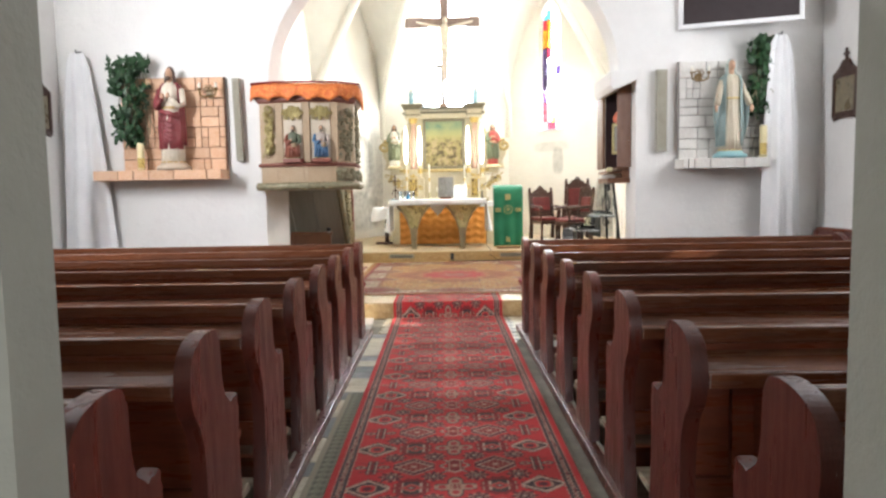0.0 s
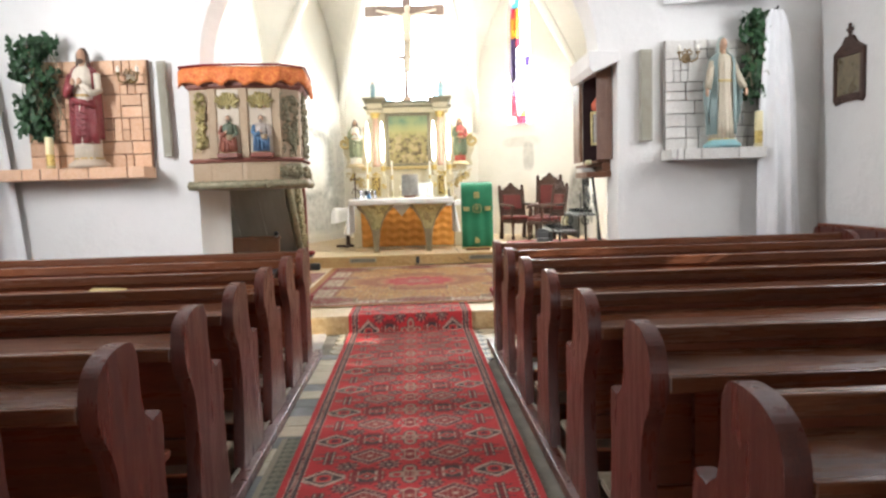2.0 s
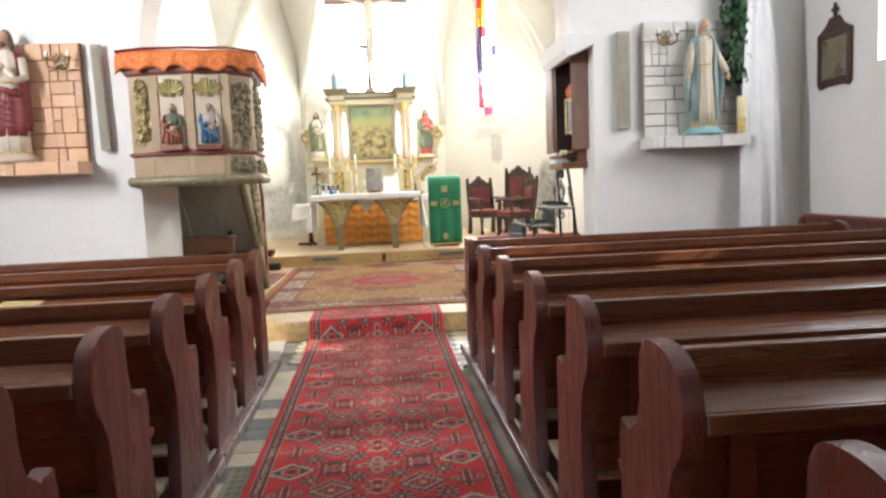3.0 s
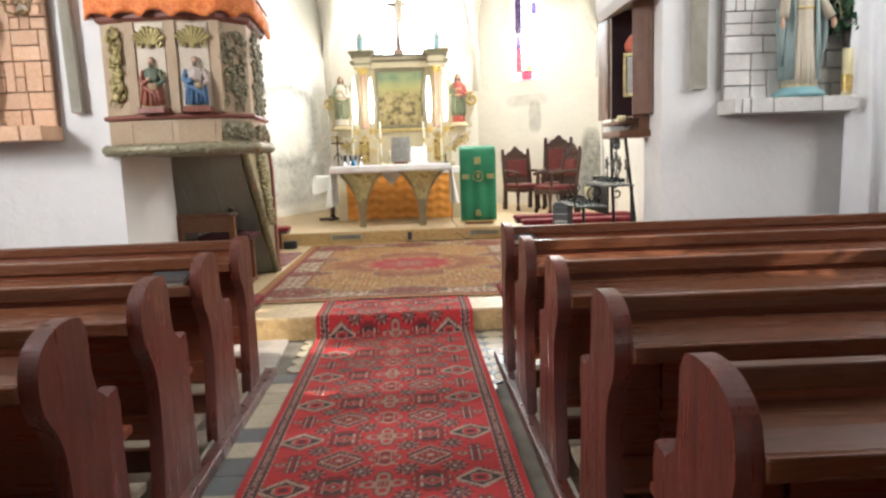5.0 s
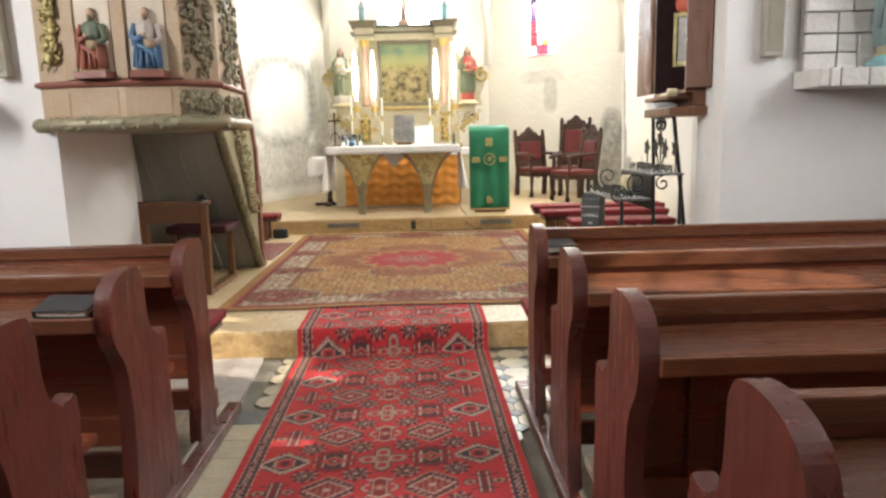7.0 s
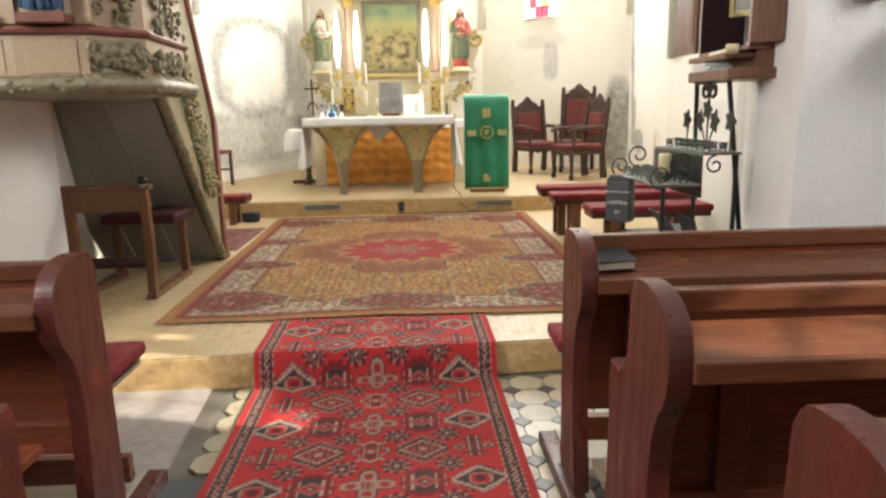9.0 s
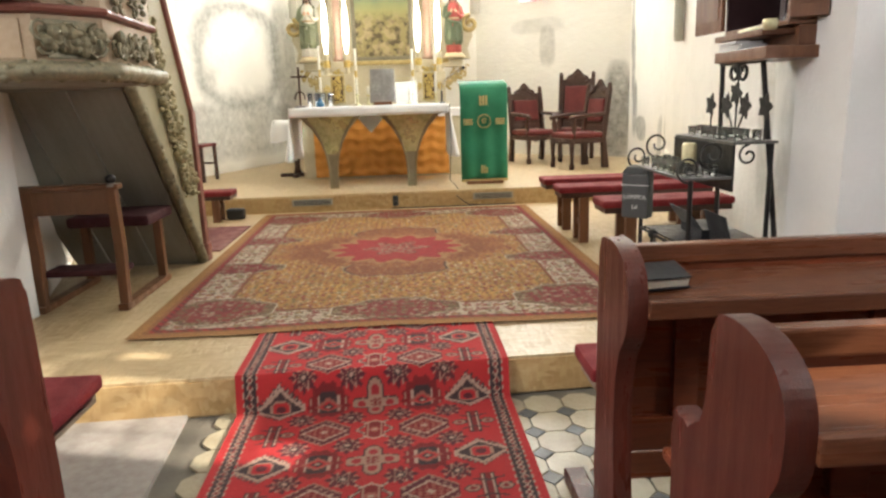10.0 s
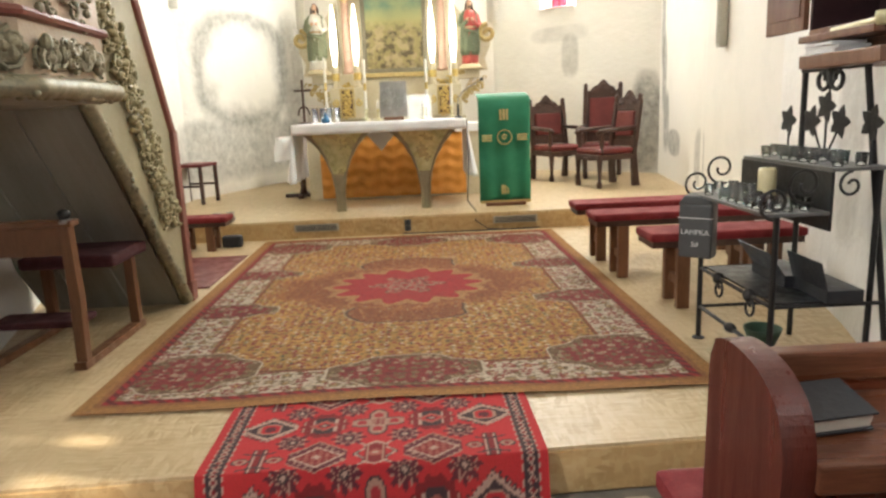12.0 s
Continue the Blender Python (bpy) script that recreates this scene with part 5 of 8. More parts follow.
def paschal_candle():
    ob = thing("paschal_candle", "tall decorated white candle on a dark turned stand", "candle", pose(-3.60, 6.62, 0))
    part("stand", lathe(bmesh.new(), [(0.14, 0), (0.15, 0.03), (0.06, 0.07), (0.03, 0.14), (0.045, 0.3), (0.025, 0.45), (0.04, 0.62), (0.028, 0.8), (0.05, 0.98), (0.06, 1.04), (0.045, 1.06)], 18), M["dark_oak"], ob, "", None, True)
    part("wax_body", lathe(bmesh.new(), [(0.036, 1.055), (0.036, 1.86), (0.03, 1.875)], 18), M["white_wax"], ob, "white wax", None, True)
    part("gilt_relief", lathe(bmesh.new(), [(0.038, 1.12), (0.038, 1.25)], 18), M["gold"], ob, "gilded relief band")
    for z0, z1 in ((1.36, 1.56), (1.60, 1.64), (1.68, 1.71)):
        part("red_relief", lathe(bmesh.new(), [(0.0385, z0), (0.0385, z1)], 18), M["red_leather"], ob, "red relief band")
    part("cross_arm", boxed(-0.085, -0.042, 1.47, 0.085, -0.030, 1.495, bev=0.004), M["dark_oak"], ob)
    return ob


paschal_candle()


def wall_stall():
    """A low stall along the side wall with a rounded end."""
    ob = thing("wall_stall", "dark brown wooden stall along the side wall", "stall", pose(3.93, 0, 0))
    prof = [(7.33, 0), (7.33, 0.84), (7.31, 0.885), (7.26, 0.905), (5.2, 0.905), (5.2, 0)]
    part("back_panel", prism(bmesh.new(), prof, -0.03, 0.03, "x", 0.008), M["pew_end"], ob)
    part("cap_rail", boxed(-0.045, 5.2, 0.90, 0.05, 7.24, 0.925, bev=0.008), M["pew"], ob)
    return ob


wall_stall()


def book(x, y, z, w, d, h, cover, tilt, turn, label):
    ob = thing("book", label, "book", pose(x, y, z, tilt, 0, turn))
    part("page_block", boxed(-w / 2 + 0.006, -d / 2 + 0.004, 0.004, w / 2 - 0.004, d / 2 - 0.006, h - 0.004, bev=0.002), M["paper"], ob, "cream page block")
    part("front_cover", boxed(-w / 2, -d / 2, h - 0.005, w / 2, d / 2, h, bev=0.0015), cover, ob)
    part("back_cover", boxed(-w / 2, -d / 2, 0, w / 2, d / 2, 0.005, bev=0.0015), cover, ob)
    part("spine", boxed(-w / 2 - 0.003, -d / 2, 0, -w / 2 + 0.003, d / 2, h, bev=0.0015), cover, ob)
    return ob


def on_ledge(row_y, off):
    """Height of the sloping ledge behind a pew at this distance behind its top."""
    return 0.815 - (off - 0.07) * 0.25


book(0.985, RY - 0.135, on_ledge(0, 0.135) + 0.006, 0.135, 0.09, 0.034, M["black"], 14, 8, "black-bound hymn book on the front pew's ledge")
book(-0.72, LY - PITCH_L - 0.165, on_ledge(0, 0.165) + 0.006, 0.17, 0.11, 0.026, M["black"], 14, -4, "black hymn book on the pew ledge")
book(-2.55, LY - 3 * PITCH_L - 0.16, on_ledge(0, 0.16) + 0.006, 0.20, 0.13, 0.02, M["paper"], 14, 10, "white booklet on the pew ledge")
book(-1.45, LY - 2 * PITCH_L - 0.16, on_ledge(0, 0.16) + 0.006, 0.21, 0.13, 0.012, M["gilt_paint"], 14, -12, "yellow printed booklet on the pew ledge")
# ---------------------------------------------------------------- carved ornament
def carving(outline_pts, width, seed, depth=0.03, n=90, grain=0.03):
    """A strip of carved foliage: overlapping scrolls and buds along a line in the x-z plane, proud of y = 0."""
    rng = random.Random(seed)
    bm = bmesh.new()
    pts = [Vector(p) for p in outline_pts]
    for k in range(n):
        t = k / n * (len(pts) - 1)
        i = min(int(t), len(pts) - 2)
        p = pts[i].lerp(pts[i + 1], t - i)
        u, w = rng.uniform(-0.5, 0.5) * width, rng.uniform(-0.3, 0.3) * width
        c = (p.x + u, -rng.uniform(0.2, 1.0) * depth, p.y + w)
        if rng.random() < 0.55:
            ball(bm, c, rng.uniform(0.5, 1.2) * grain, depth * 0.6, rng.uniform(0.5, 1.2) * grain, 7)
        else:
            a = rng.random() * 6.28
            tube(bm, curl(c, rng.uniform(1.2, 2.0) * grain, 0.9, a, "xz", rng.choice((-1, 1)), 8), grain * 0.36, 5, taper=grain * 0.2)
    return bm


def ring(pts, grow, z):
    """A plan outline grown about its middle."""
    cx = sum(p[0] for p in pts) / len(pts)
    cy = sum(p[1] for p in pts) / len(pts)
    out = []
    for x, y in pts:
        d = Vector((x - cx, y - cy))
        d = d * (1 + grow / d.length)
        out.append((cx + d.x, cy + d.y, z))
    return out


def loft(bm, rings):
    vs = [[bm.verts.new(p) for p in r] for r in rings]
    for a, b in zip(vs, vs[1:]):
        for i in range(len(a)):
            bm.faces.new((a[i], a[(i + 1) % len(a)], b[(i + 1) % len(b)], b[i]))
    bm.faces.new(vs[0][::-1])
    bm.faces.new(vs[-1])
    return bm


def fan_shell(z, size):
    """A scallop: ribs that spread upwards from a knob, over a thin backing."""
    bm = bmesh.new()
    for k in range(9):
        a = radians(28 + 15.5 * k)
        r = size * (0.86 + 0.14 * abs(math.sin(a * 4.5)))
        tip = (r * math.cos(a), -0.016, z + r * math.sin(a))
        frustum(bm, (0.012 * math.cos(a), -0.012, z + 0.012 * math.sin(a)), tip, 0.004, 0.015, 7)
        ball(bm, tip, 0.016, 0.014, 0.016, 7)
    ball(bm, (0, -0.016, z), 0.022, 0.018, 0.018, 8)
    for s in (-1, 1):
        tube(bm, curl((0.062 * s, -0.012, z + 0.012), 0.026, 1.1, 1.57, "xz", -s, 10), 0.008, 6)
    return bm


PULPIT = [(-1.79, 7.66), (-1.755, 7.47), (-1.53, 7.40), (-1.245, 7.375), (-0.965, 7.42), (-0.80, 7.62), (-0.84, 8.24), (-1.0, 8.42), (-1.75, 8.42)]


def face_pose(i, z):
    """The pose of the middle of a pulpit face: x along it, y into the body."""
    a, b = Vector(PULPIT[i]), Vector(PULPIT[i + 1])
    mid = (a + b) / 2
    return pose(mid.x, mid.y, z, 0, 0, math.degrees(math.atan2(b.y - a.y, b.x - a.x))), (b - a).length


def pulpit():
    ob = thing("pulpit", "beige wooden pulpit with gilded carving and a red cloth", "pulpit")
    part("body", loft(bmesh.new(), [ring(PULPIT, 0, 1.42), ring(PULPIT, 0, 2.36)]), M["pulpit"], ob, "beige painted faceted body")
    part("rose_moulding", loft(bmesh.new(), [ring(PULPIT, g, z) for g, z in ((0.0, 1.625), (0.025, 1.632), (0.032, 1.645), (0.025, 1.658), (0.0, 1.665))]), M["pulpit_rose"], ob, "rose-brown moulding")
    part("cornice", loft(bmesh.new(), [ring(PULPIT, g, z) for g, z in ((0.0, 2.28), (0.03, 2.30), (0.035, 2.325), (0.055, 2.335), (0.06, 2.37), (0.0, 2.375))]), M["pulpit_rose"], ob, "rose-brown cornice")
    part("base_board", loft(bmesh.new(), [ring(PULPIT, g, z) for g, z in ((-0.1, 1.385), (0.0, 1.39), (0.02, 1.42), (0.0, 1.45))]), M["pulpit_grey"], ob)
    # garland round the foot
    g = [Vector(p) for p in ring(PULPIT, 0.03, 1.425)]
    rng = random.Random(2)
    bm = bmesh.new()
    line = []
    for a, b in zip(g[:-2], g[1:-1]):
        k = max(2, int((b - a).length / 0.022))
        line += [a.lerp(b, i / k) for i in range(k)]
    tube(bm, line, 0.036, 8)
    for p in line:
        for _ in range(2):
            a = rng.random() * 6.28
            ball(bm, (p.x + rng.uniform(-0.01, 0.01), p.y + 0.030 * math.cos(a), p.z + 0.030 * math.sin(a)), 0.017, 0.013, 0.013, 6)
    part("garland", bm, M["carving_dark"], ob, "dull green carved garland", None, True)
    for i in (2, 3, 4):      # corner pilasters
        x, y = PULPIT[i]
        part("corner_post", prism(bmesh.new(), [(x - 0.032, y - 0.014), (x + 0.032, y - 0.014), (x + 0.032, y + 0.04), (x - 0.032, y + 0.04)], 1.665, 2.28, "z", 0.006), M["pulpit"], ob)
    for i in (2, 3):
        m, w = face_pose(i, 0)
        part("niche_panel", boxed(-w / 2 + 0.045, -0.006, 1.69, w / 2 - 0.045, 0.01, 2.27, bev=0.003), M["pulpit_pale"], ob, "pale panel behind a figure", m)
        part("shell", fan_shell(2.115, 0.12), M["shell_gilt"], ob, "gilded shell ornament", m @ pose(0, -0.008, 0))
        part("figure_bracket", prism(bmesh.new(), [(-0.105, 0.0), (0.105, 0.0), (0.09, -0.085), (-0.09, -0.085)], 1.665, 1.705, "z", 0.006), M["pulpit_rose"], ob, "", m)
    for i in (1, 2, 3, 4):
        m, w = face_pose(i, 0)
        part("plinth_panel", boxed(-w / 2 + 0.04, -0.005, 1.47, w / 2 - 0.04, 0.01, 1.61, bev=0.003), M["pulpit"] if i < 4 else M["carving_dark"], ob, "", m)
    m, w = face_pose(1, 0)
    part("gilded_drop", carving([(0.0, 2.22), (0.0, 1.98), (0.0, 1.75)], 0.075, 5, 0.035, 80, 0.022), M["shell_gilt"], ob, "hanging gilded foliage", m @ pose(0, -0.004, 0))
    for i, s in ((4, 31), (5, 32)):
        m, w = face_pose(i, 0)
        part("carved_panel", carving([(0.0, 2.20), (0.0, 1.72)], w * 0.7, s, 0.022, 90 if i == 4 else 130, 0.022), M["carving_dark"], ob, "dull gilded carved foliage", m @ pose(0, -0.004, 0))
        part("carved_plinth", carving([(-w * 0.35, 1.54), (w * 0.35, 1.54)], 0.12, s + 5, 0.03, 60, 0.025), M["carving_dark"], ob, "dull gilded carved foliage", m @ pose(0, -0.004, 0))
    # stair behind: side panel, rail, post, underside boards
    X = -1.17
    side = [(9.76, STEP_Z), (9.70, STEP_Z), (8.73, 1.40), (8.30, 1.40), (8.30, 2.36), (9.25, 2.36), (9.78, 1.23)]
    part("stair_side", prism(bmesh.new(), side, X - 0.03, X, "x", 0.004), M["stair_olive"], ob, "cream side of the pulpit stair")
    part("hand_rail", tube(bmesh.new(), [(X - 0.01, 9.77, 1.24), (X - 0.01, 9.25, 2.37), (X - 0.01, 8.4, 2.40)], 0.038, 8), M["pulpit_rose"], ob, "dark brown hand rail")
    part("stair_post", boxed(X - 0.05, 9.735, STEP_Z, X + 0.025, 9.81, 1.25, bev=0.008), M["pulpit_rose"], ob, "brown newel post")
    part("post_foot", boxed(X - 0.06, 9.725, STEP_Z, X + 0.035, 9.82, STEP_Z + 0.13, bev=0.008), M["pulpit_rose"], ob)
    bm = bmesh.new()
    lo, hi = Vector((X + 0.005, 9.70, 0.19)), Vector((X + 0.005, 8.73, 1.42))
    line = [lo.lerp(hi, i / 46) for i in range(47)]
    tube(bm, line, 0.038, 8)
    for p in line:
        for _ in range(2):
            a = rng.random() * 6.28
            ball(bm, (p.x + 0.032 * math.cos(a), p.y + 0.02 * math.sin(a), p.z + 0.02 * math.sin(a)), 0.014, 0.018, 0.018, 6)
    part("stair_garland", bm, M["carving_dark"], ob, "dull green carved garland", None, True)
    m = pose(X + 0.002, 0, 0, 0, 0, 90)
    part("stair_carving", carving([(9.56, 0.72), (9.44, 0.98), (9.32, 1.25), (9.17, 1.55), (9.02, 1.85), (8.85, 2.0)], 0.21, 77, 0.035, 420, 0.022), M["carving_olive"], ob, "gilded carved foliage", m)
    part("stair_medallion", prism(bmesh.new(), [(9.31 + 0.055 * math.cos(a) - 0.06 * math.sin(a) * 0.4, 1.32 + 0.15 * math.sin(a)) for a in (2 * math.pi * k / 20 for k in range(20))], X, X + 0.022, "x", 0.005), M["pulpit_grey"], ob, "plain oval medallion")
    for x0, x1 in ((-2.02, -1.815), (-1.805, -1.512), (-1.503, -1.205)):
        bm = bmesh.new()
        pts = [(9.68, STEP_Z), (8.73, 1.385), (8.2, 1.385), (8.2, 1.41), (8.76, 1.41), (9.71, STEP_Z)]
        prism(bm, pts, x0, x1, "x", 0.002)
        part("underside_board", bm, M["pulpit_grey"], ob, "grey-olive underside board")
    part("stair_wall_side", prism(bmesh.new(), side, -2.06, -2.03, "x"), M["pulpit_grey"], ob)
    # cloth over the parapet
    bm = bmesh.new()
    pts = [Vector(p) for p in ring(PULPIT, 0.075, 0)]
    line = []
    for a, b in zip(pts[:-3], pts[1:-2]):
        k = max(4, int((b - a).length / 0.02))
        line += [a.lerp(b, i / k) for i in range(k)]
    line.append(pts[6])
    rows = []
    c = Vector((-1.25, 7.9, 0))
    for j in range(7):
        row = []
        for i, p in enumerate(line):
            out = (p - c).normalized()
            if j == 0:
                q, z = p - out * 0.16, 2.475
            elif j == 1:
                q, z = p - out * 0.02, 2.47
            else:
                t = (j - 1) / 5
                scallop = (0.045 + 0.012 * math.sin(i * 0.23)) * abs(math.sin(i * 0.31))
                q, z = p + out * (0.016 * math.sin(i * 0.62) * t + 0.006 * math.sin(i * 0.17) * t + 0.012), 2.465 - t * (0.175 - scallop)
            row.append(bm.verts.new((q.x, q.y, z + 0.008 * math.sin(i * 0.11))))
        rows.append(row)
    for a, b in zip(rows, rows[1:]):
        for i in range(len(line) - 1):
            bm.faces.new((a[i], a[i + 1], b[i + 1], b[i]))
    cl = part("parapet_cloth", bm, M["red_cloth"], ob, "orange-red brocade cloth with scalloped edge", None, True)
    cl.modifiers.new("thick", "SOLIDIFY").thickness = 0.006
    part("parapet_pad", loft(bmesh.new(), [ring(PULPIT, 0.05, 2.375), ring(PULPIT, 0.05, 2.455)]), M["red_cloth"], ob)
    part("cloth_fringe", tube(bmesh.new(), [(p.x, p.y, 2.478 + 0.004 * math.sin(i * 0.11)) for i, p in enumerate(line)], 0.010, 6), M["red_velvet"], ob, "dark red upper hem")
    return ob


pulpit()


def seated_figure(label, i, robe, cloak, inner):
    """A small carved figure, seated in front of its niche: lap, knees, folded cloak, bearded head."""
    m, w = face_pose(i, 1.705)
    P = [(lambda bm: boxed_into(bm, -0.09, -0.07, 0, 0.09, 0.0, 0.014), (0.34, 0.27, 0.14)),
         (lambda bm: lathe(bm, [(0.085, 0.012), (0.088, 0.05), (0.082, 0.12), (0.072, 0.16), (0.05, 0.175)], 26, (0, -0.035, 0), 1.0, 0.62, 0.13, 8), robe),
         (lambda bm: lathe(bm, [(0.062, 0.14), (0.060, 0.20), (0.068, 0.255), (0.055, 0.285), (0.022, 0.30), (0.016, 0.315)], 22, (0, -0.022, 0), 1.0, 0.62, 0.10, 7), inner),
         (lambda bm: mantle(bm, [(0.098, 0.03), (0.095, 0.12), (0.082, 0.2), (0.078, 0.26), (0.045, 0.297)], -20, 200, 0.0, 22), cloak),
         (lambda bm: tube(bm, [(-0.07, -0.02, 0.27), (-0.095, -0.045, 0.20), (-0.05, -0.085, 0.175), (-0.01, -0.09, 0.20)], 0.024, 8, taper=0.016), cloak),
         (lambda bm: tube(bm, [(0.07, -0.02, 0.27), (0.10, -0.04, 0.19), (0.055, -0.088, 0.15)], 0.024, 8, taper=0.017), inner),
         (lambda bm: ball(bm, (-0.005, -0.095, 0.205), 0.014, 0.012, 0.016, 7), SKIN),
         (lambda bm: ball(bm, (0.05, -0.093, 0.145), 0.014, 0.012, 0.016, 7), SKIN),
         (lambda bm: boxed_into(bm, 0.0, -0.105, 0.125, 0.07, -0.092, 0.175), (0.28, 0.20, 0.11)),
         (lambda bm: ball(bm, (0, -0.03, 0.338), 0.025, 0.026, 0.031, 10), SKIN),
         (lambda bm: ball(bm, (0, -0.042, 0.318), 0.018, 0.018, 0.024, 8), (0.16, 0.12, 0.09)),
         (lambda bm: ball(bm, (0, -0.018, 0.345), 0.029, 0.027, 0.031, 10), (0.16, 0.12, 0.09))]
    for k, (x0, x1) in enumerate(((-0.06, -0.075), (-0.03, -0.03), (0.0, 0.012), (0.035, 0.045), (0.062, 0.075))):
        P.append((lambda bm, x0=x0, x1=x1, k=k: tube(bm, [(x0, -0.088, 0.16 - 0.008 * (k % 2)), (x1, -0.094, 0.08), (x1 * 1.1, -0.092, 0.018)], 0.012, 6, taper=0.009), robe if k % 2 else cloak))
    P.append((lambda bm: tube(bm, [(-0.085, -0.06, 0.16), (-0.02, -0.095, 0.135), (0.05, -0.097, 0.10), (0.08, -0.08, 0.05)], 0.016, 7), cloak))
    return dyed_figure("statuette", P, label, "statuette", m @ Matrix.Diagonal((0.78, 0.85, 0.90, 1)))


def boxed_into(bm, *a):
    return box(bm, *a)


seated_figure("small seated figure in green and red on the pulpit", 2, (0.27, 0.075, 0.04), (0.25, 0.07, 0.045), (0.08, 0.11, 0.07))
seated_figure("small seated figure in white and blue on the pulpit", 3, (0.04, 0.12, 0.24), (0.05, 0.14, 0.26), (0.40, 0.34, 0.30))


M["dark_velvet"] = surface("dark_crimson_velvet", (0.042, 0.004, 0.007), (0.030, 0.003, 0.005), (0.07, 0.007, 0.010), 0.85, scale=12, fine=150)


def kneeling_chair():
    ob = thing("prayer_chair", "brown wooden prayer chair with crimson pads under the pulpit stair", "chair", pose(0, 0, STEP_Z))
    part("back_board", boxed(-1.77, 8.60, 0.55, -1.27, 8.63, 0.70, bev=0.006), M["oak"], ob)
    part("top_rail", boxed(-1.80, 8.58, 0.685, -1.24, 8.66, 0.715, bev=0.008), M["oak"], ob)
    for x in (-1.77, -1.31):
        part("back_leg", prism(bmesh.new(), [(8.575, 0), (8.63, 0), (8.655, 0.35), (8.645, 0.69), (8.59, 0.69), (8.60, 0.35)], x, x + 0.05, "x", 0.005), M["oak"], ob)
        part("front_leg", boxed(x, 9.19, 0, x + 0.05, 9.24, 0.43, bev=0.004), M["oak"], ob)
        part("foot_runner", boxed(x - 0.005, 8.56, 0, x + 0.055, 9.27, 0.04, bev=0.006), M["oak"], ob)
    part("seat_pad", boxed(-1.68, 8.85, 0.43, -1.20, 9.28, 0.495, bev=0.02), M["dark_velvet"], ob, "crimson velvet seat pad")
    part("kneeling_pad", boxed(-1.74, 8.63, 0.19, -1.30, 8.82, 0.225, bev=0.012), M["dark_velvet"], ob, "crimson velvet kneeling pad")
    part("knob", lathe(bmesh.new(), [(0.02, 0), (0.028, 0.02), (0.03, 0.035), (0.012, 0.05)], 12), M["iron"], ob, "black knob", pose(-1.285, 8.62, 0.715), True)
    part("clamp", lathe(bmesh.new(), [(0.03, 0), (0.034, 0.008), (0.02, 0.02)], 12), M["silver"], ob, "chrome clamp", pose(-1.275, 8.605, 0.70), True)
    return ob


kneeling_chair()


# ---------------------------------------------------------------- altar table and what stands on it
def altar_table():
    ob = thing("altar_table", "altar table on two flared bronze legs with a white cloth", "altar", pose(0, 0, DAIS_Z))
    for cx in (-0.475, 0.385):
        bm = bmesh.new()
        prof = [(0.045, 0.0), (0.047, 0.12), (0.055, 0.25), (0.075, 0.38), (0.125, 0.52), (0.20, 0.65), (0.30, 0.76), (0.37, 0.815)]
        vs = []
        for half, z in prof:
            d = 0.05 + half * 0.42
            y = 12.36
            vs.append([bm.verts.new((cx - half, y - d * 0.5, z)), bm.verts.new((cx + half, y - d * 0.5, z)), bm.verts.new((cx + half * 0.8, y + d, z)), bm.verts.new((cx - half * 0.8, y + d, z))])
        for a, b in zip(vs, vs[1:]):
            for i in range(4):
                bm.faces.new((a[i], a[(i + 1) % 4], b[(i + 1) % 4], b[i]))
        bm.faces.new(vs[0][::-1])
        bm.faces.new(vs[-1])
        leg = part("flared_leg", bm, M["bronze"], ob, "flared bronze leg")
        for s in (-1, 1):
            rim = [(cx + s * (h - 0.008), 12.36 - (0.05 + h * 0.42) * 0.5 - 0.004, z) for h, z in prof]
            part("leg_rim", tube(bmesh.new(), rim, 0.011, 6), M["bronze"], leg)
        bm = bmesh.new()
        inner = [(h * 0.80, z, 12.36 - (0.05 + h * 0.42) * 0.5 - 0.004) for h, z in prof[3:]]
        for (h0, z0, y0), (h1, z1, y1) in zip(inner, inner[1:]):
            bm.faces.new([bm.verts.new(q) for q in ((cx - h0, y0, z0), (cx + h0, y0, z0), (cx + h1, y1, z1), (cx - h1, y1, z1))])
        part("gilded_inlay", bm, M["leaf_gold"], leg, "pale gilded inlay")
    part("table_slab", boxed(-0.86, 12.16, 0.815, 0.78, 12.98, 0.875, bev=0.006), M["bronze"], ob)
    return ob


altar_table()


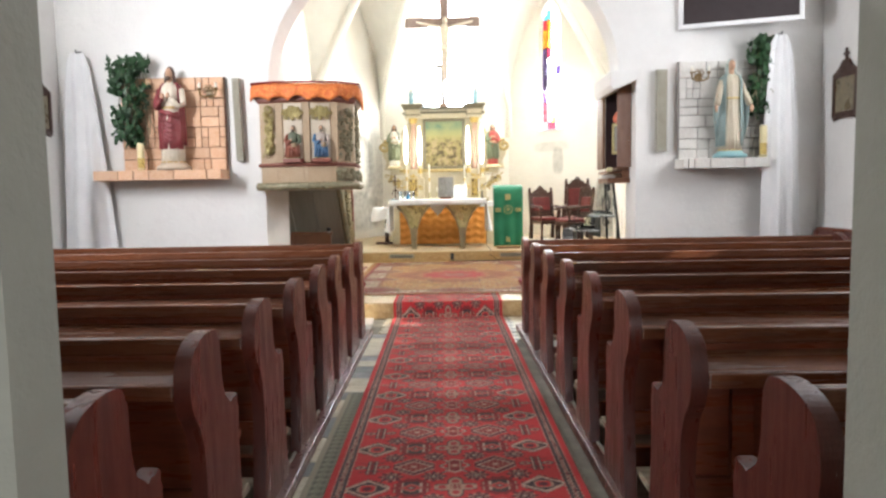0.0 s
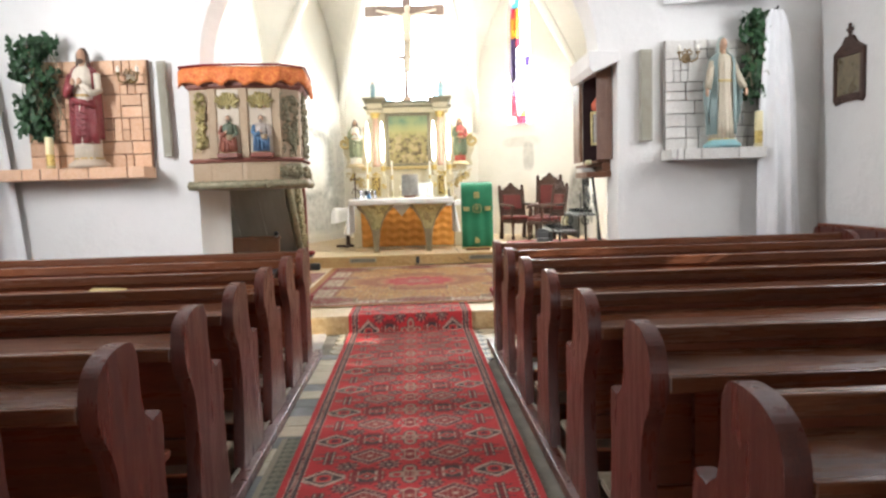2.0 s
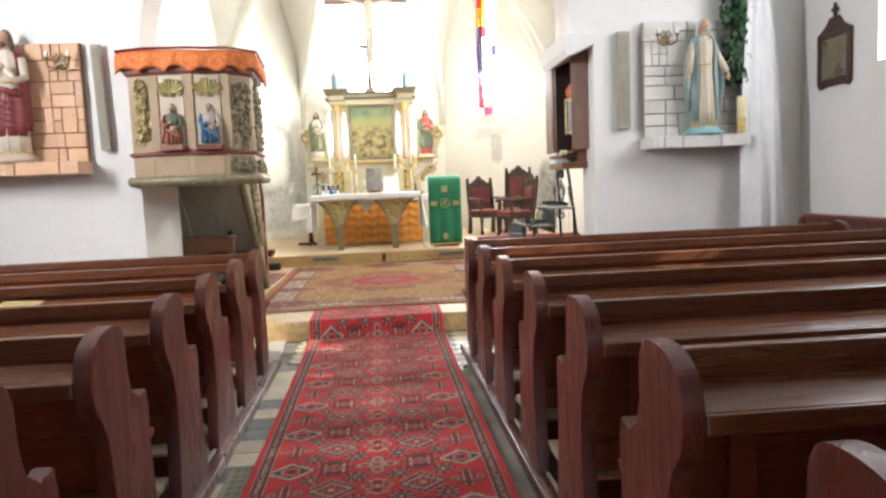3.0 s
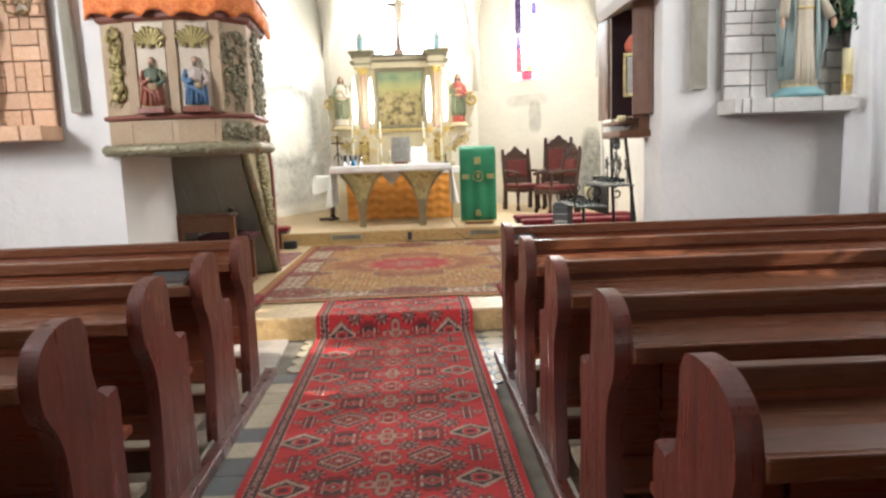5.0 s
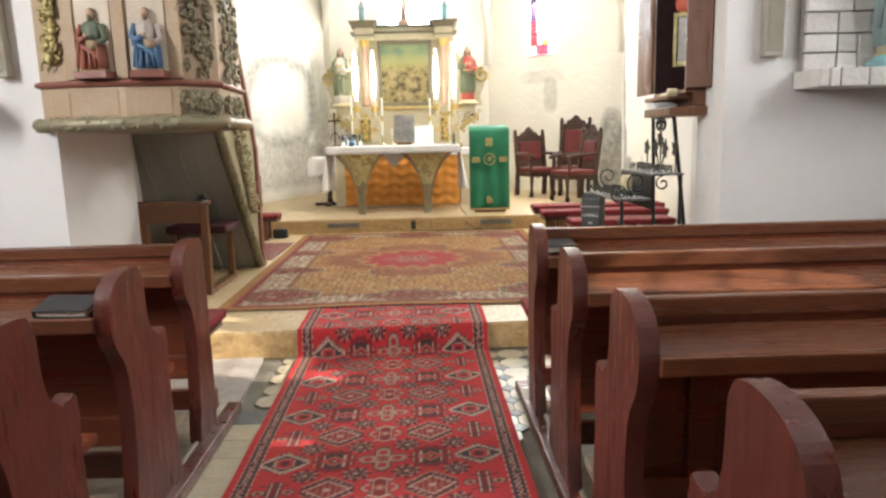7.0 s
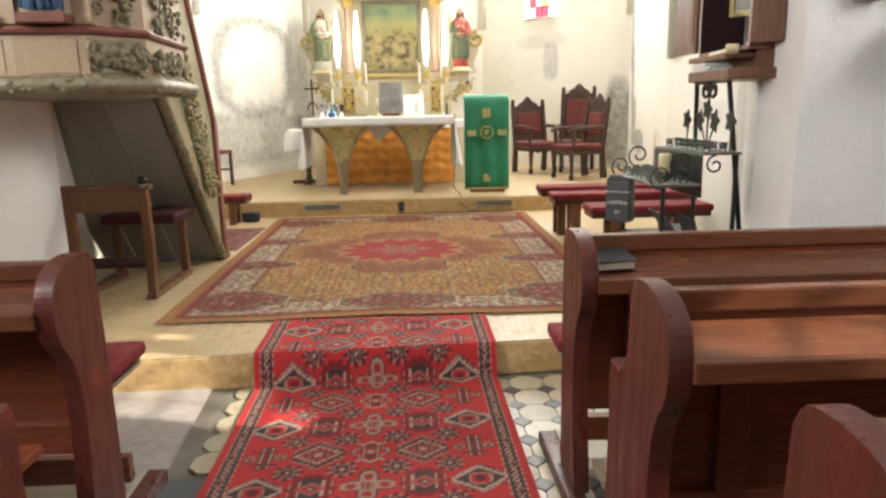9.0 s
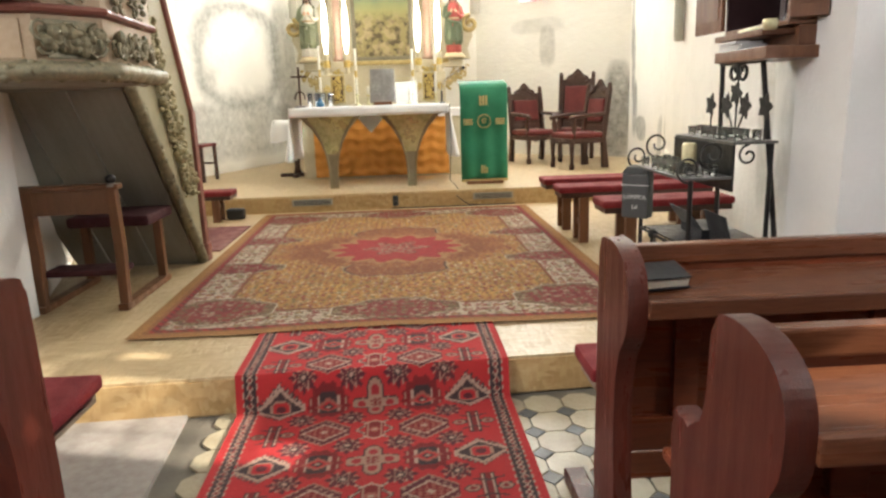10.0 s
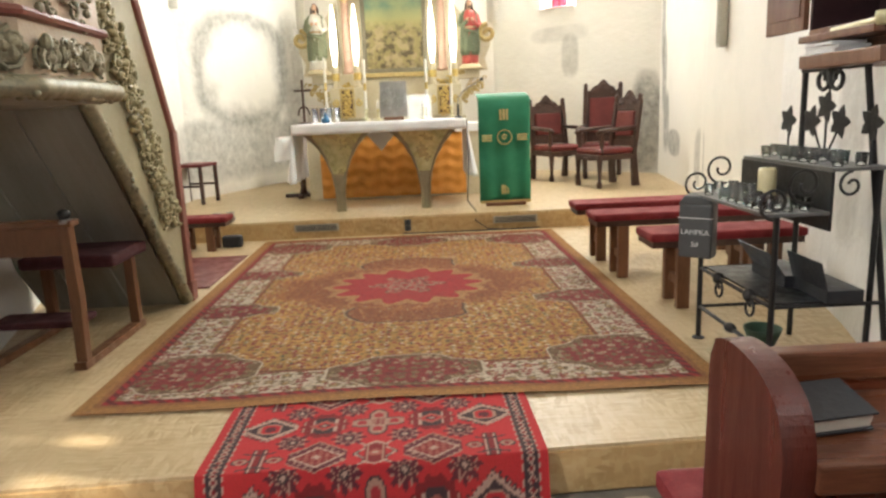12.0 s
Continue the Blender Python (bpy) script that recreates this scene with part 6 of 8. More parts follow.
def altar_cloth():
    ob = thing("altar_cloth", "white linen altar cloth hanging at both ends", "cloth", pose(0, 0, DAIS_Z))
    bm = bmesh.new()
    L, R, T = -0.885, 0.805, 0.884
    path = [(L - 0.004 * k, T - 0.01 - 0.04 * k) for k in range(14, 0, -1)] + [(L, T)] + [(L + (R - L) * k / 24, T) for k in range(1, 24)] + [(R, T)] + [(R + 0.004 * k, T - 0.01 - 0.04 * k) for k in range(1, 15)]
    rows = []
    for x, z in path:
        row = []
        for j in range(25):
            v = j / 24
            y = 12.135 + v * 0.87
            drop = max(0.0, T - z)
            row.append(bm.verts.new((x + drop * 0.10 * math.sin(v * 22), y + (0.02 * math.sin(z * 9)) * drop, z)))
        rows.append(row)
    for a, b in zip(rows, rows[1:]):
        for j in range(24):
            bm.faces.new((a[j], a[j + 1], b[j + 1], b[j]))
    cl = part("top_cloth", bm, M["white_cloth"], ob, "", None, True)
    cl.modifiers.new("thick", "SOLIDIFY").thickness = 0.004
    bm = bmesh.new()
    rows = []
    for j in range(4):
        rows.append([bm.verts.new((L + (R - L) * i / 80, 12.132 - 0.004 * math.sin(i * 0.5) * j / 3, T - 0.10 * j / 3)) for i in range(81)])
    for a, b in zip(rows, rows[1:]):
        for i in range(80):
            bm.faces.new((a[i], a[i + 1], b[i + 1], b[i]))
    fr = part("front_fall", bm, M["white_cloth"], ob, "", None, True)
    fr.modifiers.new("thick", "SOLIDIFY").thickness = 0.004
    bm = bmesh.new()
    prism(bm, [(-0.24, T - 0.08), (0.14, T - 0.08), (-0.05, T - 0.30)], 12.52, 12.526, "y")
    prism(bm, [(-0.85, T - 0.1), (-0.35, T - 0.1), (-0.6, T - 0.34)], 12.60, 12.606, "y")
    part("cloth_corners", bm, M["white_cloth"], ob)
    return ob


altar_cloth()


def antependium():
    """The orange frontal of the old altar block behind the table."""
    ob = thing("old_altar_block", "old altar block with an orange brocade frontal", "altar", pose(0, 0, DAIS_Z))
    part("block", boxed(-0.95, 13.32, 0, 1.05, 14.9, 0.80, bev=0.01), M["altar_cream"], ob)
    bm = bmesh.new()
    rows = []
    for j in range(46):
        z = 0.02 + 0.70 * j / 45
        rows.append([bm.verts.new((-0.80 + 1.66 * i / 160, 13.30 - 0.007 * math.sin(j * 0.70 + 0.9 * math.sin(i * 0.26)) - 0.003 * math.sin(i * 0.5), z)) for i in range(161)])
    for a, b in zip(rows, rows[1:]):
        for i in range(160):
            bm.faces.new((a[i], a[i + 1], b[i + 1], b[i]))
    part("frontal", bm, M["orange_cloth"], ob, "rippled orange brocade frontal", None, True)
    part("white_upper_cloth", boxed(-0.97, 13.285, 0.72, 1.07, 14.0, 0.812, bev=0.006), M["white_cloth"], ob, "white upper cloth")
    return ob


antependium()
AZ = DAIS_Z + 0.888


def candlestick(x, y, z, h, label="slender white altar candle in a brass holder"):
    ob = thing("candlestick", label, "candlestick", pose(x, y, z))
    part("foot", lathe(bmesh.new(), [(0.045, 0), (0.046, 0.008), (0.02, 0.02), (0.010, 0.04), (0.014, 0.07), (0.008, 0.10), (0.022, 0.115), (0.022, 0.125)], 14), M["brass"], ob, "brass foot", None, True)
    part("candle_shaft", lathe(bmesh.new(), [(0.014, 0.12), (0.014, h), (0.010, h + 0.006)], 12), M["white_wax"], ob, "white candle", None, True)
    part("gilt_band", lathe(bmesh.new(), [(0.0148, h * 0.5), (0.0148, h * 0.62)], 12), M["gold"], ob)
    return ob


for x, y, h in ((-0.20, 12.75, 0.62), (0.44, 12.75, 0.60), (0.70, 12.80, 0.70), (-0.62, 12.85, 0.66)):
    candlestick(x, y, AZ, h)
for x, y, h in ((-0.06, 12.5, 0.20), (0.40, 12.52, 0.19)):
    candlestick(x, y, AZ, h, "short white altar candle in a brass holder")


def missal():
    ob = thing("missal_stand", "silver-covered book standing on a wooden rest", "book stand", pose(0.10, 12.42, AZ))
    part("rest", boxed(-0.10, -0.05, 0, 0.10, 0.12, 0.035, bev=0.006), M["oak"], ob, "wooden rest")
    for s in (-1, 1):
        part("silver_cover", boxed(-0.145 if s < 0 else 0.003, 0.02, 0.035, -0.003 if s < 0 else 0.145, 0.035, 0.40, bev=0.004), M["silver"], ob, "embossed silver cover", pose(0, 0, 0, -12, 0, 6 * s))
        part("relief", carving([(0.074 * s, 0.12), (0.074 * s, 0.32)], 0.09, 50 + s, 0.010, 40, 0.016), M["silver"], ob, "", pose(0, 0.015, 0, -12, 0, 6 * s))
    return ob


missal()


def glass_box():
    ob = thing("glass_case", "clear glass case on the altar cloth", "case", pose(0.36, 12.60, AZ))
    for a in ((-0.12, -0.10, 0, 0.12, -0.094, 0.24), (-0.12, 0.094, 0, 0.12, 0.10, 0.24), (-0.12, -0.093, 0, -0.114, 0.093, 0.24), (0.114, -0.093, 0, 0.12, 0.093, 0.24), (-0.12, -0.10, 0.241, 0.12, 0.10, 0.247)):
        part("pane", boxed(*a), M["glass"], ob).visible_shadow = False
    return ob


glass_box()


def table_cross():
    ob = thing("table_crucifix", "dark table crucifix on a round hoop foot", "crucifix", pose(-0.80, 12.45, AZ))
    part("foot", lathe(bmesh.new(), [(0.07, 0), (0.07, 0.012), (0.03, 0.02)], 16), M["dark_oak"], ob)
    part("hoop", tube(bmesh.new(), [(0.055 * math.cos(a), 0, 0.085 + 0.085 * math.sin(a)) for a in (math.pi * k / 12 for k in range(13))], 0.009, 7), M["dark_oak"], ob)
    part("upright", boxed(-0.011, -0.009, 0.02, 0.011, 0.009, 0.43, bev=0.002), M["dark_oak"], ob)
    part("crossbar", boxed(-0.085, -0.012, 0.315, 0.085, 0.006, 0.336, bev=0.002), M["dark_oak"], ob)
    return ob


table_cross()


def cruet_set():
    ob = thing("cruet", "small blue glass cruet on the altar", "cruet", pose(-0.56, 12.24, AZ))
    part("bowl", lathe(bmesh.new(), [(0.03, 0), (0.045, 0.02), (0.04, 0.045), (0.02, 0.06), (0.022, 0.075)], 14), M["blue_glass"], ob, "", None, True)
    part("stopper", ball(bmesh.new(), (0, 0, 0.085), 0.014, seg=8), M["blue_glass"], ob, "", None, True)


M["blue_glass"] = surface("blue_glass", (0.04, 0.16, 0.30), (0.03, 0.12, 0.24), None, 0.15)
cruet_set()


def tall_glasses():
    for k in range(4):
        ob = thing("water_glass", "clear drinking glass on the altar cloth", "glass", pose(-0.72 + 0.075 * k, 12.62 + 0.05 * (k % 2), AZ), "glasses on the altar")
        part("tumbler", lathe(bmesh.new(), [(0.026, 0), (0.032, 0.15), (0.030, 0.15), (0.024, 0.006)], 14), M["glass"], ob, "", None, True).visible_shadow = False


tall_glasses()


def microphone():
    ob = thing("gooseneck_microphone", "black gooseneck microphone on the altar", "microphone", pose(0.74, 12.30, AZ))
    part("base", lathe(bmesh.new(), [(0.035, 0), (0.035, 0.012), (0.014, 0.02), (0.012, 0.13)], 12), M["black"], ob)
    part("neck", tube(bmesh.new(), [(0, 0, 0.12), (0.005, 0, 0.19), (0.05, -0.02, 0.25), (0.13, -0.05, 0.30), (0.22, -0.09, 0.35)], 0.005, 6), M["silver"], ob)
    part("head", ball(bmesh.new(), (0.232, -0.096, 0.357), 0.018, seg=10), M["black"], ob, "", None, True)
    part("cable", tube(bmesh.new(), [(0.02, -0.03, 0.0), (0.07, -0.19, -0.02), (0.075, -0.20, -0.45), (0.05, -0.22, -0.80), (0.12, -0.40, -0.882), (0.1, -0.50, -0.95), (0.22, -0.505, -1.04), (0.42, -0.51, -1.05)], 0.005, 5), M["black"], ob, "thin black cable")


microphone()


def lectern():
    ob = thing("lectern", "lectern covered with a long green cloth with gold crosses", "lectern", pose(1.19, 12.32, DAIS_Z))
    part("foot_board", boxed(-0.20, -0.10, 0, 0.20, 0.24, 0.035, bev=0.006), M["oak"], ob)
    part("column", boxed(-0.14, 0.0, 0.035, 0.14, 0.16, 1.04, bev=0.006), M["oak"], ob)
    part("desk", prism(bmesh.new(), [(-0.03, 1.058), (0.26, 1.104), (0.26, 1.07), (-0.03, 1.02)], -0.245, 0.245, "x"), M["oak"], ob)
    bm = bmesh.new()
    rows = []
    path = [(0.27, 1.118), (0.12, 1.096), (-0.03, 1.072), (-0.045, 1.03)] + [(-0.045 - 0.01 * math.sin(k * 0.6), 1.03 - k * 0.0625) for k in range(1, 17)]
    for k, (y, z) in enumerate(path):
        row = []
        for i in range(33):
            s = i / 32 - 0.5
            hang = max(0, k - 3) / 16
            row.append(bm.verts.new((s * (0.515 + 0.0 * hang), y - 0.012 * hang * math.sin(s * 16 + 0.8) + 0.03 * hang * (2 * s) ** 4, z - 0.006 * abs(s))))
        rows.append(row)
    for a, b in zip(rows, rows[1:]):
        for i in range(32):
            bm.faces.new((a[i], a[i + 1], b[i + 1], b[i]))
    cl = part("green_cloth", bm, M["green_cloth"], ob, "green silk cloth", None, True)
    cl.modifiers.new("thick", "SOLIDIFY").thickness = 0.004
    part("gold_hem", boxed(-0.255, -0.062, 0.025, 0.255, -0.050, 0.052, bev=0.003), M["gilt_paint"], cl, "gold hem")
    for x, z, w, h in ((0.0, 0.90, 0.095, 0.105), (0.0, 0.16, 0.08, 0.09), (-0.175, 0.68, 0.10, 0.07), (0.175, 0.68, 0.10, 0.07)):
        for k in range(3):
            bm = bmesh.new()
            if h > w:
                box(bm, x - w / 2 + k * w / 3, -0.064, z - h / 2, x - w / 2 + (k + 0.7) * w / 3, -0.056, z + h / 2, 0.002)
            else:
                box(bm, x - w / 2, -0.064, z - h / 2 + k * h / 3, x + w / 2, -0.056, z - h / 2 + (k + 0.7) * h / 3, 0.002)
            part("gold_stripe", bm, M["gilt_paint"], cl, "gold embroidery")
    part("gold_ring", tube(bmesh.new(), [(0.07 * math.cos(a), -0.061, 0.68 + 0.07 * math.sin(a)) for a in (2 * math.pi * k / 24 for k in range(25))], 0.006, 6), M["gilt_paint"], cl, "gold embroidery")
    part("gold_emblem", tube(bmesh.new(), curl((0, -0.061, 0.68), 0.032, 1.2, 0.5, "xz", 1, 14), 0.007, 6), M["gilt_paint"], cl, "gold embroidery")
    return ob


lectern()


def side_table():
    ob = thing("side_table", "small dark pedestal table with a white cloth", "table", pose(-1.10, 13.75, DAIS_Z))
    part("pedestal", lathe(bmesh.new(), [(0.05, 0.04), (0.035, 0.12), (0.045, 0.35), (0.03, 0.6), (0.05, 0.70)], 14), M["dark_oak"], ob, "", None, True)
    for a in (0, 90):
        part("foot_bar", boxed(-0.22, -0.035, 0, 0.22, 0.035, 0.045, bev=0.008), M["dark_oak"], ob, "", pose(0, 0, 0.001 * a / 90, 0, 0, a))
    part("top", boxed(-0.23, -0.2, 0.70, 0.23, 0.2, 0.72, bev=0.004), M["dark_oak"], ob)
    bm = bmesh.new()
    ringa = []
    for z, g in ((0.727, 0.0), (0.727, 0.245), (0.70, 0.255), (0.60, 0.27), (0.50, 0.275)):
        ringa.append([bm.verts.new((math.copysign(min(1, abs(1.25 * math.cos(a))), math.cos(a)) * (g + (0.012 * math.sin(9 * a) if z < 0.65 else 0)), math.copysign(min(1, abs(1.25 * math.sin(a))), math.sin(a)) * (g + (0.012 * math.sin(9 * a) if z < 0.65 else 0)) * 0.88, z - (0.05 * abs(math.sin(2 * a)) if z < 0.55 else 0))) for a in (2 * math.pi * k / 48 for k in range(48))])
    for a, b in zip(ringa[1:], ringa[2:]):
        for i in range(48):
            bm.faces.new((a[i], a[(i + 1) % 48], b[(i + 1) % 48], b[i]))
    bm.faces.new(ringa[1])
    for v in ringa[0]:
        bm.verts.remove(v)
    part("table_cloth", bm, M["white_cloth"], ob, "white table cloth", None, True)


side_table()


# ---------------------------------------------------------------- the carved high altar
def retable():
    Y = 15.72
    ob = thing("high_altar_retable", "cream and gilded carved altarpiece with a central painting", "altarpiece", pose(0.03, 0, 0))
    part("base_block", boxed(-0.98, Y - 0.45, DAIS_Z, 0.98, Y + 0.35, 1.22, bev=0.01), M["altar_cream"], ob)
    part("predella", boxed(-0.92, Y - 0.05, 1.22, 0.92, Y + 0.25, 1.86, bev=0.01), M["altar_cream"], ob)
    part("predella_cap", boxed(-1.0, Y - 0.12, 1.80, 1.0, Y + 0.28, 1.865, bev=0.015), M["gilt_paint"], ob, "gilded moulding")
    part("back_board", boxed(-0.80, Y + 0.05, 1.86, 0.80, Y + 0.22, 3.0, bev=0.01), M["altar_cream"], ob)
    part("painting", boxed(-0.41, Y + 0.012, 1.93, 0.41, Y + 0.03, 2.92), M["altar_painting"], ob, "greenish painted scene")
    for a in ((-0.47, Y - 0.01, 1.87, -0.41, Y + 0.05, 2.98), (0.41, Y - 0.01, 1.87, 0.47, Y + 0.05, 2.98), (-0.41, Y - 0.01, 1.87, 0.41, Y + 0.05, 1.93), (-0.41, Y - 0.01, 2.92, 0.41, Y + 0.05, 2.98)):
        part("picture_frame", boxed(*a, bev=0.012), M["altar_grey"], ob, "olive-grey picture frame")
    part("entablature", boxed(-0.86, Y - 0.06, 2.99, 0.86, Y + 0.25, 3.10, bev=0.01), M["altar_cream"], ob)
    part("frieze_rail", boxed(-0.92, Y - 0.10, 3.095, 0.92, Y + 0.27, 3.135, bev=0.012), M["altar_grey"], ob)
    part("top_cornice", boxed(-0.90, Y - 0.12, 3.20, 0.90, Y + 0.28, 3.235, bev=0.012), M["altar_grey"], ob)
    part("attic", boxed(-0.86, Y - 0.04, 3.13, 0.86, Y + 0.22, 3.205, bev=0.006), M["altar_cream"], ob)
    for s in (-1, 1):
        x = 0.68 * s
        part("pedestal", boxed(x - 0.14, Y - 0.20, 1.22, x + 0.14, Y + 0.02, 1.86, bev=0.012), M["altar_cream"], ob)
        part("gilded_panel", carving([(x, 1.34), (x, 1.72)], 0.15, 60 + s, 0.03, 60, 0.028), M["gold"], ob, "gilded ornament", pose(0, Y - 0.20, 0))
        part("column", lathe(bmesh.new(), [(0.075, 1.865), (0.085, 1.89), (0.062, 1.93), (0.060, 2.4), (0.052, 2.84), (0.07, 2.87)], 18), M["altar_rose"], ob, "rose marbled column", pose(x, Y - 0.12, 0), True)
        part("capital", lathe(bmesh.new(), [(0.052, 2.84), (0.075, 2.88), (0.10, 2.95), (0.10, 2.985)], 16), M["gold"], ob, "gilded capital", pose(x, Y - 0.12, 0))
        part("entablature_block", boxed(x - 0.15, Y - 0.24, 2.985, x + 0.15, Y - 0.03, 3.19, bev=0.01), M["altar_cream"], ob)
        part("block_cornice", loft(bmesh.new(), [[(x - g, Y - 0.14 - g, z), (x + g, Y - 0.14 - g, z), (x + g, Y + 0.05, z), (x - g, Y + 0.05, z)] for g, z in ((0.15, 3.17), (0.19, 3.20), (0.21, 3.235), (0.24, 3.25), (0.24, 3.275))]), M["altar_grey"], ob, "grey moulded cornice")
        part("block_rail", boxed(x - 0.17, Y - 0.26, 3.04, x + 0.17, Y - 0.02, 3.065, bev=0.006), M["altar_grey"], ob)
        part("wing", prism(bmesh.new(), [(0.82 * s, 1.86), (1.36 * s, 1.86), (1.30 * s, 2.02), (1.40 * s, 2.2), (1.38 * s, 2.45), (1.22 * s, 2.60), (0.98 * s, 2.66), (0.82 * s, 2.9)], Y + 0.06, Y + 0.14, "y", 0.01), M["altar_cream"], ob, "scrolled side wing")
        part("wing_scroll", tube(bmesh.new(), curl((1.36 * s, Y + 0.05, 2.38), 0.13, 1.3, 1.57, "xz", s), 0.035, 8), M["gilt_paint"], ob, "gilded scroll")
        part("wing_bracket", carving([(0.95 * s, 1.45), (1.25 * s, 1.72)], 0.18, 65 + s, 0.03, 50, 0.03), M["gilt_paint"], ob, "gilded bracket ornament", pose(0, Y, 0))
        part("wing_foot", boxed(min(0.80 * s, 1.22 * s), Y - 0.10, 1.74, max(0.80 * s, 1.22 * s), Y + 0.14, 1.86, bev=0.01), M["altar_cream"], ob)
    return ob


def altar_painting():
    """Dim green sky above, a golden middle and brown crowded figures below."""
    mat, nt, bsdf = nodes_of("altar_painting", 0.45)
    v = coords(nt)
    sep = nt.nodes.new("ShaderNodeSeparateXYZ")
    nt.links.new(v, sep.inputs[0])

    def rise(z0, z1):
        mr = nt.nodes.new("ShaderNodeMapRange")
        mr.inputs[1].default_value, mr.inputs[2].default_value = z0, z1
        nt.links.new(sep.outputs[2], mr.inputs[0])
        return mr.outputs[0]
    a = noise_fac(nt, v, 4.0, 2, 0.5, 0.40, 0.62)
    b = noise_fac(nt, v, 11.0, 2, 0.5, 0.46, 0.60)
    c = noise_fac(nt, v, 7.0, 2, 0.4, 0.50, 0.62)
    sky_part = mix(nt, a, (0.13, 0.21, 0.14), (0.24, 0.29, 0.15))
    low_part = mix(nt, b, (0.25, 0.21, 0.085), (0.085, 0.065, 0.03))
    low_part = mix(nt, c, low_part, (0.42, 0.33, 0.19), 0.6)
    col = mix(nt, rise(2.45, 2.62), low_part, (0.33, 0.31, 0.13))
    col = mix(nt, rise(2.58, 2.80), col, sky_part)
    nt.links.new(col, bsdf.inputs["Base Color"])
    return mat


M["altar_painting"] = altar_painting()
M["altar_rose"] = surface("rose_marbling", (0.42, 0.27, 0.20), (0.34, 0.20, 0.14), (0.52, 0.38, 0.30), 0.35, scale=9, fine=40)
retable()
statue("painted wooden figure in an olive robe beside the altarpiece", -1.08, 15.62, 1.862, 1.0, robe=(0.70, 0.68, 0.60), cloak=(0.16, 0.19, 0.11), trim=(0.40, 0.25, 0.12), base=(0.5, 0.42, 0.25))
statue("painted wooden figure in a red and green robe beside the altarpiece", 1.12, 15.62, 1.862, 0.98, robe=(0.45, 0.07, 0.06), cloak=(0.10, 0.14, 0.08), trim=(0.6, 0.5, 0.3), base=(0.5, 0.42, 0.25))
statue("small pale blue angel figure on the altarpiece cornice", -0.68, 15.62, 3.277, 0.36, robe=(0.20, 0.36, 0.40), cloak=(0.24, 0.40, 0.46), trim=(0.5, 0.5, 0.45), base=(0.45, 0.4, 0.3))
statue("small pale blue angel figure on the altarpiece cornice", 0.74, 15.62, 3.277, 0.36, robe=(0.20, 0.38, 0.42), cloak=(0.26, 0.44, 0.50), trim=(0.5, 0.5, 0.45), base=(0.45, 0.4, 0.3))


def altar_lamp(x, y, z0, h):
    """A tall lit altar lamp: a glowing tapered tube in a gilt socket."""
    ob = thing("altar_lamp", "tall glowing lamp tube on a gilded socket", "lamp", pose(x, y, z0))
    part("socket", lathe(bmesh.new(), [(0.055, 0), (0.06, 0.02), (0.03, 0.05), (0.045, 0.22), (0.05, 0.28), (0.03, 0.30)], 14), M["altar_cream"], ob, "cream and gilt socket", None, True)
    part("socket_band", lathe(bmesh.new(), [(0.052, 0.10), (0.052, 0.20)], 14), M["gold"], ob)
    part("glowing_tube", lathe(bmesh.new(), [(0.018, 0.30), (0.038, 0.45), (0.046, 0.62), (0.040, 0.82), (0.024, 0.98), (0.008, h)], 14), M["lamp_tube"], ob, "lit white glass tube", None, True)
    return ob


for x in (-0.80, -0.50, 0.56, 0.86):
    altar_lamp(x, 15.30, 1.66 if abs(x) > 0.7 else 1.66, 1.12)
for x in (-0.65, 0.71):
    ob = thing("lamp_plinth", "cream plinth with a gilded panel carrying two altar lamps", "plinth", pose(x, 15.20, 0))
    part("block", boxed(-0.24, 0, 1.222, 0.24, 0.20, 1.66, bev=0.01), M["altar_cream"], ob)
    part("gilded_panel", boxed(-0.10, -0.014, 1.25, 0.10, -0.001, 1.645, bev=0.005), M["gilt_paint"], ob, "gilded panel")
    part("panel_field", boxed(-0.072, -0.018, 1.275, 0.072, -0.0145, 1.62, bev=0.002), M["dark_oak"], ob, "dark ground of the panel")
    part("panel_ornament", carving([(0, 1.29), (0, 1.45), (0, 1.61)], 0.10, 90, 0.014, 46, 0.022), M["gold"], ob, "gilded foliage", pose(0, -0.018, 0))
    for s in (-1, 1):
        part("side_scroll", tube(bmesh.new(), curl((0.17 * s, -0.008, 1.45), 0.05, 1.4, 1.57, "xz", s), 0.011, 6), M["gold"], ob, "gilded scroll")


M["cross_grey"] = surface("grey_brown_cross_wood", (0.22, 0.15, 0.12), (0.16, 0.11, 0.09), None, 0.6, fine=50, stretch=(5, 5, 0.6))


def great_crucifix():
    ob = thing("crucifix", "large brown wooden crucifix hung above the altarpiece", "crucifix", pose(0.08, 15.72, 0))
    # upright cut short below to mimic the window's glare swallowing it
    part("upright", boxed(-0.095, -0.03, 4.72, 0.095, 0.03, 5.95, bev=0.006), M["cross_grey"], ob)
    part("crossbar", boxed(-0.87, -0.035, 4.99, 0.78, 0.025, 5.19, bev=0.006), M["cross_grey"], ob)
    # pale body colour stands in for the same glare washing the figure out
    part("corpus_figure", corpus(), M["robe_cream"], ob, "plain pale carved figure", None, True)
    for s in (-1, 1):
        part("hanging_wire", tube(bmesh.new(), [(0.7 * s, 0, 5.07), (0.75 * s, 0.0, 7.2)], 0.004, 5), M["iron"], ob)
    return ob


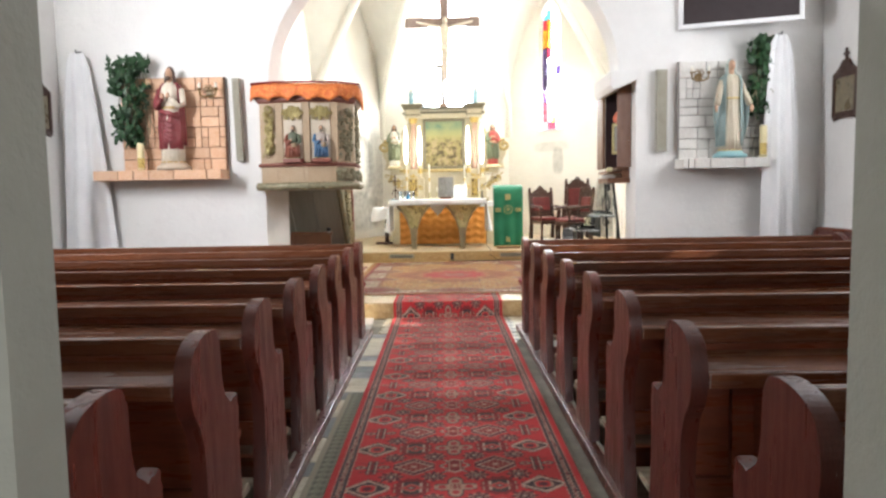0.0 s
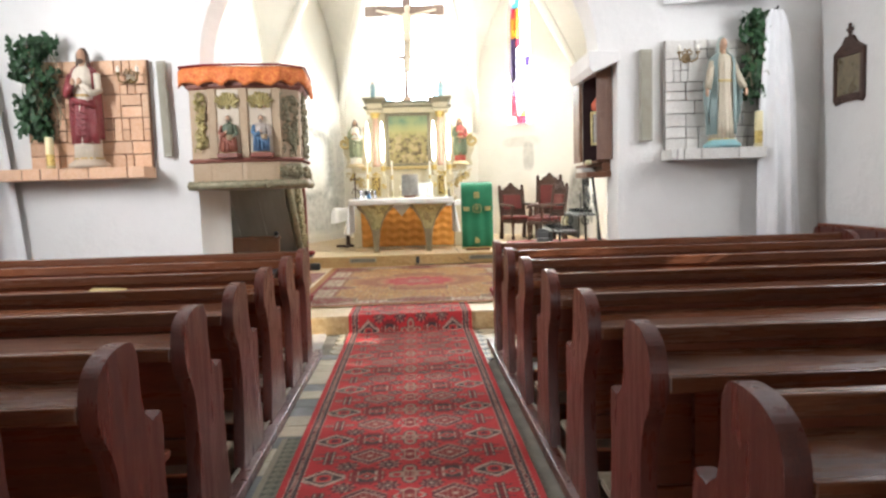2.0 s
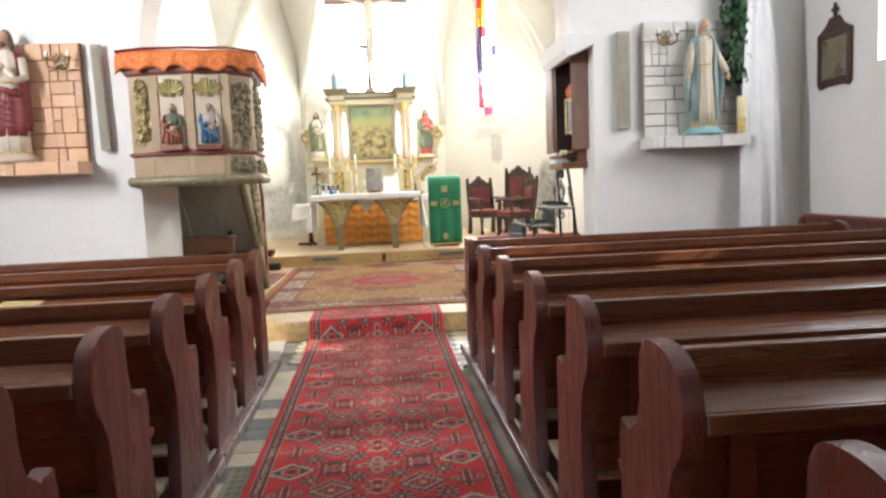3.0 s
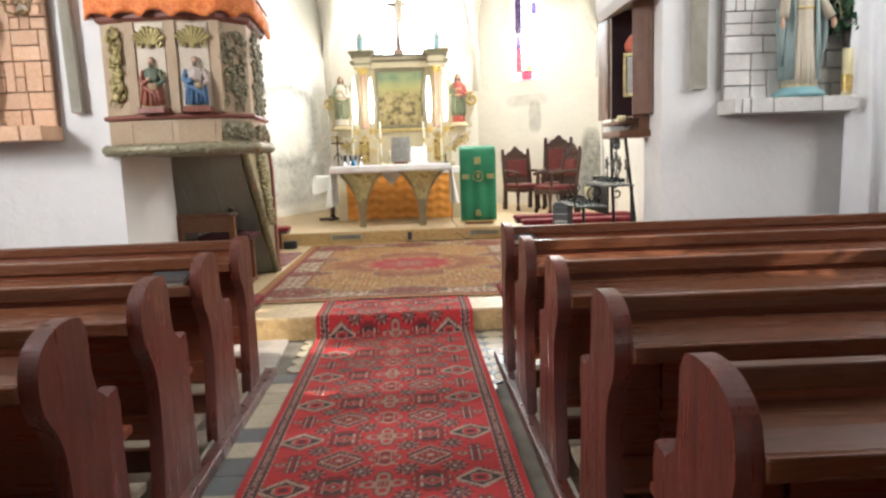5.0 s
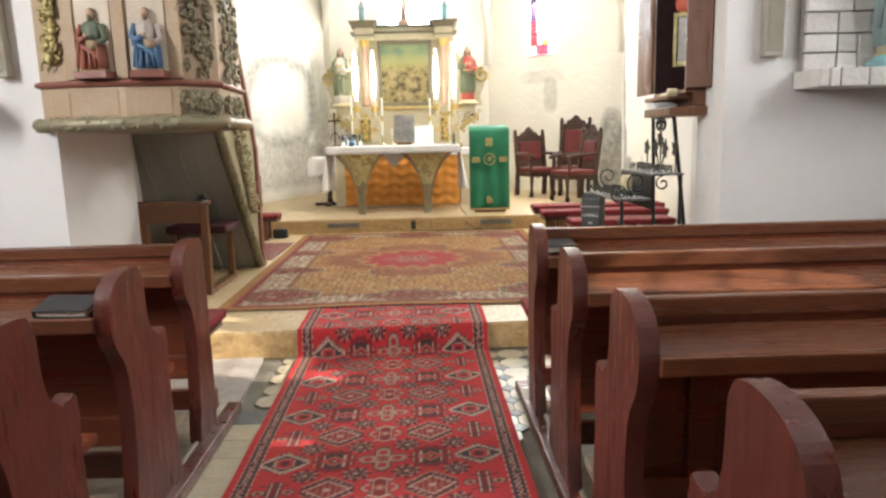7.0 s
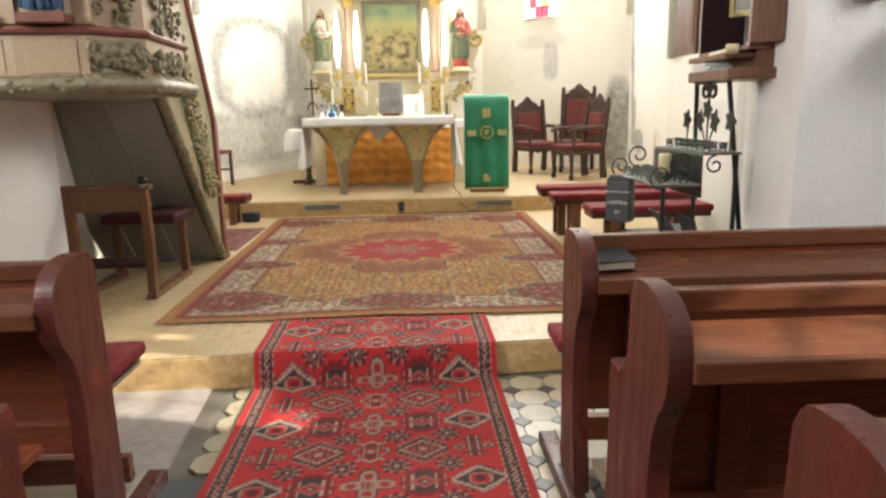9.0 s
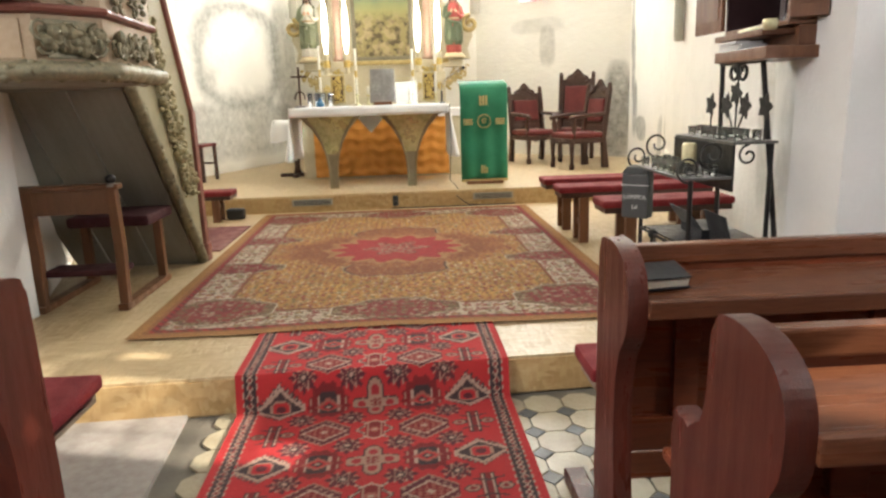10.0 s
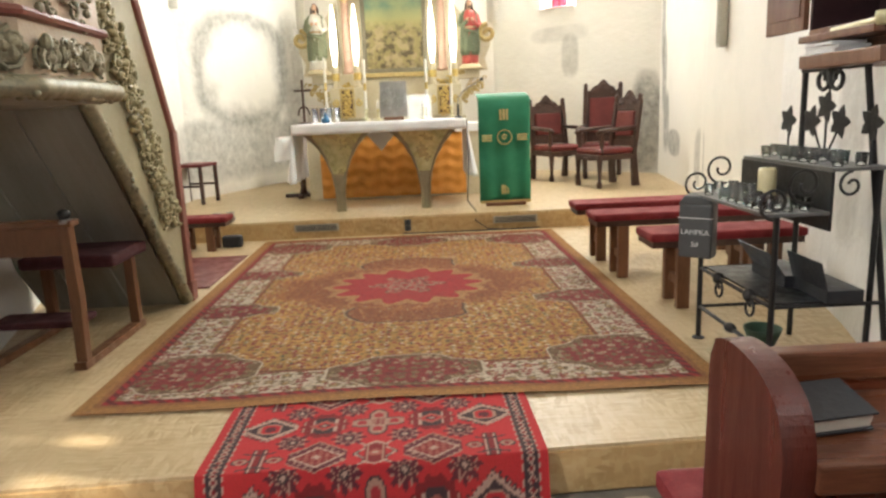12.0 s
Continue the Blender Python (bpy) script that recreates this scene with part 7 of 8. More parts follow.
def corpus(k=0.80, z0=5.08):
    """A plain hanging figure; k is its size, z0 the height of the crossbar."""
    bm = bmesh.new()

    def at(x, y, z):
        return (x * k, y * k, z0 + (z - 5.03) * k)
    for prof in ([(0.07, 4.25), (0.10, 4.4), (0.12, 4.6), (0.145, 4.8), (0.12, 4.92), (0.05, 4.98)], [(0.11, 4.2), (0.13, 4.3), (0.115, 4.42)]):
        lathe(bm, [(r * k, z0 + (z - 5.03) * k) for r, z in prof], 16, (0, -0.09 * k, 0), 1.0, 0.6, 0.03, 8)
    for s in (-1, 1):
        tube(bm, [at(0.10 * s, -0.09, 4.88), at(0.40 * s, -0.07, 4.96), at(0.78 * s, -0.05, 5.05)], 0.045 * k, 8, taper=0.028 * k)
        tube(bm, [at(0.05 * s, -0.09, 4.3), at(0.045 * s, -0.13, 3.95), at(0.03 * s, -0.09, 3.55), at(0.02 * s, -0.13, 3.45)], 0.06 * k, 8, taper=0.032 * k)
    ball(bm, at(0.02, -0.13, 5.06), 0.075 * k, 0.08 * k, 0.10 * k, 12)
    return bm


great_crucifix()


def altar_crucifix():
    ob = thing("crucifix", "small wooden crucifix standing on the altarpiece cornice", "crucifix", pose(0.03, 15.66, 3.237))
    part("foot_block", boxed(-0.10, -0.08, 0, 0.10, 0.05, 0.08, bev=0.012), M["altar_rose"], ob, "rose-coloured foot")
    part("upright", boxed(-0.045, -0.02, 0.08, 0.045, 0.02, 1.12, bev=0.005), M["cross_grey"], ob)
    part("crossbar", boxed(-0.20, -0.024, 0.86, 0.20, 0.016, 0.93, bev=0.005), M["cross_grey"], ob)
    part("corpus_figure", corpus(0.40, 0.90), M["robe_cream"], ob, "plain pale carved figure", None, True)
    return ob


altar_crucifix()
# ---------------------------------------------------------------- red benches
def low_bench(x0, x1, y, w, top, label):
    ob = thing("low_bench", label, "bench", pose(0, y, STEP_Z), "red padded benches")
    t = top - STEP_Z
    part("pad", boxed(x0, 0, t - 0.05, x1, w, t, bev=0.018), M["red_velvet"], ob, "crimson velvet pad")
    part("board", boxed(x0 + 0.015, 0.012, t - 0.085, x1 - 0.015, w - 0.012, t - 0.045, bev=0.004), M["dark_oak"], ob)
    for x in (x0 + 0.16, x1 - 0.2):
        for yy in (0.02, w - 0.06):
            part("leg", boxed(x, yy, 0, x + 0.07, yy + 0.045, t - 0.085, bev=0.004), M["oak"], ob)
        part("stretcher", boxed(x + 0.02, 0.06, 0.12, x + 0.05, w - 0.06, 0.17, bev=0.003), M["oak"], ob)
    return ob


low_bench(1.46, 2.80, 10.30, 0.26, 0.60, "long low bench with a crimson pad")
low_bench(1.47, 2.66, 9.78, 0.26, 0.60, "long low bench with a crimson pad")
low_bench(1.59, 2.46, 9.05, 0.28, 0.60, "low bench with a crimson pad beside the candle stand")
low_bench(-1.95, -1.36, 11.35, 0.24, 0.47, "low kneeling bench with a crimson pad")


# ---------------------------------------------------------------- carved armchairs
def armchair(label, m, back_h, w=0.56, arms=True):
    ob = thing("carved_armchair", label, "chair", m, "carved chairs in the chancel")
    d = 0.52
    for x in (-w / 2, w / 2 - 0.055):
        part("front_leg", lathe(bmesh.new(), [(0.03, 0), (0.036, 0.05), (0.020, 0.09), (0.030, 0.25), (0.036, 0.33), (0.03, 0.36)], 10), M["dark_oak"], ob, "", pose(x + 0.028, -d / 2 + 0.03, 0), True)
        part("back_post", prism(bmesh.new(), [(d / 2 - 0.03, 0), (d / 2 + 0.06, 0), (d / 2, 0.38), (d / 2 + 0.09, back_h), (d / 2 + 0.04, back_h), (d / 2 - 0.05, 0.38)], x, x + 0.055, "x", 0.005), M["dark_oak"], ob)
        part("finial", lathe(bmesh.new(), [(0.02, 0), (0.034, 0.02), (0.026, 0.05), (0.034, 0.07), (0.008, 0.10)], 10), M["dark_oak"], ob, "", pose(x + 0.028, d / 2 + 0.065, back_h - 0.01), True)
        if arms:
            part("arm_rest", tube(bmesh.new(), [(x + 0.028, d / 2 + 0.02, 0.68), (x + 0.028, 0.0, 0.67), (x + 0.028, -d / 2 + 0.05, 0.655), (x + 0.028, -d / 2 - 0.01, 0.63)], 0.026, 8), M["dark_oak"], ob, "", None, True)
            part("arm_post", lathe(bmesh.new(), [(0.026, 0.36), (0.018, 0.42), (0.032, 0.52), (0.018, 0.62), (0.026, 0.65)], 10), M["dark_oak"], ob, "", pose(x + 0.028, -d / 2 + 0.06, 0), True)
    part("seat_rail", boxed(-w / 2, -d / 2, 0.32, w / 2, d / 2, 0.385, bev=0.008), M["dark_oak"], ob)
    part("seat_cushion", boxed(-w / 2 + 0.012, -d / 2 + 0.008, 0.385, w / 2 - 0.012, d / 2 - 0.02, 0.455, bev=0.028), M["red_leather"], ob, "worn red seat")
    lean = pose(0, d / 2 - 0.01, 0.46, -7.0)
    bh = back_h - 0.46
    part("back_rail", boxed(-w / 2 + 0.05, 0, 0.0, w / 2 - 0.05, 0.04, 0.07, bev=0.006), M["dark_oak"], ob, "", lean)
    part("back_pad", boxed(-w / 2 + 0.085, -0.022, 0.12, w / 2 - 0.085, 0.03, bh - 0.11, bev=0.02), M["red_leather"], ob, "worn red back pad", lean)
    part("back_board", boxed(-w / 2 + 0.045, 0.012, 0.05, w / 2 - 0.045, 0.032, bh - 0.04, bev=0.004), M["dark_oak"], ob, "", lean)
    part("crest_rail", boxed(-w / 2 + 0.05, 0, bh - 0.09, w / 2 - 0.05, 0.04, bh - 0.01, bev=0.006), M["dark_oak"], ob, "", lean)
    part("crest", prism(bmesh.new(), [(-0.17, bh - 0.02), (0.17, bh - 0.02), (0.15, bh + 0.03), (0.08, bh + 0.05), (0.04, bh + 0.11), (0, bh + 0.14), (-0.04, bh + 0.11), (-0.08, bh + 0.05), (-0.15, bh + 0.03)], 0.0, 0.04, "y", 0.006), M["dark_oak"], ob, "carved crest", lean)
    part("crest_carving", carving([(-0.13, bh - 0.02), (0, bh + 0.06), (0.13, bh - 0.02)], 0.06, 40, 0.02, 40, 0.02), M["dark_oak"], ob, "", lean)
    part("lower_carving", carving([(-0.15, 0.34), (0.15, 0.34)], 0.03, 41, 0.015, 30, 0.018), M["dark_oak"], ob, "", pose(0, -d / 2, 0))
    return ob


armchair("dark carved armchair with a worn red leather back", pose(2.18, 14.50, DAIS_Z, 0, 0, 20), 0.98)
armchair("tall dark carved armchair with an arched red back", pose(2.72, 14.55, DAIS_Z, 0, 0, -24), 1.16, 0.52)
armchair("dark carved armchair turned sideways to the altar", pose(2.54, 13.55, DAIS_Z, 0, 0, -70), 0.98, 0.50)


def plain_chair():
    ob = thing("stool", "dark wooden stool with a red seat by the wall", "stool", pose(-2.36, 13.62, DAIS_Z, 0, 0, 80))
    part("seat", boxed(-0.21, -0.21, 0.43, 0.21, 0.21, 0.47, bev=0.015), M["red_leather"], ob, "red seat")
    for x in (-0.2, 0.165):
        for y in (-0.2, 0.165):
            part("leg", prism(bmesh.new(), [(x, y), (x + 0.035, y), (x + 0.035, y + 0.035), (x, y + 0.035)], 0, 0.44, "z", 0.004), M["dark_oak"], ob)
        part("side_rail", boxed(x + 0.008, -0.17, 0.2, x + 0.028, 0.17, 0.225, bev=0.003), M["dark_oak"], ob)


plain_chair()
tagged(part("floor_mat", prism(bmesh.new(), [(-1.62, 10.05), (-1.14, 10.05), (-1.14, 11.1), (-1.62, 11.1)], STEP_Z + 0.001, STEP_Z + 0.010, "z", 0.002), M["red_leather"]), "small faded red mat beside the rug", "mat")
for x, y in ((-1.62, 11.95), (-1.50, 11.98)):
    ob = thing("small_vase", "small glass vase on the altar platform", "vase", pose(x, y, DAIS_Z))
    part("bowl", lathe(bmesh.new(), [(0.03, 0), (0.045, 0.03), (0.03, 0.07), (0.04, 0.09)], 12), M["silver"], ob, "", None, True)
ob = thing("handbag", "small dark bag on the floor by the platform", "bag", pose(-1.38, 11.55, STEP_Z))
part("bag_body", boxed(-0.09, -0.05, 0, 0.09, 0.05, 0.11, bev=0.03), M["black"], ob)


# ---------------------------------------------------------------- votive candle stand
def votive_stand():
    ob = thing("votive_stand", "black wrought-iron candle stand with two trays of glasses", "candle stand", pose(0, 0, STEP_Z))
    x0, x1, y0, y1 = 1.68, 2.06, 7.93, 8.60
    lowz, upz = 0.70, 0.86

    def bar(a, b, r=0.011, name="bar"):
        return part(name, tube(bmesh.new(), [a, b], r, 6), M["iron"], ob)
    for y in (y0, y1):
        bar((x0, y, 0), (x0, y, lowz), 0.012, "front_leg")
        part("foot_pad", lathe(bmesh.new(), [(0.03, 0), (0.03, 0.006), (0.012, 0.012)], 10), M["iron"], ob, "", pose(x0, y, 0))
    bar((x1 + 0.10, y0, 0), (x1 - 0.02, y0 + 0.10, 1.26), 0.013, "ladder_post")
    bar((x1 + 0.06, y1 - 0.02, 0), (x1 - 0.02, y1 - 0.16, 1.26), 0.013, "ladder_post")
    bar((x1 + 0.01, y0 + 0.02, 0), (x1 + 0.01, y0 + 0.02, upz), 0.012, "back_leg")
    bar((x1 - 0.02, y0 + 0.08, 1.24), (x1 - 0.02, y1 - 0.14, 1.24), 0.010, "cross_bar")
    for a, b in (((x0, y0, 0.16), (x0, y1, 0.16)), ((x0, y0, 0.35), (x0, y1, 0.35)), ((x0, y0, 0.35), (x1 + 0.05, y0, 0.35)), ((x0, y1, 0.35), (x1 + 0.04, y1, 0.35)), ((x0, y1, 0.16), (x1, y1, 0.16))):
        bar(a, b, 0.009, "cross_bar")
    part("lower_tray", boxed(x0 - 0.05, y0 - 0.02, lowz, x0 + 0.19, y1 + 0.02, lowz + 0.014, bev=0.003), M["tray"], ob, "dull metal tray")
    part("upper_tray", boxed(x0 + 0.19, y0 - 0.02, upz, x1 + 0.02, y1 + 0.02, upz + 0.014, bev=0.003), M["tray"], ob, "dull metal tray")
    part("back_plate", boxed(x0 + 0.185, y0 - 0.02, lowz - 0.06, x0 + 0.197, y1 + 0.02, upz, bev=0.002), M["iron"], ob, "black sheet between the trays")
    part("low_shelf", boxed(x0 + 0.02, y0 + 0.02, 0.352, x1 - 0.02, y1 - 0.02, 0.36), M["iron"], ob)
    part("upper_lip", boxed(x1 - 0.04, y0 + 0.18, upz + 0.014, x1 - 0.03, y1 - 0.16, upz + 0.05), M["iron"], ob)
    for y in (y0 - 0.02, y1 + 0.02):
        part("scroll", tube(bmesh.new(), curl((x0 - 0.02, y, lowz + 0.055), 0.065, 1.35, -1.57, "xz", -1), 0.006, 6), M["iron"], ob)
        part("scroll", tube(bmesh.new(), curl((x0 + 0.09, y, lowz + 0.12), 0.075, 1.35, -1.2, "xz", -1), 0.006, 6), M["iron"], ob)
        part("scroll", tube(bmesh.new(), curl((x0 + 0.26, y, upz - 0.05), 0.05, 1.2, 1.57, "xz", 1), 0.006, 6), M["iron"], ob)
    for y in (y0 + 0.18, y1 - 0.2):
        part("scroll", tube(bmesh.new(), curl((x0, y, 0.30), 0.05, 1.2, 1.57, "yz", 1), 0.006, 6), M["iron"], ob)
        part("rosette", ball(bmesh.new(), (x0, y, 0.35), 0.028, seg=8), M["iron"], ob, "", None, True)
    part("rosette", ball(bmesh.new(), (x0, (y0 + y1) / 2, 0.16), 0.025, 0.04, 0.022, 8), M["iron"], ob, "", None, True)
    # flower sprays above the trays
    for y, n in ((y0 + 0.04, 1), ((y0 + y1) / 2, 3), (y1 - 0.05, 1)):
        for k in range(n):
            dy = (k - (n - 1) / 2) * 0.10
            top = upz + 0.17 + (0.06 if n == 3 and k == 1 else 0)
            sp = part("flower_stem", tube(bmesh.new(), [(x1 - 0.02, y, upz + 0.01), (x1 - 0.02, y + dy * 0.6, upz + 0.1), (x1 - 0.02, y + dy, top)], 0.005, 5), M["iron"], ob)
            for a in range(5):
                an = a * 1.2566 + 0.3
                leaf = prism(bmesh.new(), [(0, 0), (0.026, 0.022), (0.018, 0.048), (0, 0.070), (-0.018, 0.048), (-0.026, 0.022)], -0.002, 0.002, "x", 0.001)
                part("petal", leaf, M["iron"], sp, "", Matrix.Translation((x1 - 0.025, y + dy, top)) @ pose(0, 0, 0, math.degrees(an), 0, 0))
    for s in (-1, 1):
        part("crest_scroll", tube(bmesh.new(), curl((x1 - 0.03, y0 + 0.31 + 0.05 * s, 1.20), 0.060, 1.3, 1.57, "yz", s), 0.009, 6), M["iron"], ob)
        part("crest_leaf", prism(bmesh.new(), [(y0 + 0.31, 1.15), (y0 + 0.31 + 0.07 * s, 1.24), (y0 + 0.31 + 0.03 * s, 1.31)], x1 - 0.032, x1 - 0.026, "x", 0.001), M["iron"], ob)
    return ob


M["tray"] = surface("dull_zinc_tray", (0.10, 0.10, 0.10), (0.15, 0.15, 0.145), (0.22, 0.22, 0.21), 0.4, 0.5)
votive_stand()


def votive_glass(x, y, z):
    ob = thing("votive_glass", "small clear glass with a burnt-down tealight", "votive glass", pose(x, y, z), "votive glasses on the stand")
    part("cup", lathe(bmesh.new(), [(0.018, 0), (0.023, 0.05), (0.0215, 0.05), (0.017, 0.004)], 12), M["glass"], ob, "", None, True).visible_shadow = False
    part("tealight", lathe(bmesh.new(), [(0.016, 0.005), (0.017, 0.018), (0.003, 0.019)], 12), M["white_wax"], ob)
    return ob


rng_v = random.Random(12)
first = None
for xs, z, skip in (((1.66, 1.73, 1.80), 0.70 + STEP_Z + 0.015, True), ((1.91, 1.99), 0.86 + STEP_Z + 0.015, False)):
    for x in xs:
        for k in range(9):
            y = 7.96 + k * 0.075 + rng_v.uniform(-0.008, 0.008)
            if skip and abs(x - 1.80) < 0.06 and abs(y - 8.25) < 0.07 or rng_v.random() < 0.12:
                continue
            if first is None:
                first = votive_glass(x, y, z)
            else:
                copy_thing(first, pose(x + rng_v.uniform(-0.006, 0.006), y, z))
ob = thing("pillar_candle", "thick cream candle on the lower tray", "candle", pose(1.80, 8.25, 0.70 + STEP_Z + 0.015))
part("wax_body", lathe(bmesh.new(), [(0.036, 0), (0.036, 0.125), (0.030, 0.136), (0.012, 0.125)], 18), M["wax"], ob, "", None, True)
part("wick", frustum(bmesh.new(), (0, 0, 0.12), (0.002, 0, 0.145), 0.002, 0.0015, 6), M["black"], ob)


def offering_box():
    ob = thing("offering_box", "dark grey offering box hung on the candle stand", "money box", pose(1.64, 8.55, STEP_Z + 0.42, 0, 0, -38))
    part("case", boxed(-0.075, -0.05, 0, 0.075, 0.05, 0.25, bev=0.01), M["box_grey"], ob)
    part("lid", prism(bmesh.new(), [(-0.078, 0.25), (0.078, 0.25), (0.05, 0.29), (-0.05, 0.29)], -0.053, 0.053, "y", 0.006), M["box_grey"], ob)
    part("seam", boxed(-0.077, -0.0515, 0.185, 0.077, -0.049, 0.189), M["white_paint"], ob)
    for text, z, size in (("LAMPKA", 0.11, 0.034), ("2zł", 0.055, 0.03)):
        cu = bpy.data.curves.new("lettering", "FONT")
        cu.body, cu.size, cu.align_x, cu.extrude = text, size, "CENTER", 0.0008
        cu.materials.append(M["white_paint"])
        t = new("lettering", cu)
        t.parent = ob
        t.matrix_basis = pose(0, -0.0515, z, 90)
    return ob


M["box_grey"] = surface("dark_grey_enamel", (0.075, 0.08, 0.08), (0.055, 0.06, 0.06), None, 0.45)
offering_box()
for x, y, w, h, tilt in ((1.92, 8.30, 0.30, 0.17, -35), (1.95, 8.03, 0.26, 0.16, -15)):
    ob = thing("card_box", "black open carton on the stand's lower shelf", "box", pose(x, y, STEP_Z + 0.362, 0, 0, 88))
    part("carton", boxed(-w / 2, -0.07, 0, w / 2, 0.07, 0.05, bev=0.003), M["black"], ob)
    part("flap", boxed(-w / 2, -0.002, 0, w / 2, 0.002, h * 0.7), M["black"], ob, "", pose(0, 0.07, 0.05, tilt))
ob = thing("plastic_bowl", "small green plastic bowl on the floor", "bowl", pose(1.92, 8.45, STEP_Z))
part("bowl_shell", lathe(bmesh.new(), [(0.05, 0), (0.075, 0.06), (0.085, 0.09), (0.08, 0.09), (0.068, 0.055), (0.04, 0.008)], 18), M["robe_green"], ob, "", None, True)


# ---------------------------------------------------------------- wall cabinet
def wall_cabinet():
    """A shallow cabinet on the jamb: it opens towards the nave's middle, one leaf swung flat against the wall, one folded back."""
    ob = thing("wall_cabinet", "open dark brown wall cabinet with a small framed picture inside", "cabinet")
    z0, z1, x, ya, yb = 1.57, 2.46, 2.04, 7.83, 8.435
    outline = [(x, ya), (2.172, ya), (2.195, 7.955), (2.345, yb), (x, yb)]
    part("back", prism(bmesh.new(), [(2.155, ya + 0.02), (2.168, ya + 0.02), (2.185, 7.955), (2.335, yb - 0.02), (2.32, yb - 0.02), (2.172, 7.96)], z0, z1, "z"), M["cab_dark"], ob, "dark maroon lining")
    part("side_board", boxed(x, ya, z0, 2.168, ya + 0.02, z1, bev=0.003), M["cab_brown"], ob)
    part("side_board", boxed(x, yb - 0.02, z0, 2.33, yb, z1, bev=0.003), M["cab_dark"], ob)
    part("floor_board", prism(bmesh.new(), outline, z0 - 0.022, z0, "z", 0.003), M["cab_brown"], ob)
    part("top_board", prism(bmesh.new(), [(x - 0.03, ya - 0.03), (2.172, ya - 0.03), (2.195, 7.955), (2.36, yb + 0.03), (x - 0.03, yb + 0.03)], z1, z1 + 0.035, "z", 0.006), M["cab_brown"], ob)
    part("inner_shelf", boxed(x - 0.10, ya + 0.03, z0 - 0.062, x + 0.10, yb - 0.10, z0 - 0.034, bev=0.004), M["cab_brown"], ob)
    part("base_box", prism(bmesh.new(), [(x + 0.05, ya), (2.172, ya), (2.195, 7.955), (2.29, 8.27), (x + 0.05, 8.27)], z0 - 0.11, z0 - 0.023, "z", 0.004), M["cab_brown"], ob)
    part("base_beam", prism(bmesh.new(), [(1.93, ya - 0.03), (2.172, ya - 0.03), (2.195, 7.955), (2.30, 8.30), (1.93, 8.30)], z0 - 0.165, z0 - 0.111, "z", 0.006), M["cab_brown"], ob)

    def leaf(m, w):
        dr = part("door", boxed(0, -0.012, z0 + 0.004, w, 0.012, z1 - 0.004, bev=0.003), M["cab_brown"], ob, "open door leaf", m)
        for za, zb in ((z0 + 0.06, z0 + 0.40), (z0 + 0.46, z1 - 0.06)):
            for ys in (-0.0165, 0.0122):
                part("door_panel", boxed(0.028, ys, za, w - 0.028, ys + 0.0043, zb, bev=0.002), M["cab_brown"], dr)
        return dr
    leaf(pose(2.033, 7.815, 0, 0, 0, -28.0), 0.15)
    far = leaf(pose(2.028, 8.440, 0, 0, 0, 91.0), 0.31)
    part("keyhole", lathe(bmesh.new(), [(0.010, 0), (0.010, 0.004)], 10), M["brass"], far, "brass keyhole", pose(0.275, 0.013, 2.0, -90))
    return ob


M["cab_brown"] = surface("brown_cabinet_wood", (0.17, 0.072, 0.036), (0.12, 0.048, 0.025), (0.23, 0.11, 0.06), 0.4, scale=4, fine=40, stretch=(5, 5, 0.6))
M["cab_dark"] = surface("dark_maroon_lining", (0.035, 0.012, 0.014), (0.025, 0.009, 0.010), None, 0.6)
wall_cabinet()


def small_icon():
    ob = thing("small_icon", "small gold-framed icon with a coral cloth on top", "picture", pose(2.115, 8.02, 1.725, 0, 0, -38))
    for a in ((-0.09, -0.02, 0, -0.065, 0, 0.34), (0.065, -0.02, 0, 0.09, 0, 0.34), (-0.065, -0.02, 0, 0.065, 0, 0.03), (-0.065, -0.02, 0.31, 0.065, 0, 0.34)):
        part("frame_side", boxed(*a, bev=0.004), M["shell_gilt"], ob)
    part("picture", boxed(-0.066, -0.008, 0.03, 0.066, -0.004, 0.31), M["dim_painting"], ob)
    part("coral_cloth", lathe(bmesh.new(), [(0.03, 0), (0.075, 0.02), (0.085, 0.07), (0.05, 0.12), (0.03, 0.14)], 14, (0, -0.01, 0), 1, 0.4, 0.10, 7), M["coral"], ob, "bunched coral cloth", pose(0, 0, 0.335), True)
    part("stand_leg", boxed(-0.012, -0.012, -0.155, 0.012, 0, 0.0, bev=0.002), M["dark_oak"], ob)
    part("wire", tube(bmesh.new(), [(0.03, -0.01, 0.0), (0.05, -0.03, -0.08), (0.01, -0.03, -0.14), (0.045, -0.02, -0.2)], 0.004, 5), M["white_paint"], ob, "white cable")


M["coral"] = surface("coral_cloth", (0.62, 0.16, 0.09), (0.5, 0.11, 0.06), None, 0.8, scale=14)
small_icon()
ob = thing("candle_lighter", "long yellow wax candle lighter lying on the cabinet shelf", "lighter", pose(1.985, 8.02, 1.536, 0, 0, 80))
part("rod", frustum(bmesh.new(), (-0.22, 0, 0.012), (0.22, 0, 0.012), 0.010, 0.012, 10), M["wax"], ob)
part("brass_cup", lathe(bmesh.new(), [(0.028, 0), (0.034, 0.03), (0.03, 0.045)], 12), M["brass"], ob, "", pose(-0.21, 0.0, -0.01), True)
ob = thing("paper_stack", "stack of white papers on the cabinet's base beam", "papers", pose(2.0, 8.17, 1.459))
for k, (dx, turn) in enumerate(((0.0, 0.0), (0.006, 4.0), (-0.005, -3.0))):
    part("paper_sheet", boxed(-0.065, -0.10, 0.0, 0.065, 0.10, 0.013, bev=0.002), M["paper_white"], ob, "", pose(dx, 0, 0.0135 * k, 0, 0, turn))
column_speaker(3.10, 11.65, 1.75, 2.75, -97, 0.10)

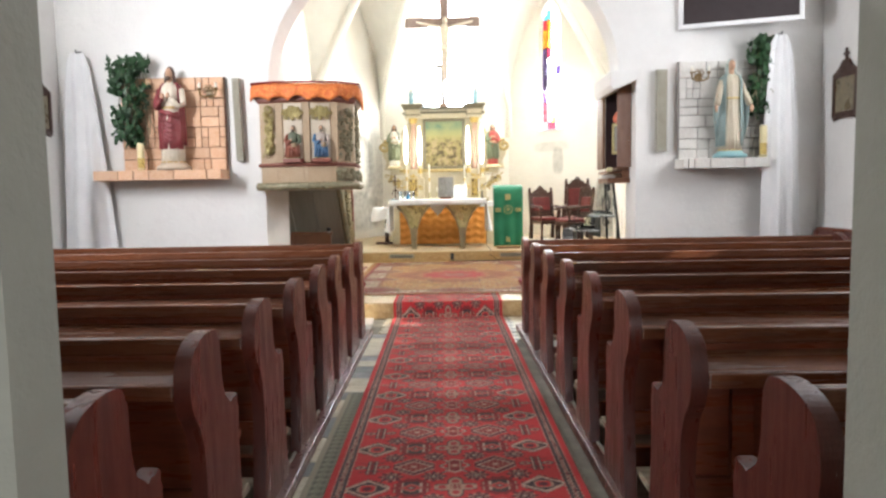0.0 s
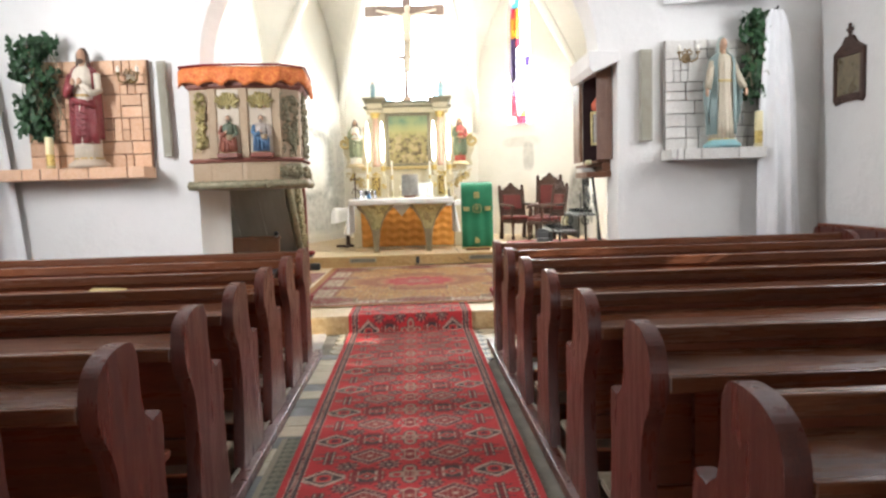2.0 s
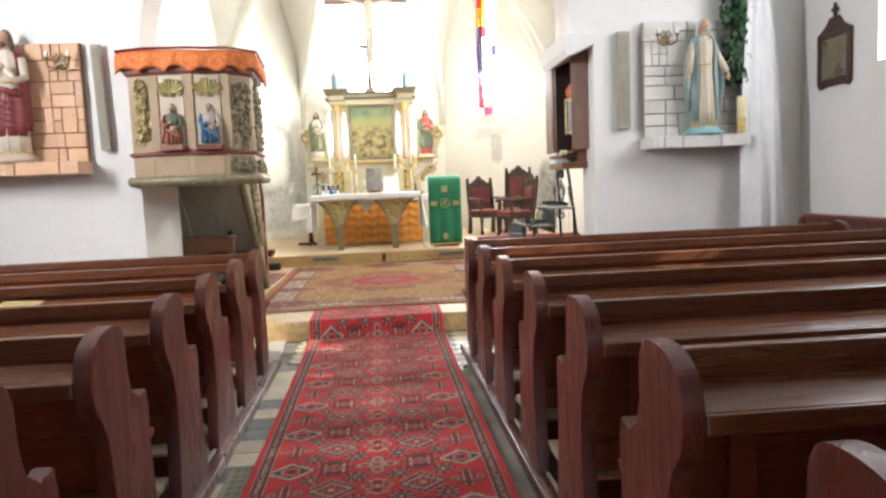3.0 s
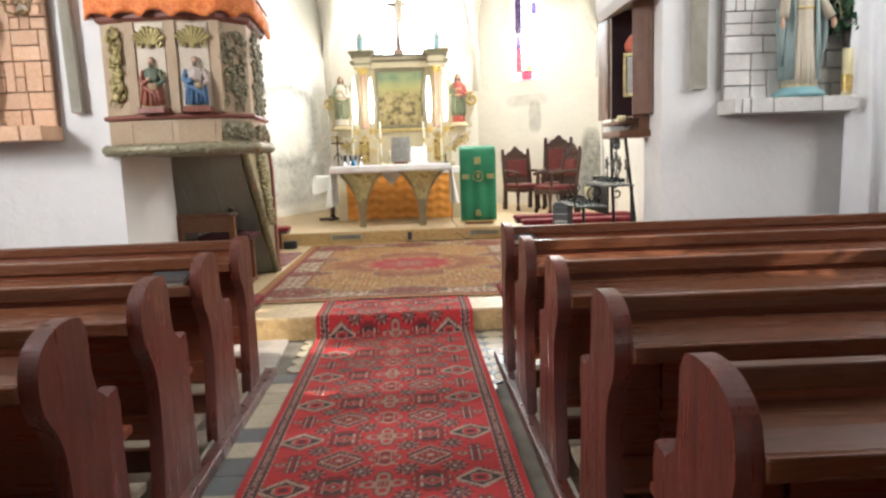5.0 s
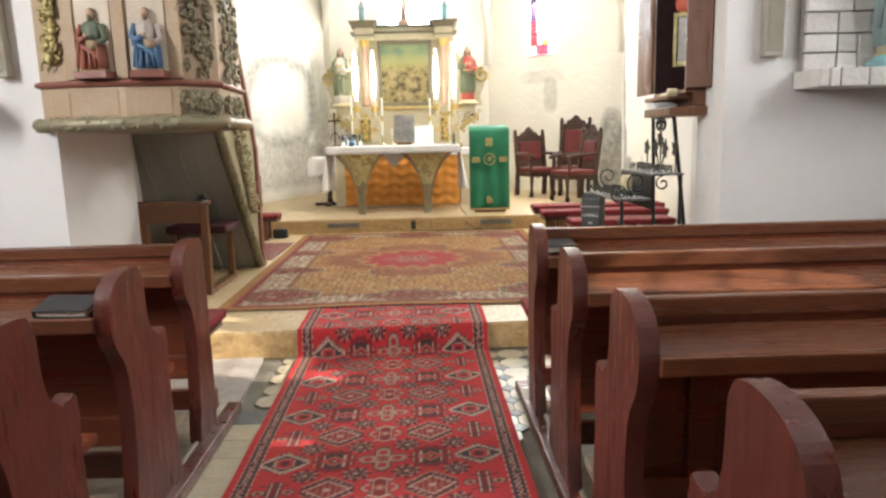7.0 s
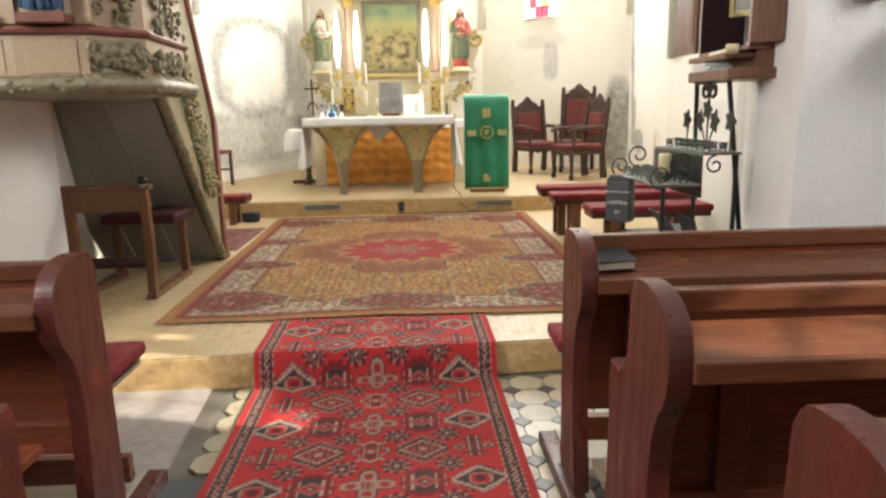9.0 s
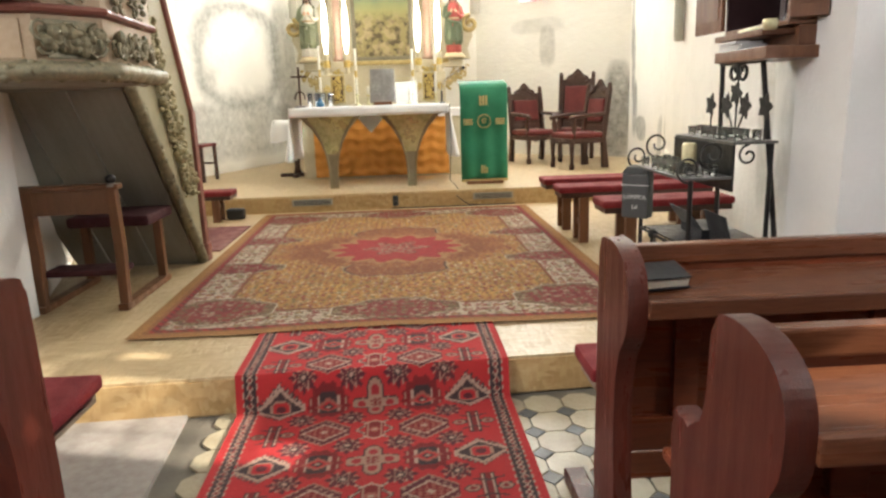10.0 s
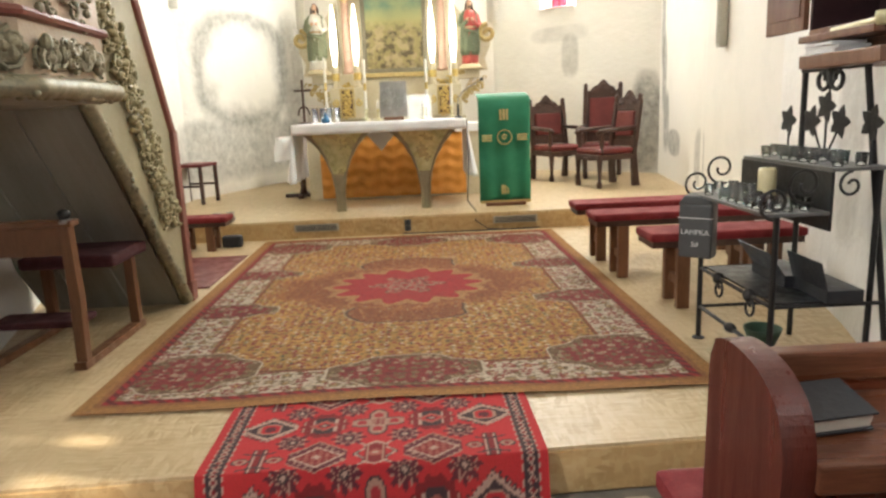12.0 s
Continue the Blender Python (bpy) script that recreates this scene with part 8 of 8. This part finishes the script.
# sockets and grilles on the altar platform's front
for x in (-0.66, 1.22):
    ob = thing("vent_grille", "pale metal grille in the platform front", "grille", pose(x, 11.813, 0.265))
    part("frame", boxed(-0.21, -0.008, -0.035, 0.21, 0, 0.035, bev=0.003), M["speaker"], ob)
    for k in range(4):
        part("slot", boxed(-0.19, -0.011, -0.024 + 0.014 * k, 0.19, -0.007, -0.017 + 0.014 * k), M["box_grey"], ob)
ob = thing("power_socket", "dark double power socket in the platform front", "socket", pose(0.20, 11.813, 0.25))
part("plate", boxed(-0.03, -0.012, -0.055, 0.03, 0, 0.055, bev=0.004), M["box_grey"], ob)
for dz in (-0.026, 0.026):
    part("outlet", lathe(bmesh.new(), [(0.019, 0), (0.019, 0.004), (0.012, 0.006)], 14), M["black"], ob, "", pose(0, -0.012, dz, 90))
tagged(part("floor_cable", tube(bmesh.new(), [(0.15, 11.79, STEP_Z + 0.012), (0.6, 11.785, STEP_Z + 0.01), (1.2, 11.79, STEP_Z + 0.01), (1.45, 11.80, STEP_Z + 0.012)], 0.006, 5), M["black"]), "black cable along the altar platform", "cable")


# ---------------------------------------------------------------- windows
def lattice_window(name, label, m, w, z0, spring, rise, pick, cols, rows):
    """Leaded panes in a frame; each pane is a piece of glass of its own. x runs across the opening, y outwards."""
    ob = tagged(thing(name, label, "window", m), kind="structure")
    W = w / cols
    H = (spring - z0 + rise * 0.75) / rows

    def top(x):
        k = min(1.0, abs(2 * x / w))
        return spring + rise * math.sqrt(1 - k * k)
    for i in range(cols):
        for j in range(rows):
            xa, xb = -w / 2 + i * W, -w / 2 + (i + 1) * W
            za, zb = z0 + j * H, z0 + (j + 1) * H
            key = pick(i, j)
            p = part("pane", boxed(xa + 0.004, -0.003, za + 0.004, xb - 0.004, 0.003, min(zb, max(za + 0.03, top((xa + xb) / 2))) - 0.004), M["g_" + key], ob)
            if key in ("clear", "rose", "yellow"):
                p.visible_shadow = False
    for i in range(cols + 1):
        x = -w / 2 + i * W
        part("lead", boxed(x - 0.006, -0.008, z0, x + 0.006, 0.008, max(z0 + 0.1, top(x) if abs(x) < w / 2 - 0.01 else spring)), M["iron"], ob)
    for j in range(rows + 1):
        z = z0 + j * H
        part("glazing_bar", boxed(-w / 2, -0.009, z - 0.007, w / 2, 0.009, z + 0.007), M["iron"], ob)
    part("window_sill", boxed(-w / 2, -0.22, z0 - 0.002, w / 2, 0.0, z0 + 0.012, bev=0.004), M["white_paint"], ob)
    return ob


def lancet_pick(i, j):
    edge = {0: "rose", 1: "red", 2: "red", 3: "violet", 4: "violet", 5: "violet", 6: "violet", 7: "violet", 8: "violet", 9: "orange", 10: "orange", 11: "red", 12: "cyan"}
    if i == 0:
        return edge.get(j, "cyan")
    low = {(1, 0): "red", (2, 0): "red", (3, 0): "rose", (1, 1): "rose", (2, 1): "yellow", (3, 1): "cyan", (2, 2): "yellow", (3, 2): "cyan", (3, 6): "violet", (1, 8): "red", (1, 9): "yellow", (1, 10): "orange", (1, 11): "orange", (1, 12): "cyan"}
    return low.get((i, j), "clear")


def on_wall(a, b, u, inset):
    a, b = Vector(a), Vector(b)
    d = (b - a).normalized()
    p = a + d * u + Vector((-d.y, d.x)) * inset
    return pose(p.x, p.y, 0, 0, 0, math.degrees(math.atan2(d.y, d.x)))


mid = (LANCET0 + LANCET1) / 2
lattice_window("window_lancet", "tall stained-glass lancet window", on_wall(E1, R4, mid, 0.16), LANCET1 - LANCET0, 2.68, 4.9, 0.6, lancet_pick, 5, 13)
lattice_window("window_east", "bright leaded window behind the altarpiece", on_wall(E0, E1, 1.59, 0.25), 1.26, 3.0, 5.0, 0.8,
               lambda i, j: "cyan" if (i, j) in ((2, 3), (4, 3)) else ("pale_blue" if i in (0, 6) else "clear"), 7, 9)
nave_pick = lambda i, j: "clear" if (i, j) in ((3, 5), (3, 6), (3, 7), (2, 6), (2, 7), (2, 8), (3, 9), (2, 9)) else ("rose" if (i, j) == (3, 8) else ("yellow" if (i, j) == (0, 9) else ("cyan", "violet", "red", "orange")[(i * 3 + j * 5) % 4]))
lattice_window("window_nave_1", "arched stained-glass nave window", on_wall((NAVE_R, 8.2), (NAVE_R, 1.2), 2.05, 0.40), 0.94, 2.1, 3.4, 0.47, nave_pick, 5, 11)
lattice_window("window_nave_2", "arched stained-glass nave window", on_wall((NAVE_R, 8.2), (NAVE_R, 1.2), 3.42, 0.40), 0.94, 2.1, 3.4, 0.47, lambda i, j: "clear" if (i < 2 and 2 <= j <= 5) or (i == 3 and j <= 2) else ("cyan", "violet", "red", "orange")[(i * 3 + j * 5) % 4], 5, 11)
lattice_window("window_nave_3", "arched leaded nave window", on_wall((NAVE_L, 1.2), (NAVE_L, 8.2), 3.10, 0.40), 0.94, 2.1, 3.4, 0.47, lambda i, j: "clear", 5, 11)
# assumed window, never in view, added to house the chancel's fill light
lattice_window("window_chancel", "added leaded side window, out of view, round the chancel's fill light", on_wall(R3, R2, 1.05, 0.32), 1.1, 2.9, 4.2, 0.55, lambda i, j: "cyan", 4, 8)
# ---------------------------------------------------------------- floor tiles, piece by piece
def tile_meshes(p, depth):
    c = 0.29 * p
    g = 0.003
    h = p / 2 - g
    k = h - c + g
    octo = prism(bmesh.new(), [(-k, -h), (k, -h), (h, -k), (h, k), (k, h), (-k, h), (-h, k), (-h, -k)], -depth, 0.0, "z")
    q = c - g * 1.6
    dot = prism(bmesh.new(), [(-q, 0), (0, -q), (q, 0), (0, q)], -depth, 0.0, "z")
    out = []
    for bm, name, mat in ((octo, "tile", M["tile"]), (dot, "dot_tile", M["tile_dark"])):
        bmesh.ops.recalc_face_normals(bm, faces=bm.faces)
        me = bpy.data.meshes.new(name)
        bm.to_mesh(me)
        bm.free()
        me.materials.append(mat)
        out.append(me)
    return out


TP = 0.162
octo_mesh, dot_mesh = tile_meshes(TP, 0.011)
rng_t = random.Random(31)
for iy in range(36):
    y = 7.46 - iy * TP
    for ix in range(-9, 11):
        x = 1.047 + ix * TP
        right = 0.70 < x < (1.9 if y > 6.5 else 0.93)
        left = -0.57 < x < -0.35 and y > 6.72
        if not left and (not right or y < 6.2):
            continue
        for me, dx in ((octo_mesh, 0.0), (dot_mesh, TP / 2)):
            px, py = x + dx, y + dx
            if me is dot_mesh and py > 7.50:
                continue
            if px > 0.86 and py < 6.45:
                continue
            o = new("floor_tile" if me is octo_mesh else "dot_tile", me)
            o.parent = nave_floor
            o.location = (px, py, rng_t.uniform(-0.0012, 0.0008))

# plain slabs, cream and slate, along the other side of the runner
slab_meshes = []
for mat in (M["tile"], M["tile_dark"]):
    bm = prism(bmesh.new(), [(-0.125, -0.083), (0.125, -0.083), (0.125, 0.083), (-0.125, 0.083)], -0.011, 0.0, "z")
    bmesh.ops.recalc_face_normals(bm, faces=bm.faces)
    me = bpy.data.meshes.new("floor_slab")
    bm.to_mesh(me)
    bm.free()
    me.materials.append(mat)
    slab_meshes.append(me)
for iy in range(29):
    y = 6.62 - iy * 0.17
    o = new("floor_slab", slab_meshes[1 if iy in (0, 5, 7, 8, 11, 14, 15, 18, 21, 24, 25, 27) else 0])
    o.parent = nave_floor
    o.location = (-0.375 + 0.019 * (7.6 - y) - 0.05, y, rng_t.uniform(-0.0012, 0.0008))

# the carved foliage is made of scrolls and buds that nobody could count
for ob in scene.objects:
    if ob.name.split(".")[0] in ("carved_panel", "carved_plinth", "gilded_drop", "shell", "stair_carving", "crest_carving", "lower_carving", "gilded_panel", "wing_bracket", "relief", "garland", "stair_garland"):
        ob["kind"] = "stuff"
